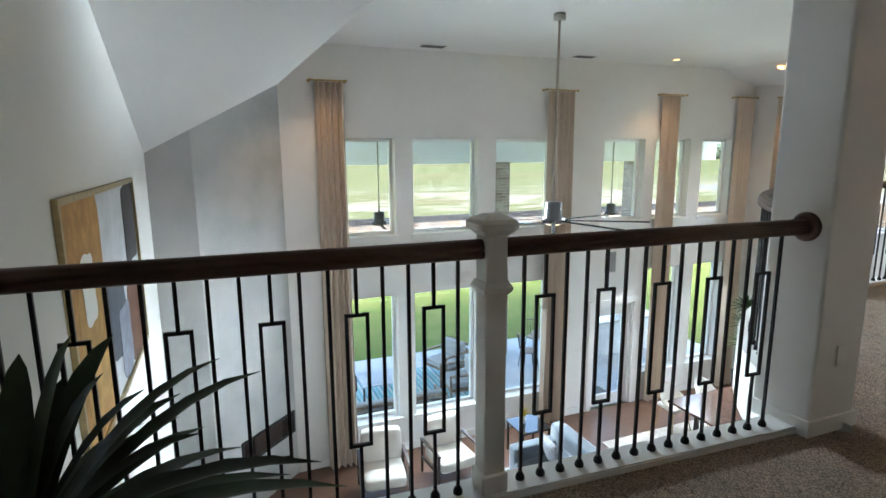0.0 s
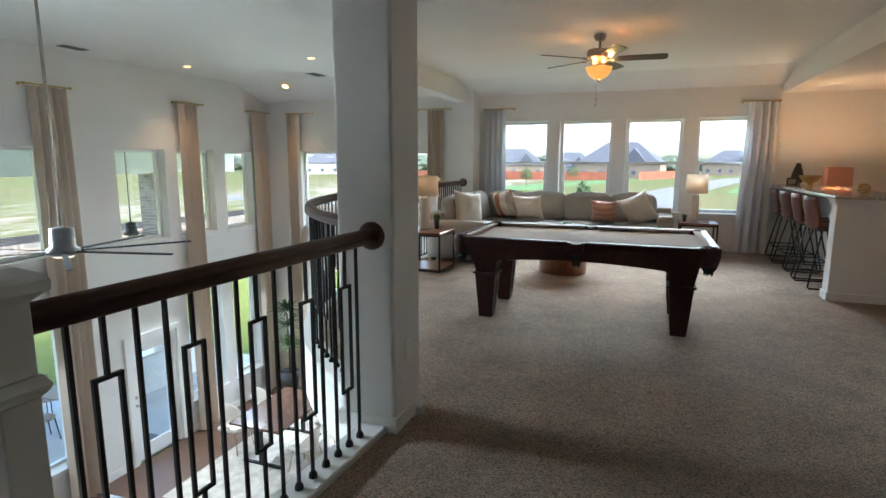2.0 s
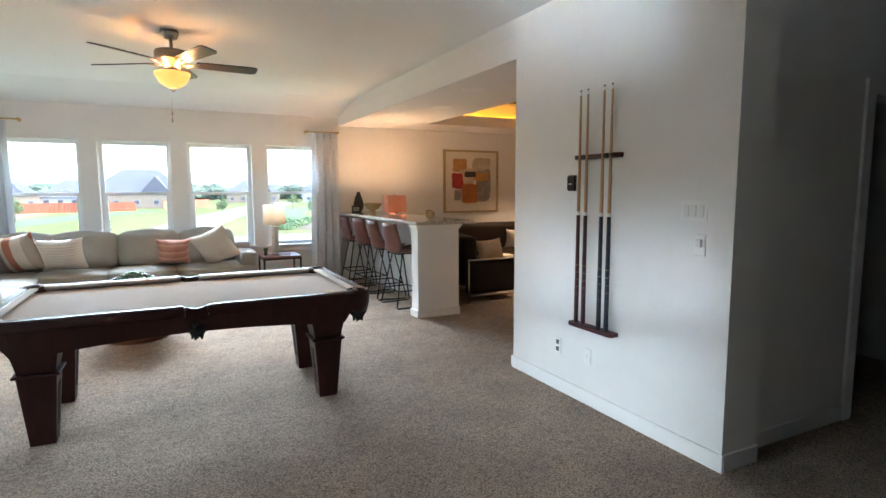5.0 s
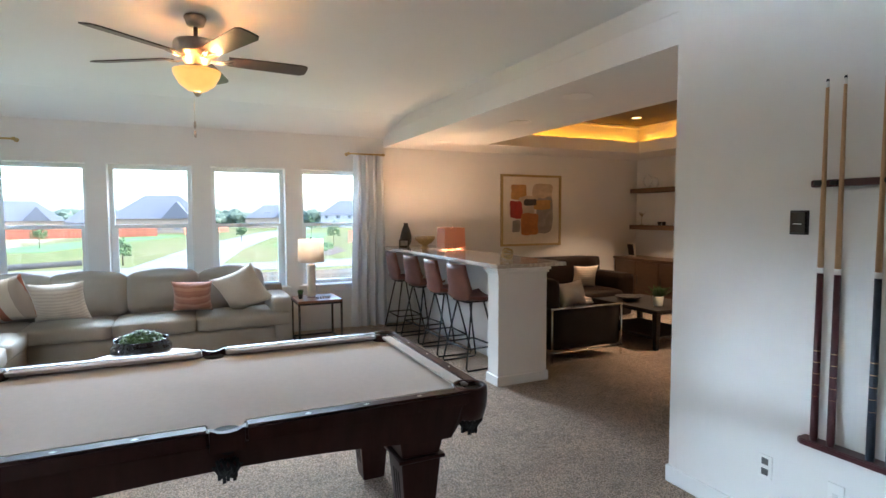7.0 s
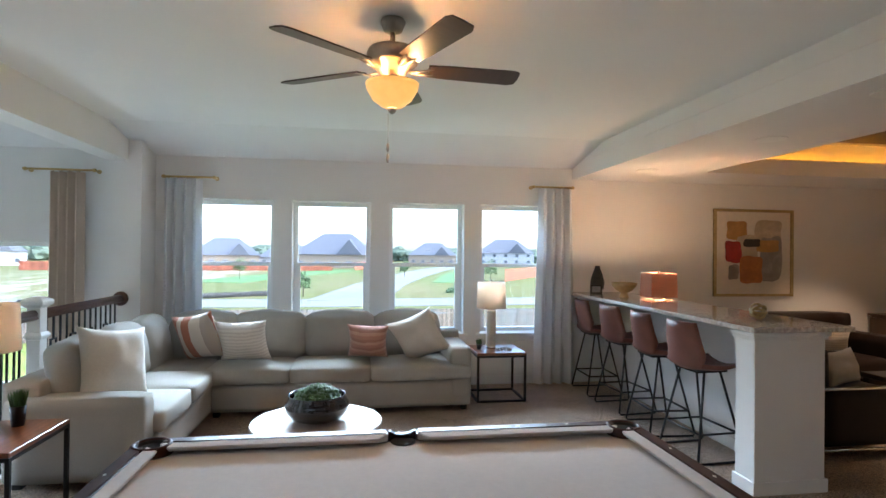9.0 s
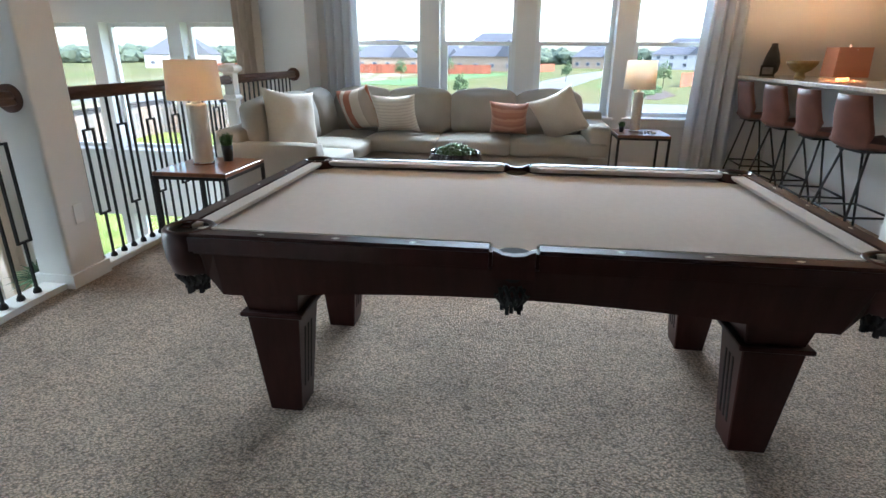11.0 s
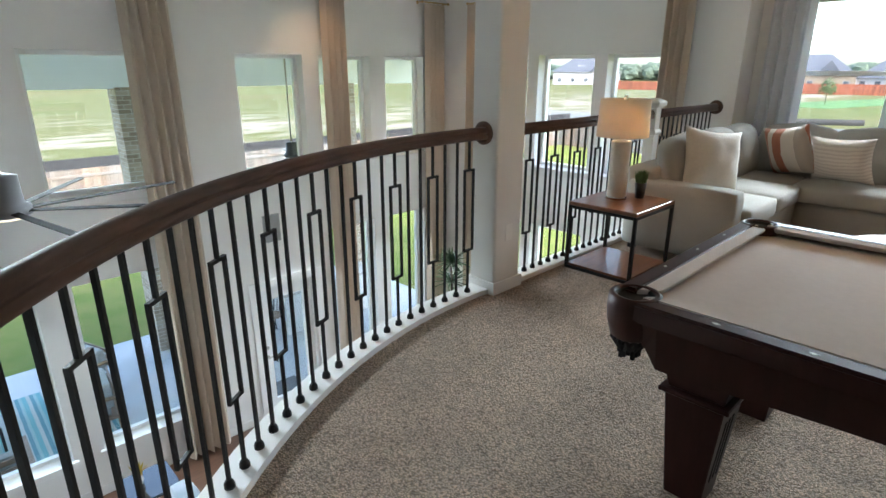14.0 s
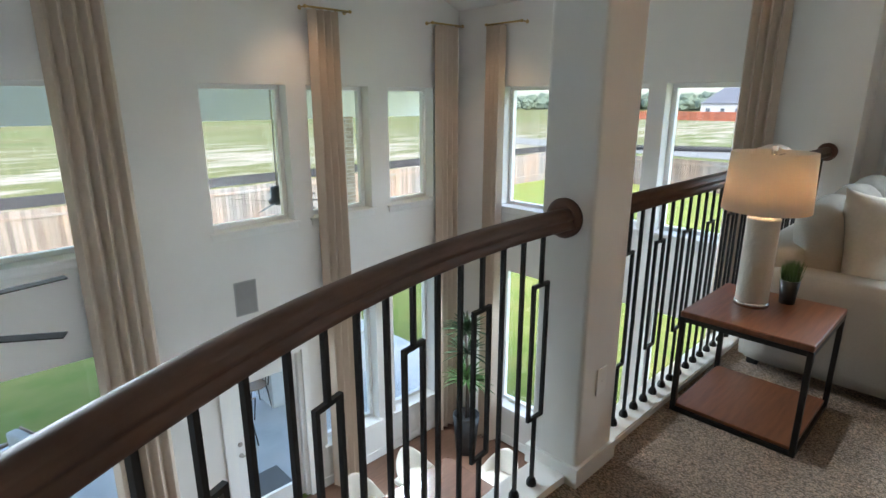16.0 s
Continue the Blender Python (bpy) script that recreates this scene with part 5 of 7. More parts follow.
def stool(m, group):
    root = thing("bar_stool", m, "cognac leather bucket bar stool on a black sled frame", "bar stool", group)
    # bucket: seat sweeping up into a low back, local y towards the back
    bm = bmesh.new()
    nu, nv = 12, 14
    prof = []
    for j in range(nv + 1):
        t = j / nv
        if t < 0.5:
            prof.append((-0.21 + 0.36 * t / 0.5, 0.72 - 0.025 * math.sin(math.pi * t / 0.5), 0.0))
        else:
            s = (t - 0.5) / 0.5
            prof.append((0.15 + 0.085 * math.sin(s * 1.2), 0.72 + 0.35 * s ** 1.15, 0.0))
    for off in (0.0, -0.028):
        g = []
        for j, (y, z, _) in enumerate(prof):
            t = j / nv
            row = []
            for i in range(nu + 1):
                u = 2 * i / nu - 1
                wv = 0.215 * (1 - 0.22 * max(0, (t - 0.6) / 0.4) ** 2) * (1 - 0.15 * max(0, (0.12 - t) / 0.12) ** 2)
                curl = 0.045 * u * u
                yy = y - (curl * 1.3 if t > 0.5 else 0) * min(1, max(0, (t - 0.45) * 5)) + (off if t > 0.6 else off * max(0, (t - 0.4) * 5)) * -1
                zz = z + curl * (1 - min(1, max(0, (t - 0.45) * 3))) + (off if t < 0.55 else off * max(0, 1 - (t - 0.55) * 6))
                row.append(bm.verts.new((u * wv, yy, zz)))
            g.append(row)
        for j in range(nv):
            for i in range(nu):
                q = (g[j][i], g[j][i + 1], g[j + 1][i + 1], g[j + 1][i])
                f = bm.faces.new(q)
                f.smooth = True
        if off == 0.0:
            g0 = g
    rim = [(0, i) for i in range(nu + 1)] + [(j, nu) for j in range(1, nv + 1)] + [(nv, i) for i in range(nu - 1, -1, -1)] + [(j, 0) for j in range(nv - 1, 0, -1)]
    for (a, b), (c, d) in zip(rim, rim[1:] + rim[:1]):
        bm.faces.new((g0[a][b], g0[c][d], g[c][d], g[a][b]))
    bmesh.ops.recalc_face_normals(bm, faces=bm.faces[:])
    part("seat", bm, M_cognac, root)
    r = 0.0095
    for s in (-1, 1):
        part("leg_loop", tube([(s * 0.14, -0.06, 0.69), (s * 0.24, -0.205, 0.03), (s * 0.245, -0.19, r), (s * 0.245, 0.19, r), (s * 0.24, 0.205, 0.03), (s * 0.14, 0.08, 0.69)], r, 8), M_steel, root)
    part("footrest", tube([(-0.21, -0.163, 0.22), (0.21, -0.163, 0.22)], r, 8), M_steel, root)
    part("stretcher", tube([(-0.21, 0.167, 0.22), (0.21, 0.167, 0.22)], r * 0.9, 8), M_steel, root)
    for s in (-1, 1):
        part("side_bar", tube([(s * 0.211, -0.163, 0.22), (s * 0.211, 0.167, 0.22)], r * 0.9, 8), M_steel, root)
    part("seat_plate", box(-0.14, -0.13, 0.675, 0.14, 0.14, 0.69), M_steel, root)
    return root


s0 = stool(pose(7.76, -1.37, 0, 0, 0, 4), "stools at the bar")
for x, a in ((8.38, -3), (9.04, 5), (9.72, -2)):
    copy_thing(s0, pose(x, -1.37, 0, 0, 0, a))

# --- things on the bar and the wall
table_lamp(9.14, -1.80, 1.12, 0.05, 0.06, 0.15, 0.19, "low lit lamp with a coral rectangular shade on the bar", 20, square=True, bulb=0.19)
M_gold = mat("antique_gold", (0.42, 0.33, 0.17), 0.4, metal=0.9, vary=0.2, scale=20)
solid("pedestal_bowl", lathe([(0.055, 0), (0.05, 0.012), (0.035, 0.045), (0.09, 0.075), (0.135, 0.13), (0.14, 0.16), (0.13, 0.158), (0.08, 0.09), (0.01, 0.075)], 30), M_gold, "antique gold footed bowl on the bar", "bowl", "", pose(9.42, -1.55, 1.12))
solid("vase", lathe([(0.04, 0), (0.075, 0.05), (0.085, 0.13), (0.06, 0.23), (0.032, 0.30), (0.03, 0.33), (0.022, 0.33)], 24), mat("dark_ribbed_ceramic", (0.035, 0.032, 0.03), 0.5, vary=0.3, scale=30, bump=0.1, bump_scale=60), "dark ribbed bottle vase on the bar", "vase", "", pose(10.07, -1.53, 1.12))
pf = thing("photo_frame", pose(9.86, -1.42, 1.12, 0, 0, 72), "small black easel frame on the bar", "frame")
part("frame", wall_bm("y", -0.008, 0.008, -0.07, 0.07, 0.0, 0.11, [(-0.05, 0.05, 0.02, 0.09)]), M_black, pf)
part("picture", box(-0.05, -0.004, 0.02, 0.05, 0.004, 0.09), mat("grey_print", (0.3, 0.29, 0.28), 0.5, vary=0.4, scale=25), pf)
kn = [tube([(0.055 * math.cos(a) * math.cos(b), 0.055 * math.sin(a), 0.06 + 0.055 * math.cos(a) * math.sin(b)) for a in [2 * math.pi * i / 20 for i in range(21)]], 0.009, 8) for b in (0.2, 1.2, 2.3)]
solid("knot_sculpture", merge(*kn), M_gold, "small bronze knot sculpture on the bar", "sculpture", "", pose(7.38, -1.575, 1.122))


def framed_art(m, w, h, frame_m, mount_m, paints, label, fw=0.035):
    root = thing("framed_art", m, label, "painting")
    part("frame", wall_bm("y", -0.035, -0.003, -w / 2, w / 2, -h / 2, h / 2, [(-w / 2 + fw, w / 2 - fw, -h / 2 + fw, h / 2 - fw)]), frame_m, root, "thin gold frame")
    part("mount", box(-w / 2 + fw, -0.014, -h / 2 + fw, w / 2 - fw, -0.004, h / 2 - fw), mount_m, root)
    for k, (x0, z0, x1, z1, mm) in enumerate(paints):
        rng3 = random.Random(k)
        n, q, f1, f2 = 44, rng3.uniform(5.0, 9.0), rng3.uniform(0, 6.283), rng3.uniform(0, 6.283)
        pts = []
        for i in range(n):
            a = 2 * math.pi * i / n
            c1, s1 = math.cos(a), math.sin(a)
            r = (abs(c1) ** q + abs(s1) ** q) ** (-1 / q) * (1 + 0.05 * math.sin(2 * a + f1) + 0.035 * math.sin(5 * a + f2) + rng3.uniform(-0.008, 0.008))
            px = (x0 + x1) / 2 + (x1 - x0) / 2 * r * 1.06 * c1
            pz = (z0 + z1) / 2 + (z1 - z0) / 2 * r * 1.06 * s1
            pts.append((max(-w / 2 + fw, min(w / 2 - fw, px)), max(-h / 2 + fw, min(h / 2 - fw, pz))))
        bm = prism(pts, 0, 0.0012)
        part("paint_patch", moved(bm, pose(0, -0.015 - 0.0012 * k, 0, 90, 0, 0)), mm, root)
    return root


M_paper = mat("cream_paper", (0.68, 0.63, 0.54), 0.8, vary=0.05, scale=20)
PC = lambda n, c: mat("paint_" + n, c, 0.7, vary=0.25, scale=14, second=tuple(x * 0.8 for x in c), second_scale=6)
och, red, sand2, gry, blk, orn = PC("ochre", (0.50, 0.27, 0.09)), PC("red", (0.36, 0.035, 0.03)), PC("sand", (0.52, 0.42, 0.30)), PC("grey", (0.30, 0.27, 0.24)), PC("charcoal", (0.05, 0.045, 0.045)), PC("orange", (0.47, 0.17, 0.05))
framed_art(pose(XW, -3.745, 1.63, 0, 0, -90), 1.15, 1.14, M_gold, M_paper, [
    (-0.38, 0.18, -0.10, 0.40, och), (0.02, 0.14, 0.40, 0.42, sand2), (-0.24, -0.10, 0.06, 0.22, sand2), (-0.40, -0.12, -0.18, 0.14, red), (0.10, -0.36, 0.40, 0.20, gry),
    (-0.20, -0.38, 0.12, -0.06, orn), (0.05, 0.02, 0.36, 0.16, och), (-0.14, 0.08, 0.08, 0.18, blk), (-0.36, -0.34, -0.22, -0.16, gry)], "abstract painting in ochre, red and grey with a gold frame")

# --- media room
M_hide = mat("black_hide", (0.007, 0.006, 0.006), 0.45, vary=0.2, scale=12, bump=0.02, bump_scale=200, spec=0.2)
arm = thing("lounge_chair", pose(7.95, -2.60, 0, 0, 0, 0), "black leather lounge chair with chrome rails", "armchair")
part("side_panel", soft(-0.52, -0.48, 0.12, -0.40, 0.44, 0.56, 8, 5), M_hide, arm)
part("side_panel", soft(0.44, -0.48, 0.12, 0.56, 0.44, 0.56, 8, 5), M_hide, arm)
part("seat", soft(-0.40, -0.48, 0.20, 0.44, 0.30, 0.50, 6, 6, 0.02), M_hide, arm)
part("backrest", soft(-0.40, 0.24, 0.20, 0.44, 0.46, 0.86, 6, 6, 0.02), M_hide, arm)
for z in (0.57, 0.10):
    part("rail", tube([(-0.53, -0.50, z), (-0.53, 0.46, z)], 0.011, 8), M_chrome, arm)
    part("rail", tube([(0.57, -0.50, z), (0.57, 0.46, z)], 0.011, 8), M_chrome, arm)
for sx, sy in ((-0.53, -0.49), (-0.53, 0.45), (0.57, -0.49), (0.57, 0.45)):
    part("leg", tube([(sx, sy, 0.0), (sx, sy, 0.57)], 0.011, 8), M_chrome, arm)
solid("throw_pillow", cushion(0.60, 0.30, 0.17, 3), M_cream, "cream lumbar pillow on the black chair", "pillow", "", pose(7.80, -2.74, 0.50, -15, 0, -66))
ms = thing("media_sofa", pose(9.45, -3.9, 0), "dark brown leather sofa in the media room", "sofa")
M_brown = mat("dark_brown_leather", (0.012, 0.007, 0.005), 0.5, vary=0.2, scale=8, spec=0.2)
part("base", soft(-0.35, -1.0, 0.0, 0.62, 1.0, 0.42, 7, 6), M_brown, ms)
part("backrest", soft(0.40, -1.0, 0.30, 0.66, 1.0, 0.88, 6, 6), M_brown, ms)
part("arm", soft(-0.35, -1.02, 0.1, 0.6, -0.78, 0.66, 6, 5), M_brown, ms)
part("arm", soft(-0.35, 0.78, 0.1, 0.6, 1.02, 0.66, 6, 5), M_brown, ms)
solid("throw_pillow", cushion(0.42, 0.36, 0.14, 5), M_p2, "pale ribbed pillow on the dark sofa", "pillow", "", pose(9.62, -4.35, 0.42, -14, 0, 78))
M_ebony = mat("black_wood", (0.009, 0.007, 0.007), 0.5, vary=0.25, scale=5, stretch=(1, 8, 1), spec=0.2)
mt = thing("media_table", pose(7.85, -3.92, 0), "black wooden coffee table with a lower shelf", "coffee table")
part("tabletop", box(-0.55, -0.42, 0.42, 0.55, 0.42, 0.47, 0.006), M_ebony, mt)
part("shelf", box(-0.50, -0.38, 0.12, 0.50, 0.38, 0.15, 0.004), M_ebony, mt)
for sx in (-0.5, 0.5):
    for sy in (-0.37, 0.37):
        part("leg", leg_bm(0.025, 0, 0.035, 0.42), M_ebony, mt).matrix_basis = pose(sx, sy, 0)
vp = thing("potted_plant", pose(7.55, -3.78, 0.47), "trailing green plant in a small white pot", "plant")
part("pot", lathe([(0.05, 0), (0.065, 0.12), (0.055, 0.12), (0.05, 0.10)], 20), M_white, vp)
part("foliage", blade_tuft(random.Random(3), 70, 0.05, 0.14, 0.20, 0.010), M_leaf, vp).matrix_basis = pose(0, 0, 0.10)
solid("tray_bowl", lathe([(0.06, 0), (0.16, 0.05), (0.17, 0.065), (0.14, 0.05), (0.01, 0.02)], 24), M_hide, "black woven tray bowl on the media table", "bowl", "", pose(8.0, -3.75, 0.47))
wb = thing("wicker_basket", pose(8.6, -3.5, 0), "brown basket holding folded magazines", "basket")
part("basket", lathe([(0.18, 0), (0.22, 0.40), (0.20, 0.40), (0.19, 0.36)], 20), M_brown, wb)
part("magazines", merge(box(-0.12, -0.1, 0.36, 0.12, 0.08, 0.42, 0.003), box(-0.1, -0.08, 0.42, 0.13, 0.1, 0.45, 0.003)), M_paper, wb)
sb = thing("sideboard", pose(9.15, -5.72, 0), "dark wooden media sideboard against the back wall", "sideboard")
M_walnut = mat("walnut_veneer", (0.05, 0.027, 0.014), 0.4, vary=0.3, scale=4, stretch=(1, 1, 8))
part("body", box(-1.0, -0.26, 0.08, 1.0, 0.24, 0.80, 0.004), M_walnut, sb)
part("top", box(-1.02, -0.27, 0.80, 1.02, 0.27, 0.83, 0.004), M_walnut, sb)
for k in range(4):
    d = part("door", box(-0.99 + 0.5 * k, 0.24, 0.11, -0.51 + 0.5 * k, 0.262, 0.78, 0.003), M_walnut, sb)
    part("handle", box(-0.55 + 0.5 * k, 0.262, 0.4, -0.54 + 0.5 * k, 0.275, 0.55), M_black, d)
for sx in (-0.95, 0.95):
    part("plinth", box(sx - 0.03, -0.2, 0, sx + 0.03, 0.2, 0.08), M_black, sb)
sf = thing("photo_frame", pose(10.0, -5.72, 0.83, -12, 0, 0), "small pale frame leaning on the sideboard", "frame")
part("frame", wall_bm("y", -0.008, 0.008, -0.09, 0.09, 0.0, 0.24, [(-0.07, 0.07, 0.02, 0.22)]), M_paper, sf)
part("picture", box(-0.07, -0.004, 0.02, 0.07, 0.004, 0.22), M_brown, sf)
for z in (1.30, 1.93):
    solid("floating_shelf", box(8.58, -6.0, z, 10.11, -5.75, z + 0.075, 0.004), mat("walnut_shelf", (0.13, 0.072, 0.035), 0.45, vary=0.3, scale=4, stretch=(8, 1, 1)), "thick walnut floating shelf on the wall", "shelf", "floating shelves")
for x, z, r, s in ((9.84, 2.005, 0.085, 1.25), (9.67, 2.005, 0.075, 0.95)):
    solid("ring_ornament", tube([(r * math.cos(a), 0, r * s + 0.02 + r * s * math.sin(a)) for a in [2 * math.pi * i / 24 for i in range(25)]], 0.02, 8), M_white, "white ceramic ring ornament on the shelf", "ornament", "ring ornaments", pose(x, -5.87, z))
for x, c in ((9.14, (0.10, 0.05, 0.03)), (8.98, (0.25, 0.22, 0.20))):
    solid("canister", lathe([(0.06, 0), (0.062, 0.01), (0.062, 0.20), (0.055, 0.215), (0.02, 0.22)], 20), mat("printed_tin", c, 0.35, vary=0.6, scale=16, second=(0.5, 0.45, 0.38), second_scale=14), "printed tin canister on the shelf", "canister", "tin canisters", pose(x, -5.87, 2.005))
solid("vase", lathe([(0.04, 0), (0.07, 0.10), (0.065, 0.20), (0.03, 0.29), (0.035, 0.32), (0.025, 0.32)], 22), mat("brown_bottle", (0.07, 0.04, 0.025), 0.4, vary=0.3), "tall brown bottle vase on the shelf", "vase", "", pose(8.96, -5.87, 1.375))
solid("round_board", moved(lathe([(0.11, 0), (0.11, 0.015)], 28), pose(9.13, -5.93, 1.485, 80, 0, 0)), mat("pale_board", (0.35, 0.22, 0.11), 0.5, vary=0.2), "round wooden board leaning on the shelf wall", "board")
for x in (9.54, 9.45):
    solid("small_pot", lathe([(0.025, 0), (0.035, 0.06), (0.03, 0.06), (0.03, 0.05)], 14), M_pot, "small black pot on the shelf", "pot", "small pots", pose(x, -5.87, 1.375))
solid("dried_stem", merge(tube([(0, 0, 0), (0, 0, 0.14)], 0.004, 5), moved(blade_tuft(random.Random(6), 40, 0.01, 0.09, 0.09, 0.004), pose(0, 0, 0.14)), lathe([(0.03, 0), (0.03, 0.01)], 12)), M_bead, "dried flower stem ornament on the shelf", "ornament", "", pose(9.94, -5.87, 1.375))
for x, y in ((6.35, -1.6), (7.6, -1.85), (9.3, -1.75)):
    sp = thing("ceiling_speaker", pose(x, y, bz), "round white flush ceiling speaker", "speaker", "ceiling speakers")
    part("grille", lathe([(0.115, -0.006), (0.12, -0.003), (0.12, 0.0)], 32), M_white, sp)


def cove_strip(p, q):
    return box(min(p[0], q[0]), min(p[1], q[1]), LEDGE + 0.004, max(p[0], q[0]), max(p[1], q[1]), LEDGE + 0.012)


M_led = mat("warm_led_strip", (1, 0.8, 0.4), 0.5, vary=0, emit=LED, emit_colour=(1.0, 0.36, 0.015))
a, b, c, d = TRAY
for p, q in (((a - 0.08, b), (a - 0.06, d)), ((c + 0.06, b), (c + 0.08, d)), ((a, b - 0.08), (c, b - 0.06)), ((a, d + 0.06), (c, d + 0.08))):
    solid("cove_light", cove_strip(p, q), M_led, "warm LED strip hidden in the tray ceiling cove", "light strip", "cove lights")
M_disc = mat("downlight_lens", (1, 0.9, 0.7), 0.4, vary=0, emit=EM * 8, emit_colour=(1.0, 0.48, 0.14))


def downlight(x, y, z, power, tilt=0.0):
    root = thing("downlight", pose(x, y, z, 0, tilt, 0), "round recessed ceiling downlight, lit warm", "downlight", "recessed downlights")
    part("trim_ring", shell([(0.075, -0.006), (0.055, -0.002)], 28), M_white, root)
    part("lens", lathe([(0.053, -0.004), (0.053, -0.002)], 24), M_disc, root, "glowing lens")
    lamp("downlight_beam", "SPOT", (x, y, z - 0.03), power, (1.0, 0.62, 0.34), 0.05, (x, y, z - 1), cone=84)


downlight(8.8, -4.6, LID, SPOTW * 6)
downlight(6.6, -4.6, LID, SPOTW * 8)
for x, y in ((7.49, 7.84), (7.55, 5.49), (1.35, 7.7)):
    downlight(x, y, HIGH, SPOTW)
downlight(9.50, 7.40, HIGH - 0.2 * (HIGH - WALLTOP) / (XW - CREASE) - 0.004, SPOTW, 24)

# ---- things of the great room, below ----
M_motor = mat("grey_motor", (0.16, 0.16, 0.165), 0.4, metal=0.5, vary=0.1)
M_bladegrey = mat("dark_blade", (0.014, 0.013, 0.012), 0.9, vary=0.15, spec=0.05)


def big_fan(x, y, z, top, r, label, k=8, phase=0.0, light=True):
    root = thing("ceiling_fan", pose(x, y, z), label, "ceiling fan", "large slim-bladed ceiling fans")
    part("canopy", lathe([(0.07, top - z), (0.07, top - z - 0.07), (0.02, top - z - 0.075)], 20), M_nickel if light else M_black, root)
    part("rod", lathe([(0.014, 0.2), (0.014, top - z - 0.07)], 10), M_bronze, root)
    part("motor", lathe([(0.03, 0.24), (0.10, 0.22), (0.105, 0.05), (0.14, 0.03), (0.14, -0.02), (0.10, -0.035)], 28), M_motor if light else M_black, root)
    bl = merge(box(0.13, -0.022, -0.003, r, 0.022, 0.003, 0.001))
    blm = mesh_of("blade", bl, M_bladegrey if light else M_black)
    for i in range(k):
        shared("blade", blm, root, pose(0, 0, 0.005, 0, 0, 360 / k * i + phase) @ pose(0, 0, 0, 10, 0, 0))
    if light:
        part("lens", lathe([(0.09, -0.034), (0.08, -0.05), (0.02, -0.055)], 24), mat("fan_lens", (1, 0.9, 0.75), 0.4, vary=0, emit=EM * 2, emit_colour=(1.0, 0.8, 0.55)), root, "small glowing lens")


big_fan(3.72, 5.76, 0.62, HIGH, 1.12, "long-rod ceiling fan with eight slim blades and a lit lens", 8, 12)
PTOP = 1.86
big_fan(2.75, 10.3, 0.08, PTOP, 0.85, "black patio ceiling fan on a long rod", 7, 5, False)
big_fan(8.22, 10.3, 0.02, PTOP, 0.85, "black patio ceiling fan on a long rod", 7, 20, False)

for x, y in ((3.05, 8.1), (5.75, 8.1), (8.9, 6.3)):
    v = thing("ceiling_vent", pose(x, y, HIGH), "white slatted ceiling air vent", "vent", "ceiling vents")
    part("frame", wall_bm("y", -0.10, 0.10, -0.2, 0.2, -0.008, -0.001), M_offw, v)
    # Dark bars on the solid plate: shade of the vent's gaps put in as colour.
    for i in range(6):
        part("slat", box(-0.18, -0.085 + 0.03 * i, -0.014, 0.18, -0.07 + 0.03 * i, -0.008), M_slot, v)
wall_plate("wall_speaker", pose(6.79, YW, -0.66, 0, 0, 180), 0.26, 0.40, "grey in-wall speaker grille above the door", [("grille", -0.115, -0.185, 0.115, 0.185, 0.010, mat("speaker_cloth", (0.28, 0.28, 0.28), 0.8))], mat("speaker_grey", (0.36, 0.36, 0.36), 0.7))
wall_plate("light_switch", pose(6.1, YW, -2.35, 0, 0, 180), 0.12, 0.115, "white light switch beside the patio door", [("rocker", -0.04, -0.033, -0.008, 0.033, 0.012, M_offw), ("rocker", 0.008, -0.033, 0.04, 0.033, 0.012, M_offw)])

# big painting on the stair wall
framed_art(pose(-0.82, 4.80, 0.43, 0, 0, 90), 2.6, 1.60, M_gold, mat("canvas_grey", (0.55, 0.56, 0.58), 0.7, vary=0.2, scale=3), [
    (-1.22, -0.74, -0.3, 0.74, och), (-1.1, -0.6, -0.5, 0.3, PC("amber", (0.5, 0.30, 0.10))), (0.65, 0.1, 1.24, 0.75, blk), (-0.3, -0.5, 0.35, 0.1, PC("slate", (0.10, 0.11, 0.14))),
    (0.45, -0.74, 1.22, -0.05, PC("umber", (0.16, 0.07, 0.04))), (-0.95, 0.0, -0.65, 0.4, M_white), (0.0, -0.72, 0.45, -0.2, PC("dusk", (0.25, 0.26, 0.32)))], "large abstract canvas in ochre, grey and black", 0.04)
fp = thing("linear_fireplace", pose(-0.316, 7.36, LOW + 0.45, 0, 0, 44.2), "long black linear electric fireplace in grey plaster", "fireplace")
part("frame", wall_bm("y", -0.02, 0.0, 0.42, 1.53, 0.30, 0.66, [(0.46, 1.49, 0.34, 0.62)]), M_black, fp)
part("glass", box(0.46, -0.012, 0.34, 1.49, -0.001, 0.62), M_smoke, fp)

M_linen = mat("white_boucle", (0.66, 0.62, 0.56), 0.9, vary=0.05, scale=40, bump=0.03, bump_scale=200)
M_frame = mat("dark_chair_wood", (0.05, 0.033, 0.025), 0.4, vary=0.25)


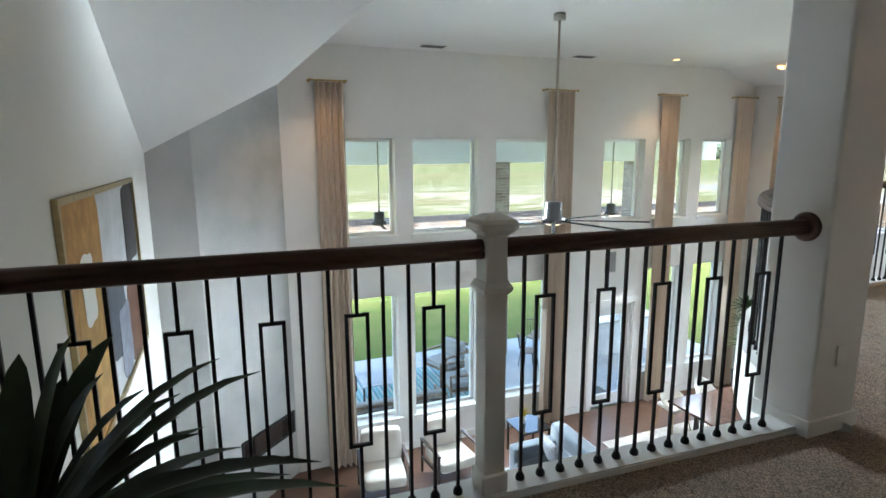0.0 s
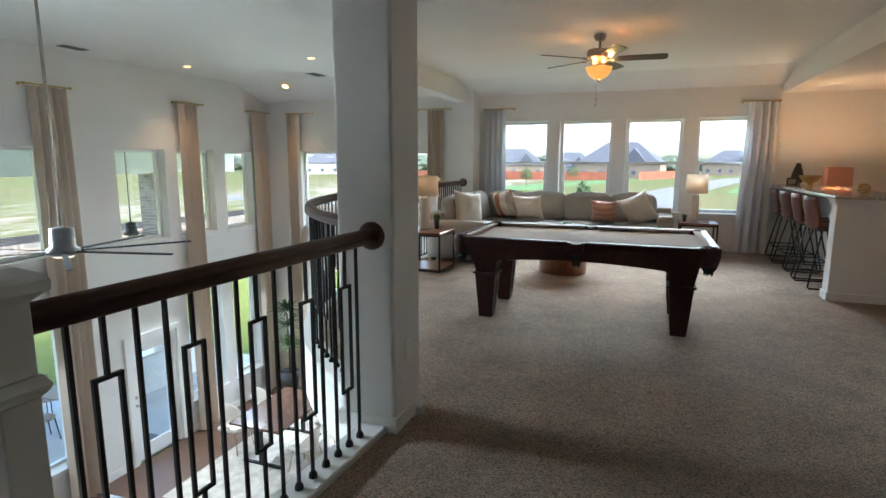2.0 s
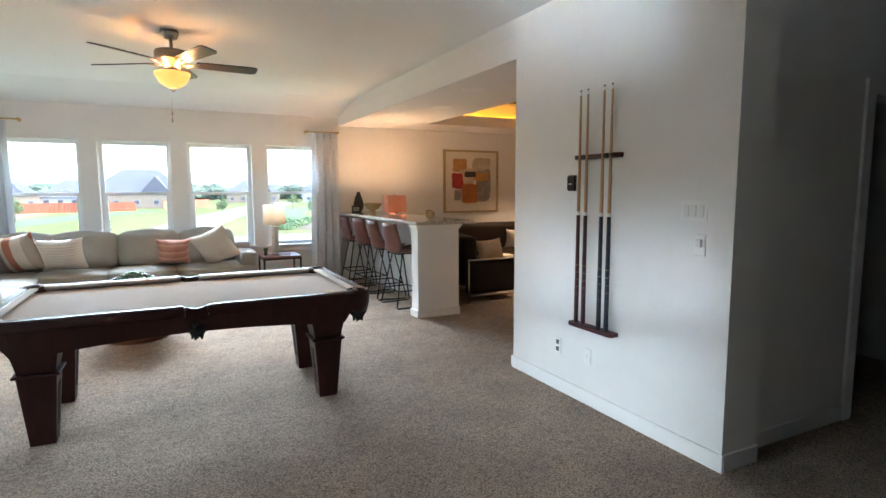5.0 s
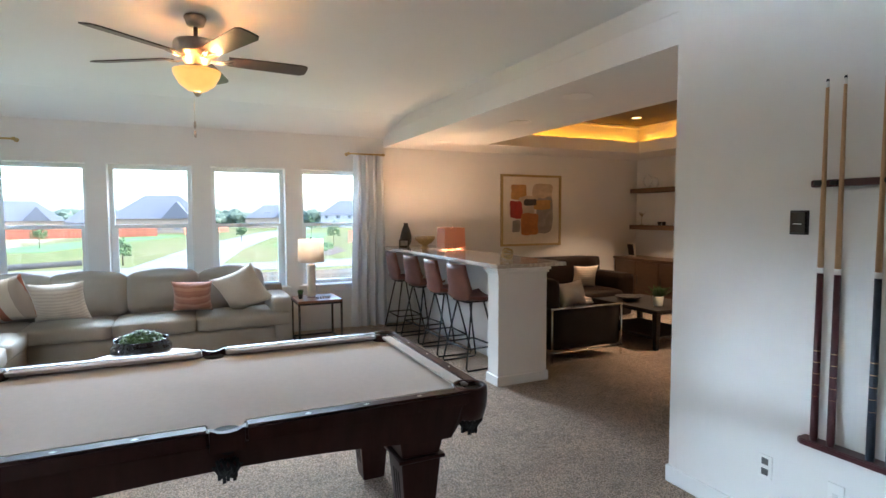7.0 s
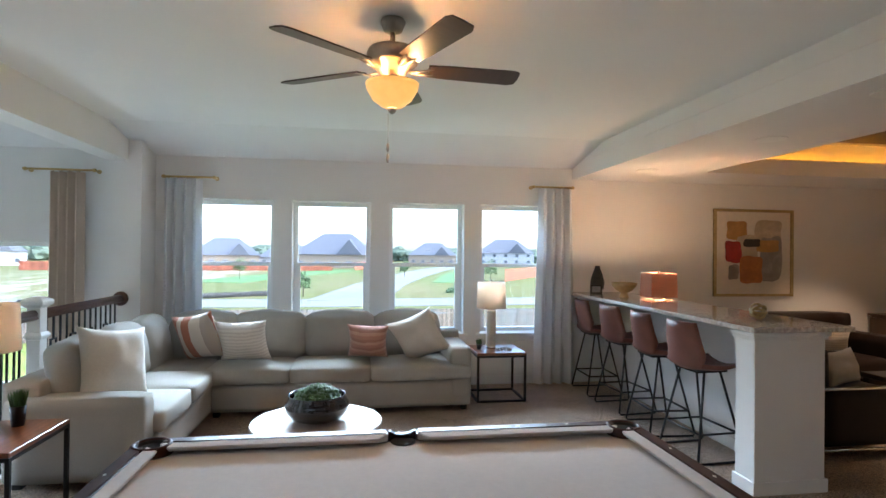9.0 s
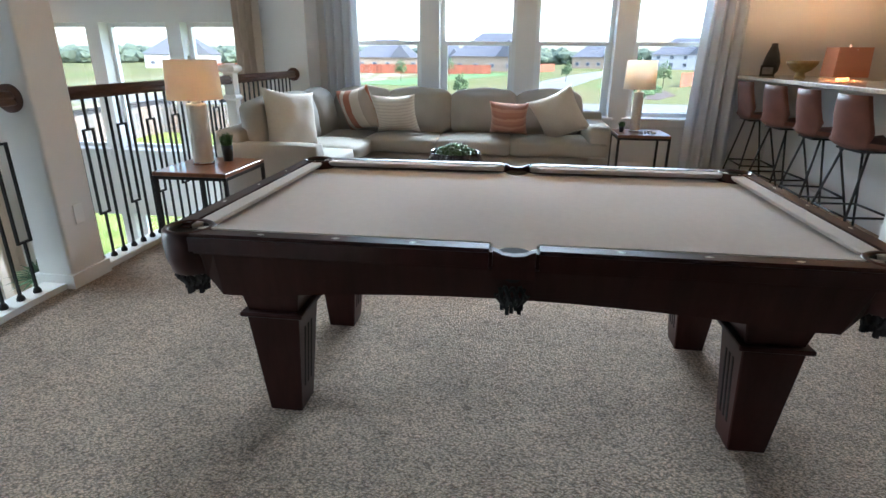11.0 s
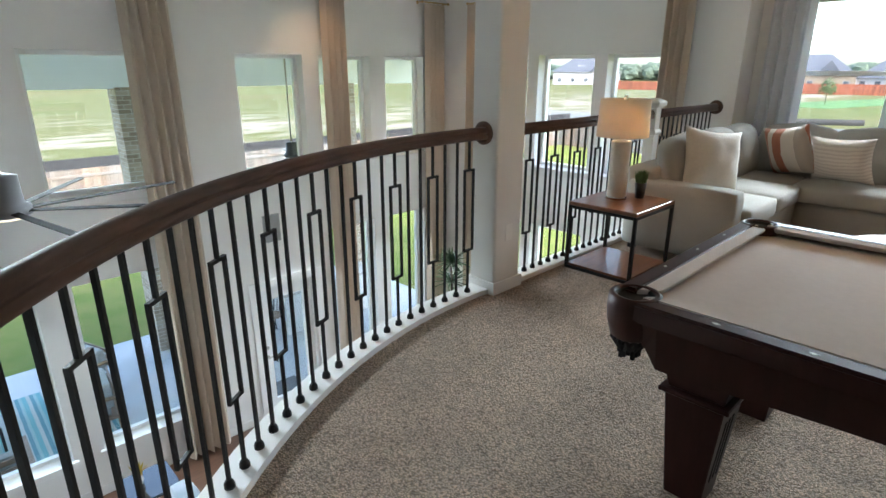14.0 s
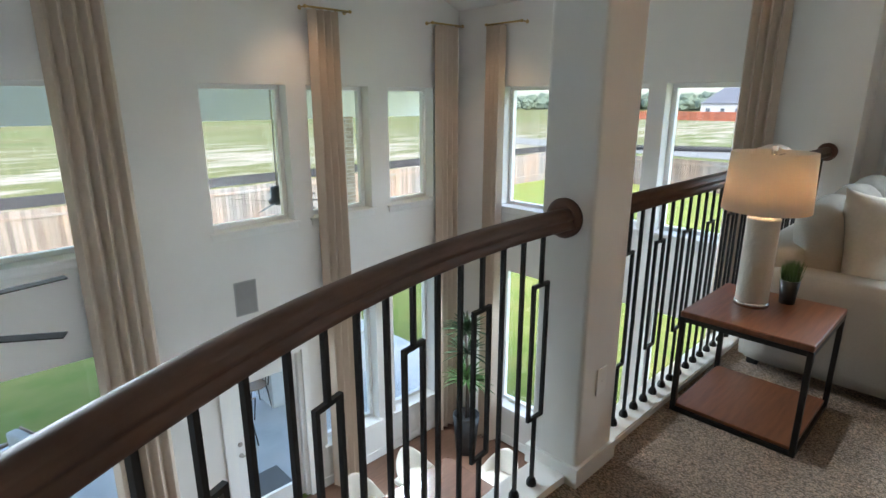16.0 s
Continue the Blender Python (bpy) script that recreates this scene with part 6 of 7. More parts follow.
def lounge(m):
    root = thing("lounge_chair", m, "white upholstered lounge chair with dark wooden arms", "armchair", "white lounge chairs")
    part("seat", soft(-0.30, -0.36, 0.26, 0.30, 0.28, 0.44, 5, 6, 0.02), M_linen, root)
    part("backrest", soft(-0.30, 0.14, 0.40, 0.30, 0.32, 0.92, 5, 6, 0.02), M_linen, root)
    for s in (-1, 1):
        part("arm", box(s * 0.35 - 0.025, -0.36, 0.56, s * 0.35 + 0.025, 0.30, 0.59, 0.008, 2), M_frame, root)
        part("leg", box(s * 0.35 - 0.018, -0.34, 0.0, s * 0.35 + 0.018, -0.30, 0.56, 0.004), M_frame, root)
        part("leg", box(s * 0.35 - 0.018, 0.26, 0.0, s * 0.35 + 0.018, 0.30, 0.56, 0.004), M_frame, root)
        part("side_rail", box(s * 0.35 - 0.014, -0.30, 0.25, s * 0.35 + 0.014, 0.26, 0.29), M_frame, root)
    return root


l0 = lounge(pose(1.95, 7.45, LOW, 0, 0, -8))
copy_thing(l0, pose(3.05, 7.5, LOW, 0, 0, 6))
M_rug1 = mat("blue_grey_rug", (0.22, 0.24, 0.27), 0.95, vary=0.35, scale=3, second=(0.42, 0.41, 0.40), second_scale=2.4, bump=0.03, bump_scale=120)
M_rug2 = mat("ivory_shag", (0.62, 0.57, 0.51), 0.95, vary=0.15, scale=14, second=(0.48, 0.43, 0.38), second_scale=6, bump=0.12, bump_scale=60)
solid("rug", box(1.3, 4.3, LOW + 0.002, 4.6, 7.3, LOW + 0.014, 0.004), M_rug1, "blue-grey patterned rug under the seating", "rug")
solid("rug", box(5.9, 5.2, LOW + 0.002, 9.0, 7.35, LOW + 0.024, 0.008), M_rug2, "ivory shag rug under the dining table", "rug")
M_blue = mat("slate_blue_velvet", (0.09, 0.115, 0.14), 0.8, vary=0.15, scale=6, sheen=0.4)
gs = thing("great_room_sofa", pose(4.3, 6.25, LOW, 0, 0, 0), "slate blue velvet sofa with loose pillows", "sofa")
part("base", soft(-0.45, -1.0, 0.06, 0.5, 0.75, 0.42, 7, 6), M_blue, gs)
part("backrest", soft(0.28, -1.0, 0.3, 0.52, 0.75, 0.84, 6, 6), M_blue, gs)
part("arm", soft(-0.45, 0.55, 0.1, 0.5, 0.77, 0.62, 6, 5), M_blue, gs)
part("arm", soft(-0.45, -1.02, 0.1, 0.5, -0.80, 0.62, 6, 5), M_blue, gs)
solid("throw_pillow", cushion(0.48, 0.46, 0.16, 2), mat("grey_check", (0.30, 0.31, 0.33), 0.9, vary=0.4, scale=18), "grey checked throw pillow on the blue sofa", "pillow", "", pose(4.35, 6.5, LOW + 0.44, -14, 0, 84))
solid("throw_pillow", cushion(0.5, 0.48, 0.16, 7), M_blue, "slate blue throw pillow on the blue sofa", "pillow", "", pose(4.40, 6.0, LOW + 0.44, -14, 0, 95))
cf = thing("side_table", pose(4.52, 7.55, LOW), "black side table with a glossy top", "side table")
part("tabletop", box(-0.28, -0.28, 0.52, 0.28, 0.28, 0.56, 0.006), M_smoke, cf)
for sx in (-0.25, 0.25):
    for sy in (-0.25, 0.25):
        part("leg", box(sx - 0.015, sy - 0.015, 0, sx + 0.015, sy + 0.015, 0.52), M_black, cf)
fv = thing("flower_vase", pose(4.45, 7.6, LOW + 0.56), "small glass vase with yellow flowers", "vase")
part("vase", lathe([(0.03, 0), (0.045, 0.06), (0.03, 0.13), (0.025, 0.13)], 14), M_white, fv)
part("flowers", blade_tuft(random.Random(2), 40, 0.03, 0.18, 0.10, 0.010), mat("yellow_petal", (0.55, 0.42, 0.06), 0.6, vary=0.3), fv).matrix_basis = pose(0, 0, 0.11)
gt = thing("coffee_table", pose(2.7, 5.9, LOW + 0.014), "low round glass coffee table with a plant", "coffee table")
part("tabletop", lathe([(0.42, 0.36), (0.43, 0.37), (0.42, 0.385)], 36), M_smoke, gt)
part("base", lathe([(0.25, 0), (0.25, 0.02), (0.06, 0.05), (0.06, 0.36)], 24), M_chrome, gt)
cp = thing("potted_plant", pose(2.8, 6.0, LOW + 0.40), "small leafy green plant on the coffee table", "plant")
part("pot", lathe([(0.06, 0), (0.08, 0.1), (0.07, 0.1)], 16), M_pot, cp)
part("foliage", blade_tuft(random.Random(12), 120, 0.06, 0.16, 0.14, 0.012), M_leaf, cp).matrix_basis = pose(0, 0, 0.09)

dt = thing("dining_table", pose(7.62, 6.5, LOW + 0.024, 0, 0, 0), "dark wooden dining table on a black steel base", "dining table")
part("tabletop", box(-0.62, -0.50, 0.71, 0.95, 0.50, 0.75, 0.005), mat("umber_table", (0.085, 0.045, 0.032), 0.22, vary=0.25, scale=3, stretch=(1, 8, 1), coat=0.4), dt)
for s in (-0.45, 0.75):
    part("trestle", merge(box(s - 0.03, -0.38, 0, s + 0.03, 0.38, 0.03), box(s - 0.03, -0.03, 0.03, s + 0.03, 0.03, 0.71), box(s - 0.03, -0.38, 0.68, s + 0.03, 0.38, 0.709)), M_steel, dt)


def tub_chair(m):
    root = thing("dining_chair", m, "white moulded tub dining chair on thin metal legs", "chair", "white chairs round the dining table")
    bm = bmesh.new()
    n, k = 22, 8
    g = []
    for j in range(k + 1):
        t = j / k
        row = []
        for i in range(n + 1):
            a = math.pi * (-0.12 + 1.24 * i / n)
            back = max(0.0, math.sin(a))
            r = 0.20 + 0.05 * t
            row.append(bm.verts.new((r * math.cos(a) * 1.05, r * math.sin(a), 0.44 + t * (0.10 + 0.26 * back ** 1.5))))
        g.append(row)
    for j in range(k):
        for i in range(n):
            f = bm.faces.new((g[j][i], g[j][i + 1], g[j + 1][i + 1], g[j + 1][i]))
            f.smooth = True
    bmesh.ops.solidify(bm, geom=bm.faces[:], thickness=0.02)
    part("tub_back", bm, M_linen, root)
    part("seat", soft(-0.22, -0.22, 0.40, 0.22, 0.20, 0.47, 4, 6), M_linen, root)
    for sx in (-1, 1):
        for sy in (-1, 1):
            part("leg", tube([(sx * 0.15, sy * 0.14, 0.41), (sx * 0.22, sy * 0.21, 0.0)], 0.009, 7), M_gold, root)
    return root


c0 = tub_chair(pose(7.45, 7.28, LOW + 0.024, 0, 0, 0))
for x, y, a in ((8.25, 7.25, 4), (7.35, 5.72, 180), (8.2, 5.75, 176), (8.95, 6.5, -90)):
    copy_thing(c0, pose(x, y, LOW + 0.024, 0, 0, a))

# tall two-tier plant in a black pot
dp = thing("dracaena_plant", pose(9.62, 7.68, LOW), "tall dark green dracaena in a black pot", "plant")
part("pot", lathe([(0.15, 0), (0.20, 0.62), (0.18, 0.62), (0.17, 0.56)], 24), M_pot, dp)
part("trunk", merge(tube([(0, 0, 0.5), (0.02, 0, 1.2), (0.0, 0.02, 1.9)], 0.022, 8), tube([(0.04, 0, 0.5), (0.06, 0.02, 1.15)], 0.02, 8)), M_frame, dp)


def crown(k, length, droop, w, rng4, up=0.5):
    bms = []
    for i in range(k):
        a = rng4.random() * 6.283
        e = rng4.uniform(-0.1, 1.2) * up + 0.15
        l = length * rng4.uniform(0.7, 1.1)
        bm = bmesh.new()
        prev = None
        n = 6
        for j in range(n + 1):
            t = j / n
            rr = l * t * math.cos(e)
            z = l * t * math.sin(e) - droop * t * t * l
            ww = w * math.sin(math.pi * (0.12 + 0.88 * t)) ** 0.7 if j < n else 0.0005
            c = Vector((rr * math.cos(a), rr * math.sin(a), z))
            s = Vector((-math.sin(a), math.cos(a), 0)) * ww
            mid = bm.verts.new(c - Vector((0, 0, ww * 0.35)))
            cur = (bm.verts.new(c - s), mid, bm.verts.new(c + s))
            if prev:
                for q in ((prev[0], prev[1], cur[1], cur[0]), (prev[1], prev[2], cur[2], cur[1])):
                    f = bm.faces.new(q)
                    f.smooth = True
            prev = cur
        bms.append(bm)
    return merge(*bms)


r4 = random.Random(31)
for z, k in ((1.95, 46), (1.6, 26), (1.18, 40)):
    part("foliage", crown(int(k * 1.5), 0.46, 0.35, 0.019, r4, 1.0), M_leaf2 if z != 1.18 else M_leaf, dp).matrix_basis = pose(0.01, 0.01, z)

# big-leaved plant standing by the stair rail
bp = thing("potted_plant", pose(-0.36, 1.22, 0), "tall plant with long dark green strap leaves", "plant")
part("pot", lathe([(0.13, 0), (0.17, 0.34), (0.155, 0.34), (0.15, 0.30)], 28), M_pot, bp)
part("stem", tube([(0, 0, 0.28), (0.01, 0, 0.55), (0.0, 0.02, 0.74)], 0.02, 8), M_frame, bp)
part("foliage", crown(34, 0.66, 0.40, 0.030, random.Random(12), 1.05), M_leaf2, bp).matrix_basis = pose(0, 0, 0.72)

# ---- outdoors ----
GZ0 = LOW - 0.15


def ground_material():
    m = mat("grass_and_soil", (0.075, 0.115, 0.03), 0.95, vary=0.3, scale=0.8, spec=0.1)
    nt = m.node_tree
    b = nt.nodes["Principled BSDF"]
    tc = [n for n in nt.nodes if n.type == "TEX_COORD"][0]
    sep = nt.nodes.new("ShaderNodeSeparateXYZ")
    nt.links.new(tc.outputs["Object"], sep.inputs[0])

    def ramp(src, a, c):
        r = nt.nodes.new("ShaderNodeMapRange")
        r.inputs[1].default_value, r.inputs[2].default_value = a, c
        nt.links.new(src, r.inputs[0])
        return r.outputs[0]

    def noise_at(s, stretch=(1, 1, 1)):
        mp = nt.nodes.new("ShaderNodeMapping")
        mp.inputs["Scale"].default_value = stretch
        nt.links.new(tc.outputs["Object"], mp.inputs[0])
        n = nt.nodes.new("ShaderNodeTexNoise")
        n.inputs["Scale"].default_value, n.inputs["Detail"].default_value, n.inputs["Roughness"].default_value = s, 7, 0.65
        nt.links.new(mp.outputs[0], n.inputs["Vector"])
        return n.outputs["Fac"]

    def mix(f, a, c):
        x = nt.nodes.new("ShaderNodeMix")
        x.data_type = "RGBA"
        nt.links.new(f, x.inputs["Factor"])
        for k, v in (("A", a), ("B", c)):
            if isinstance(v, tuple):
                x.inputs[k].default_value = (*v, 1)
            else:
                nt.links.new(v, x.inputs[k])
        return x.outputs["Result"]

    def math_node(op, a, c):
        x = nt.nodes.new("ShaderNodeMath")
        x.operation = op
        for i, v in enumerate((a, c)):
            if isinstance(v, float):
                x.inputs[i].default_value = v
            else:
                nt.links.new(v, x.inputs[i])
        return x.outputs[0]

    lawn = mix(ramp(noise_at(1.4), 0.35, 0.65), (0.105, 0.145, 0.032), (0.16, 0.165, 0.05))
    field = mix(ramp(noise_at(0.05, (0.3, 1, 1)), 0.4, 0.62), (0.074, 0.086, 0.026), (0.105, 0.094, 0.043))
    far = math_node("MAXIMUM", ramp(sep.outputs["Y"], 25.0, 27.0), ramp(sep.outputs["X"], 36.0, 40.0))
    col = mix(far, lawn, field)
    band = math_node("MULTIPLY", math_node("MULTIPLY", ramp(sep.outputs["Y"], 27.0, 30.0), ramp(sep.outputs["Y"], 88.0, 52.0)), ramp(noise_at(0.35, (0.35, 1, 1)), 0.46, 0.60))
    col = mix(band, col, (0.22, 0.195, 0.16))
    nt.links.new(col, b.inputs["Base Color"])
    return m


gr = box(-500, -500, GZ0 - 0.5, 900, 900, GZ0)
setting("ground", gr, ground_material(), "green lawn running into a dry grassy field", "ground")
M_patio = mat("blue_grey_concrete", (0.40, 0.42, 0.445), 0.7, vary=0.2, scale=2, second=(0.47, 0.465, 0.47), second_scale=1.2, bump=0.01)
setting("patio", box(-1.3, YW + WT, GZ0, 11.6, 12.9, GZ0 + 0.10, 0.01), M_patio, "blue-grey stamped concrete patio slab", "patio")
M_soffit = mat("patio_soffit", (0.78, 0.79, 0.79), 0.8, vary=0.03)
setting("ceiling_patio", box(-1.5, YW + WT, PTOP, 13.2, 12.7, PTOP + 0.2), M_soffit, "pale grey covered-patio ceiling", "ceiling")
setting("trim_patio_beam", box(-1.5, 12.0, 1.16, 13.2, 12.4, PTOP), M_soffit, "pale grey beam along the patio edge", "beam")


def brick_material():
    m = mat("tan_brick", (0.34, 0.27, 0.21), 0.85, vary=0.2, scale=8, bump=0.03)
    nt = m.node_tree
    br = nt.nodes.new("ShaderNodeTexBrick")
    br.inputs["Color1"].default_value, br.inputs["Color2"].default_value, br.inputs["Mortar"].default_value = (0.38, 0.31, 0.25, 1), (0.22, 0.165, 0.125, 1), (0.45, 0.42, 0.38, 1)
    br.inputs["Scale"].default_value = 1.0
    br.inputs["Brick Width"].default_value, br.inputs["Row Height"].default_value, br.inputs["Mortar Size"].default_value = 0.21, 0.075, 0.006
    tc = [n for n in nt.nodes if n.type == "TEX_COORD"][0]
    sep, cmb, ad = nt.nodes.new("ShaderNodeSeparateXYZ"), nt.nodes.new("ShaderNodeCombineXYZ"), nt.nodes.new("ShaderNodeMath")
    nt.links.new(tc.outputs["Object"], sep.inputs[0])
    nt.links.new(sep.outputs["X"], ad.inputs[0])
    nt.links.new(sep.outputs["Y"], ad.inputs[1])
    nt.links.new(ad.outputs[0], cmb.inputs[0])
    nt.links.new(sep.outputs["Z"], cmb.inputs[1])
    nt.links.new(cmb.outputs[0], br.inputs["Vector"])
    nt.links.new(br.outputs["Color"], nt.nodes["Principled BSDF"].inputs["Base Color"])
    return m


M_brick = brick_material()
for x in (6.25, 10.55, 0.6):
    setting("wall_patio_column", box(x - 0.24, 11.96, GZ0 + 0.1, x + 0.24, 12.44, 1.18), M_brick, "tan brick column of the covered patio", "column")

M_teak = mat("teak_slat", (0.22, 0.15, 0.10), 0.6, vary=0.25, scale=6)
M_cush = mat("grey_outdoor_cushion", (0.30, 0.30, 0.29), 0.9, vary=0.1, scale=20)
PZ = GZ0 + 0.10


def patio_seat(m, w, group):
    root = thing("patio_chair" if w < 1 else "patio_sofa", m, "teak patio %s with grey cushions" % ("armchair" if w < 1 else "sofa"), "chair" if w < 1 else "sofa", group)
    part("seat_frame", box(-w / 2, -0.38, 0.24, w / 2, 0.36, 0.28, 0.006), M_teak, root)
    part("seat_cushion", soft(-w / 2 + 0.06, -0.36, 0.28, w / 2 - 0.06, 0.26, 0.42, 5, 6), M_cush, root)
    part("back_cushion", soft(-w / 2 + 0.06, 0.16, 0.40, w / 2 - 0.06, 0.32, 0.78, 5, 6), M_cush, root)
    for s in (-1, 1):
        part("arm", box(s * (w / 2 - 0.03) - 0.03, -0.38, 0.56, s * (w / 2 - 0.03) + 0.03, 0.38, 0.60, 0.006), M_teak, root)
        for y in (-0.36, 0.34):
            part("leg", box(s * (w / 2 - 0.03) - 0.025, y - 0.02, 0, s * (w / 2 - 0.03) + 0.025, y + 0.02, 0.56), M_teak, root)
    for i in range(3):
        part("slat", box(-w / 2 + 0.06, 0.34, 0.46 + 0.12 * i, w / 2 - 0.06, 0.36, 0.53 + 0.12 * i), M_teak, root)
    return root


p0 = patio_seat(pose(4.55, 11.3, PZ, 0, 0, -70), 0.78, "patio armchairs")
copy_thing(p0, pose(4.45, 10.2, PZ, 0, 0, -95))
patio_seat(pose(2.7, 9.25, PZ, 0, 0, 180), 1.9, "patio sofas")
pt = thing("patio_table", pose(2.9, 10.8, PZ), "low slatted patio table on a black frame", "table")
for i in range(9):
    part("slat", box(-0.55, -0.40 + 0.09 * i, 0.40, 0.55, -0.325 + 0.09 * i, 0.425), M_patio, pt)
for sx in (-0.53, 0.53):
    for sy in (-0.38, 0.38):
        part("leg", box(sx - 0.018, sy - 0.018, 0, sx + 0.018, sy + 0.018, 0.40), M_black, pt)
M_aqua = banded("aqua_stripe", [(0.0, (0.10, 0.30, 0.32)), (0.3, (0.35, 0.38, 0.36)), (0.55, (0.06, 0.20, 0.24)), (0.8, (0.22, 0.36, 0.36))], 5.0, axis="X")
solid("outdoor_rug", box(1.6, 9.8, PZ + 0.002, 4.9, 11.9, PZ + 0.012), M_aqua, "aqua striped outdoor rug on the patio", "rug")
solid("door_mat", box(6.5, YW + 0.35, PZ + 0.002, 7.4, YW + 0.95, PZ + 0.014, 0.003), M_slot, "dark door mat outside the patio door", "mat")
ok = thing("outdoor_kitchen", pose(9.2, 11.2, PZ), "white block outdoor kitchen counter with a stone top", "counter")
part("body", box(-1.1, -0.35, 0, 1.1, 0.35, 0.86, 0.01), mat("white_block", (0.6, 0.59, 0.57), 0.8, vary=0.08, scale=5, bump=0.03), ok)
part("top", box(-1.15, -0.4, 0.86, 1.15, 0.4, 0.91, 0.008), M_granite, ok)
pd = thing("patio_dining_table", pose(7.2, 11.0, PZ), "round wooden patio dining table", "table")
part("tabletop", lathe([(0.5, 0.71), (0.51, 0.72), (0.5, 0.74)], 30), M_teak, pd)
part("pedestal", lathe([(0.25, 0), (0.25, 0.03), (0.05, 0.06), (0.05, 0.71)], 16), M_steel, pd)


def wire_chair(m):
    root = thing("patio_dining_chair", m, "slim metal patio dining chair with slatted back", "chair", "chairs at the patio dining table")
    part("seat", lathe([(0.20, 0.43), (0.21, 0.44), (0.2, 0.455)], 20), M_teak, root)
    for sx in (-1, 1):
        part("back_post", tube([(sx * 0.18, 0.16, 0.44), (sx * 0.2, 0.22, 0.84)], 0.011, 6), M_steel, root)
        for sy in (-1, 1):
            part("leg", tube([(sx * 0.15, sy * 0.14, 0.43), (sx * 0.19, sy * 0.19, 0)], 0.011, 6), M_steel, root)
    part("back_rail", tube([(-0.2, 0.22, 0.84), (0, 0.25, 0.85), (0.2, 0.22, 0.84)], 0.012, 6), M_teak, root)
    for i in (-1, 0, 1):
        part("back_slat", tube([(i * 0.08, 0.17, 0.45), (i * 0.09, 0.23, 0.84)], 0.007, 5), M_steel, root)
    return root


w0 = wire_chair(pose(6.5, 10.9, PZ, 0, 0, 80))
for x, y, a in ((7.25, 10.25, 178), (7.9, 11.1, -85), (7.15, 11.7, 5)):
    copy_thing(w0, pose(x, y, PZ, 0, 0, a))


def board_fence(name, p, q, h, material, label, w=0.14, post=2.4):
    p, q = Vector((*p, GZ0)), Vector((*q, GZ0))
    d = (q - p).normalized()
    L = (q - p).length
    n = d.cross(Vector((0, 0, 1)))
    root = thing(name, Matrix(), label, "fence")
    rngf = random.Random(5)
    verts, faces = [], []
    k = int(L / w)
    for i in range(k):
        a, b = p + d * (i * w + 0.004), p + d * ((i + 1) * w - 0.004)
        hh = h + rngf.uniform(-0.015, 0.015)
        o = n * rngf.uniform(-0.006, 0.006)
        s = len(verts)
        for base_p in (a + o, b + o, b + o + n * 0.02, a + o + n * 0.02):
            verts += [base_p, base_p + Vector((0, 0, hh))]
        faces += [(s, s + 2, s + 3, s + 1), (s + 2, s + 4, s + 5, s + 3), (s + 4, s + 6, s + 7, s + 5), (s + 6, s, s + 1, s + 7), (s + 1, s + 3, s + 5, s + 7)]
    me = bpy.data.meshes.new("boards")
    me.from_pydata(verts, [], faces)
    me.materials.append(material)
    ob = new("boards", me)
    ob.parent = root
    tagged(ob, kind="stuff")
    ang = math.degrees(math.atan2(d.y, d.x))
    for z in (0.35, h - 0.3):
        part("fence_rail", box(0, -0.06, z, L, -0.02, z + 0.09), material, root).matrix_basis = pose(p.x, p.y, p.z, 0, 0, ang)
    return root


def fence_material(name, c1, c2):
    m = mat(name, c1, 0.85, vary=0.35, scale=3, stretch=(1, 1, 0.25), second=c2, second_scale=0.8)
    nt = m.node_tree
    g = nt.nodes.new("ShaderNodeNewGeometry")
    mx = nt.nodes.new("ShaderNodeMix")
    mx.data_type, mx.blend_type = "RGBA", "MULTIPLY"
    mr = nt.nodes.new("ShaderNodeMapRange")
    mr.inputs[3].default_value, mr.inputs[4].default_value = 0.7, 1.25
    nt.links.new(g.outputs["Random Per Island"], mr.inputs[0])
    b = nt.nodes["Principled BSDF"]
    src = b.inputs["Base Color"].links[0].from_socket
    mx.inputs["Factor"].default_value = 1
    nt.links.new(src, mx.inputs["A"])
    nt.links.new(mr.outputs[0], mx.inputs["B"])
    nt.links.new(mx.outputs["Result"], b.inputs["Base Color"])
    return m


M_cedar = fence_material("weathered_cedar", (0.17, 0.125, 0.10), (0.14, 0.14, 0.145))
M_redf = fence_material("red_stained_cedar", (0.22, 0.065, 0.035), (0.17, 0.05, 0.028))
board_fence("wood_fence", (-14, 24.8), (38, 24.8), 1.83, M_cedar, "weathered cedar board fence behind the lawn")
board_fence("wood_fence", (38, 24.8), (38, -40), 1.83, M_cedar, "weathered cedar board fence beside the street")
M_silt = mat("black_silt_cloth", (0.018, 0.018, 0.022), 0.8, vary=0.2, scale=1)
solid("silt_fence", merge(box(-60, 37.0, GZ0, 58, 37.03, GZ0 + 0.6)), M_silt, "low black silt fence across the field", "fence")
solid("silt_fence", sweep([(60, 33, GZ0 + 0.3), (66, 22, GZ0 + 0.3), (72, 12, GZ0 + 0.3)], square_section(0.04, 0.6)), M_silt, "low black silt fence along the street", "fence")
# streets
M_conc = mat("pale_concrete_road", (0.115, 0.113, 0.108), 0.85, vary=0.1, scale=0.3, second=(0.10, 0.098, 0.095), second_scale=0.1)


def road(name, pts, w, label, z=0.02, material=None, cat="road"):
    return setting(name, sweep([(x, y, GZ0 + z) for x, y in pts], square_section(w, 0.04), smooth=False), material or M_conc, label, cat)


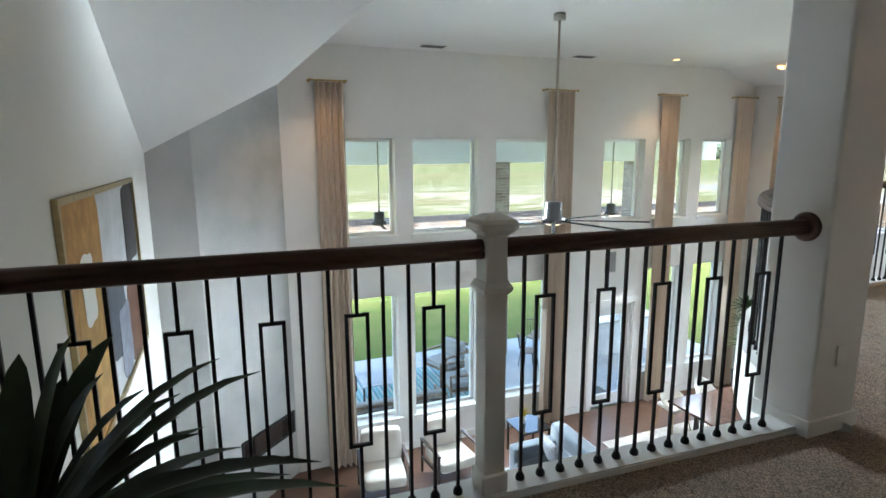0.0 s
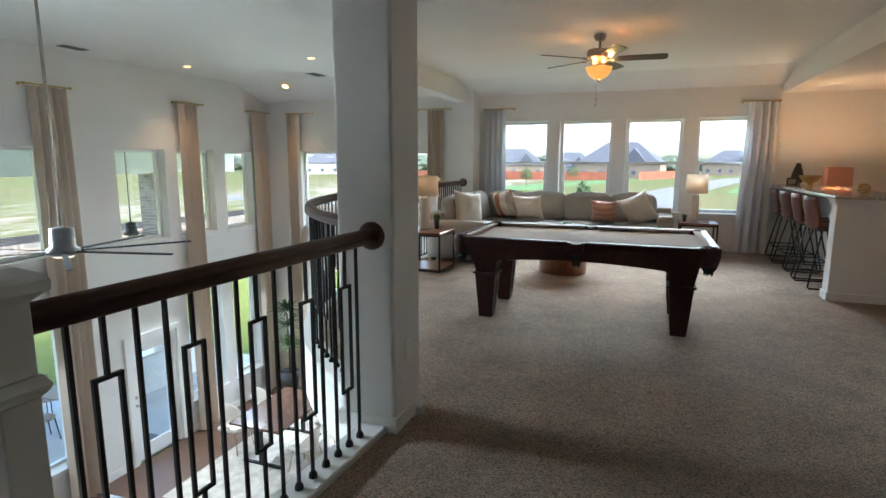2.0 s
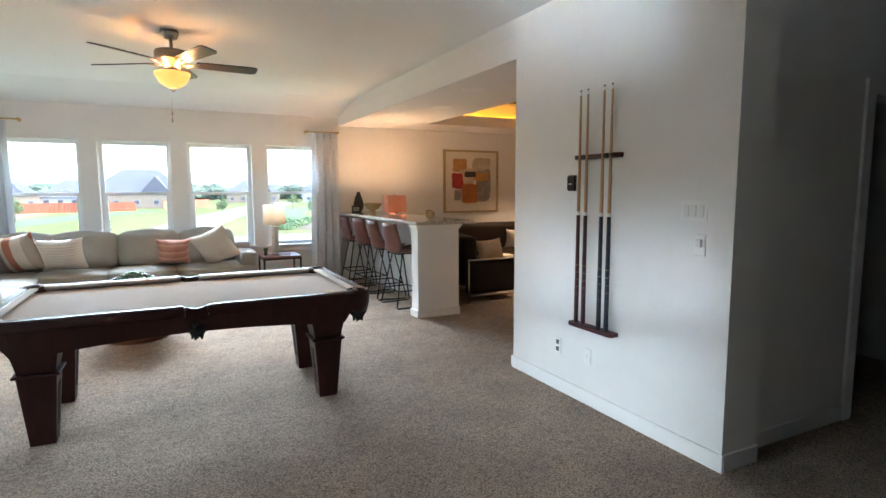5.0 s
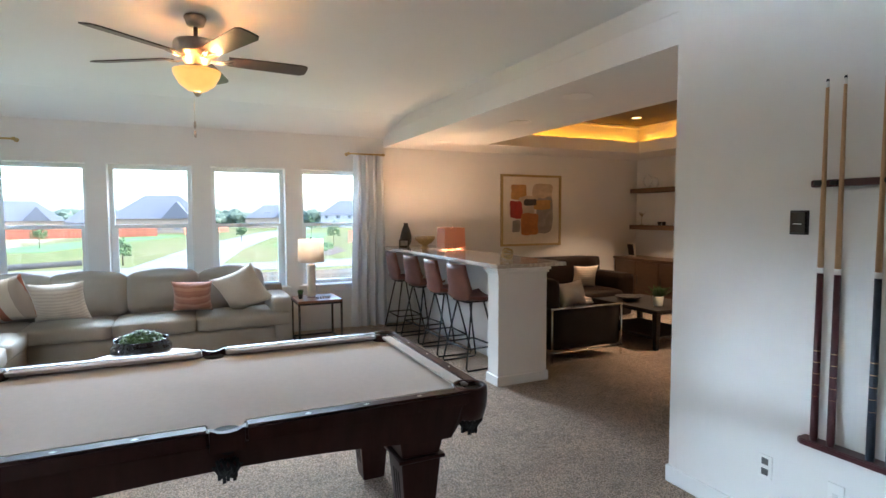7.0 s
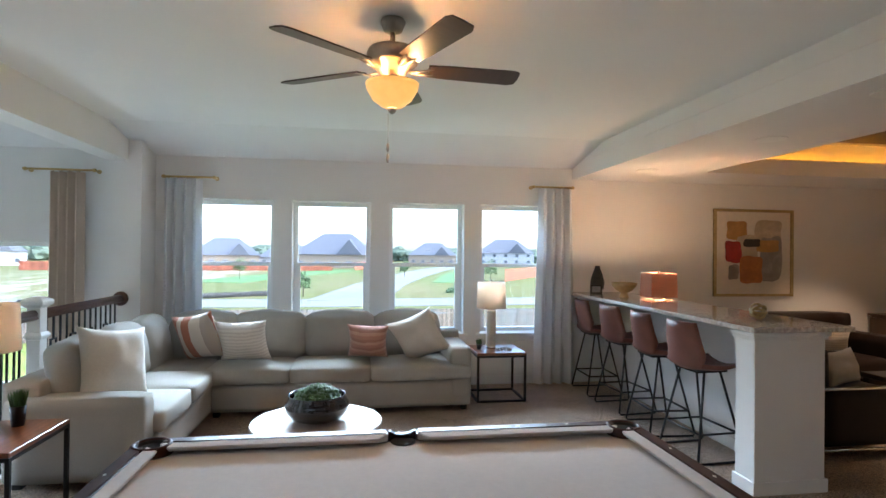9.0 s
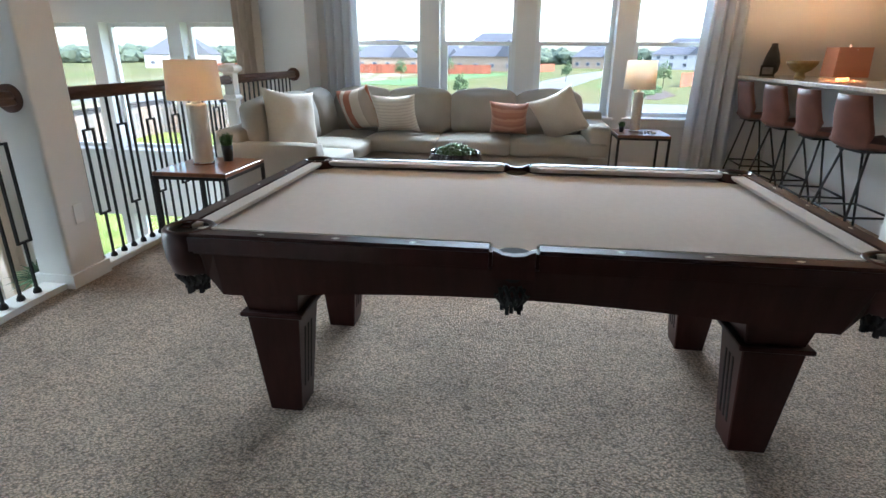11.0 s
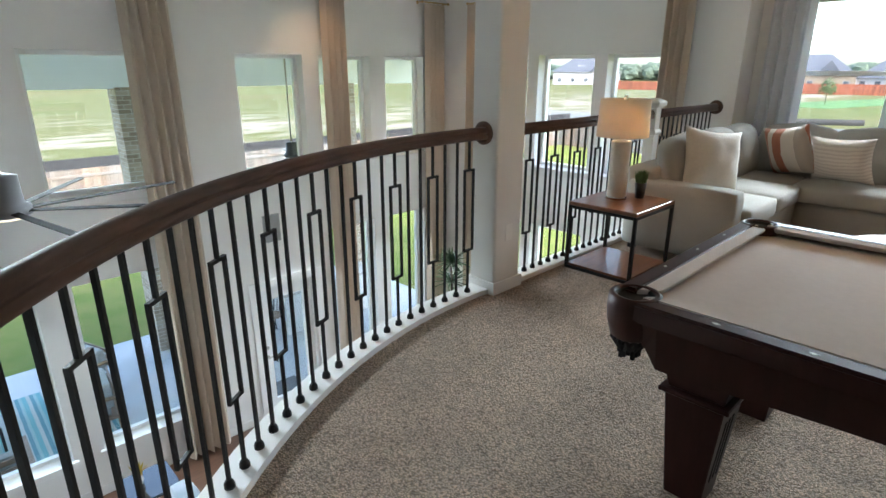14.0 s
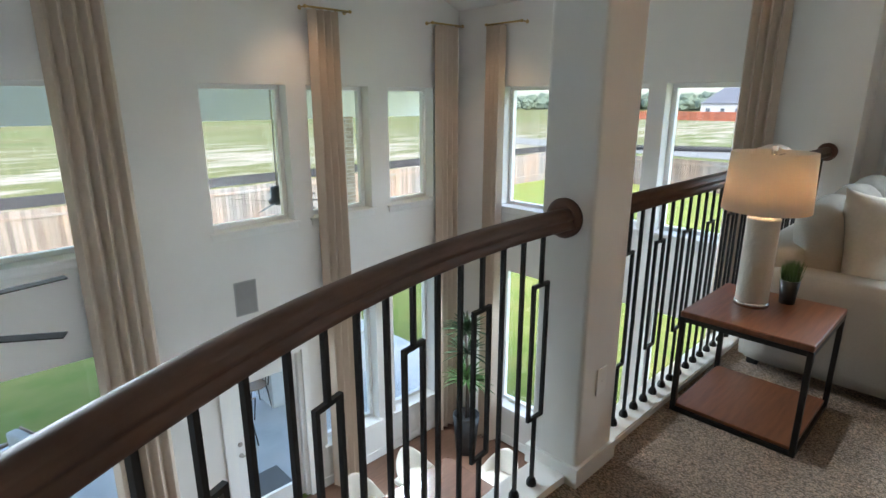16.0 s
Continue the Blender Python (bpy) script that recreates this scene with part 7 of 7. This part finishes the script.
road("road_street", [(64, 60), (62, 25), (62, 4), (64, -25), (70, -70)], 8.5, "pale concrete street")
road("road_avenue", [(64, 3), (95, -2), (130, -10), (175, -22), (240, -45)], 8.5, "pale concrete street running to far houses", 0.03)
M_verge = mat("mown_verge", (0.045, 0.105, 0.018), 0.9, vary=0.25, scale=0.6)
road("ground_verge", [(100, 26), (125, 20), (165, 6)], 11, "bright green mown verge", 0.012, M_verge, "grass")
road("ground_verge_far", [(100, -16), (130, -22), (165, -32)], 9, "bright green mown verge", 0.012, M_verge, "grass")
M_mulch = mat("mulch_bed", (0.05, 0.03, 0.02), 0.9, vary=0.4, scale=2)
road("ground_bed", [(76, -13), (84, -17), (94, -18)], 6, "dark mulch planting bed", 0.015, M_mulch, "ground")


def shrub_bm(rng5, k, r, h, size):
    bms = []
    for i in range(k):
        a = rng5.random() * 6.283
        d = r * math.sqrt(rng5.random())
        bm = bmesh.new()
        bmesh.ops.create_icosphere(bm, subdivisions=1, radius=size * rng5.uniform(0.6, 1.2))
        z = h * rng5.random() * (1 - 0.6 * (d / r) ** 2)
        for v in bm.verts:
            v.co *= rng5.uniform(0.7, 1.3)
        bms.append(moved(bm, Matrix.Translation((d * math.cos(a), d * math.sin(a), z))))
    return merge(*bms)


M_foliage = mat("street_foliage", (0.05, 0.085, 0.03), 0.8, vary=0.5, scale=1.2)
r6 = random.Random(77)
sh = shrub_bm(r6, 60, 1.0, 0.9, 0.28)
shm = mesh_of("shrub", sh, M_foliage)
for i in range(14):
    ob = new("shrub", shm)
    ob.matrix_basis = pose(75 + 20 * i / 14 + r6.uniform(-1, 1), -12 - 6 * i / 14 + r6.uniform(-2, 2), GZ0, 0, 0, r6.uniform(0, 360)) @ Matrix.Scale(r6.uniform(0.7, 1.1), 4)
    tagged(ob, "low green shrub in a mulch bed", "shrub", "shrubs in the planting bed")


def tree(m, h, seed):
    rt = random.Random(seed)
    root = thing("tree", m, "young street tree with a loose green crown", "tree", "street trees")
    part("trunk", merge(sweep([(0, 0, 0), (0.03, 0, h * 0.4), (0.0, 0.05, h * 0.75)], disc_section(0.06, 7)), *[sweep([(0, 0, h * (0.35 + 0.1 * i)), (0.5 * math.cos(i * 2), 0.5 * math.sin(i * 2), h * (0.55 + 0.1 * i))], disc_section(0.025, 5)) for i in range(4)]), M_frame, root)
    part("crown", moved(shrub_bm(rt, 120, h * 0.26, h * 0.62, 0.16), pose(0, 0, h * 0.36)), M_foliage, root)


for x, y, h in ((70, 8, 3.2), (112, 24, 4.5), (140, 18, 4.5), (100, -22, 4.5), (150, -28, 5), (120, -8, 4)):
    tree(pose(x, y, GZ0), h, int(x))

board_fence("red_fence", (153, 85), (160, 9), 2.3, M_redf, "red-stained board fence round far gardens", 0.3)
board_fence("red_fence", (166, 3), (195, -10), 2.3, M_redf, "red-stained board fence round far gardens", 0.3)
board_fence("red_fence", (105, -26), (140, -48), 2.3, M_redf, "red-stained board fence beside the avenue", 0.3)

M_roof = mat("slate_shingle", (0.065, 0.07, 0.09), 0.9, vary=0.15, scale=2)
M_hwall = mat("tan_house_brick", (0.20, 0.155, 0.12), 0.85, vary=0.12, scale=1)
M_hwall2 = mat("pale_siding", (0.27, 0.27, 0.29), 0.8, vary=0.05, scale=1)
M_hglass = mat("dark_house_window", (0.05, 0.06, 0.08), 0.15, vary=0.1)


def house(x, y, w, d, eave, ridge, ang, wallm, label):
    root = thing("house", pose(x, y, GZ0, 0, 0, ang), label, "house", "houses across the fields")
    part("wall", box(-d / 2, -w / 2, 0, d / 2, w / 2, eave), wallm, root)
    bm = bmesh.new()
    o = 0.5
    b = [bm.verts.new(p) for p in ((-d / 2 - o, -w / 2 - o, eave), (d / 2 + o, -w / 2 - o, eave), (d / 2 + o, w / 2 + o, eave), (-d / 2 - o, w / 2 + o, eave))]
    t = [bm.verts.new((0, -w * 0.18, ridge)), bm.verts.new((0, w * 0.18, ridge))]
    for f in ((b[0], b[1], t[0]), (b[1], b[2], t[1], t[0]), (b[2], b[3], t[1]), (b[3], b[0], t[0], t[1]), (b[3], b[2], b[1], b[0])):
        bm.faces.new(f)
    part("roof", bm, M_roof, root)
    # front gable with a dormer window
    g = bmesh.new()
    gy, gw = -w * 0.2, w * 0.16
    gv = [g.verts.new(p) for p in ((-d / 2 - 0.6, gy - gw, eave), (-d / 2 - 0.6, gy + gw, eave), (-d / 2 - 0.6, gy, eave + (ridge - eave) * 0.7), (0, gy - gw, eave), (0, gy + gw, eave), (0, gy, eave + (ridge - eave) * 0.7))]
    for f in ((0, 1, 2), (3, 5, 4), (0, 2, 5, 3), (1, 4, 5, 2)):
        g.faces.new([gv[i] for i in f])
    part("gable", g, M_roof, root)
    k = 5
    for i in range(k):
        yy = -w * 0.4 + w * 0.8 * i / (k - 1)
        for z in ([1.0, 3.7] if eave > 4.5 else [1.0]):
            wn2 = part("window", box(-d / 2 - 0.06, yy - 0.8, z, -d / 2 - 0.005, yy + 0.8, z + 1.4), M_hwall2, root)
            part("pane", box(-d / 2 - 0.10, yy - 0.65, z + 0.12, -d / 2 - 0.061, yy + 0.65, z + 1.28), M_hglass, wn2)
    dm = part("dormer", box(-d * 0.33, w * 0.03, eave + 0.8, -d * 0.05, w * 0.03 + 2.6, eave + 2.4), M_hwall2, root)
    part("pane", box(-d * 0.33 - 0.05, w * 0.03 + 0.4, eave + 1.1, -d * 0.33 - 0.001, w * 0.03 + 2.2, eave + 2.1), M_hglass, dm)


house(192, 9, 26, 16, 4.4, 11.5, -8, M_hwall, "tan brick house with a steep slate roof")
house(205, 48, 22, 14, 3.8, 9.8, 10, M_hwall, "tan brick house with a slate hip roof")
house(225, 75, 24, 15, 4.0, 10.5, 14, M_hwall2, "pale house with a slate hip roof")
house(212, 28, 18, 14, 3.2, 8.5, 0, M_hwall2, "pale house with a slate hip roof")
house(238, -62, 24, 15, 5.4, 11.5, -14, M_hwall2, "white two-storey house with a slate roof")
house(240, -30, 20, 14, 4.2, 9.5, -10, M_hwall, "tan brick house with a slate hip roof")
house(195, 120, 24, 15, 4.5, 10.0, 30, M_hwall2, "pale house with a slate hip roof")
house(260, -110, 26, 15, 5, 11.0, -20, M_hwall, "tan brick house with a slate hip roof")

# far woods
r7 = random.Random(9)
clump = []
for i in range(34):
    bm = bmesh.new()
    bmesh.ops.create_icosphere(bm, subdivisions=2, radius=1.0)
    sx = r7.uniform(2.2, 4.2)
    off = Vector((r7.uniform(-8, 8), r7.uniform(-26, 26), r7.uniform(2.0, 7.5)))
    for v in bm.verts:
        v.co = off + v.co * sx * (1 + 0.45 * noise.noise(v.co * 2.3 + off))
    clump.append(bm)
wm = mesh_of("woods", merge(*clump), mat("far_woods", (0.06, 0.08, 0.058), 0.95, vary=0.35, scale=0.35))
for i in range(64):
    a = radians(-66 + 158 * i / 63)
    ob = new("woodland", wm)
    ob.matrix_basis = pose(330 * math.cos(a) + r7.uniform(-15, 15), 330 * math.sin(a) + r7.uniform(-12, 12), GZ0, 0, 0, math.degrees(a) + (180 if i % 2 else 0)) @ Matrix.Diagonal((1, 1, r7.uniform(0.62, 0.85), 1))
    tagged(ob, "distant band of green woodland trees", "woods", "far woodland", "stuff")
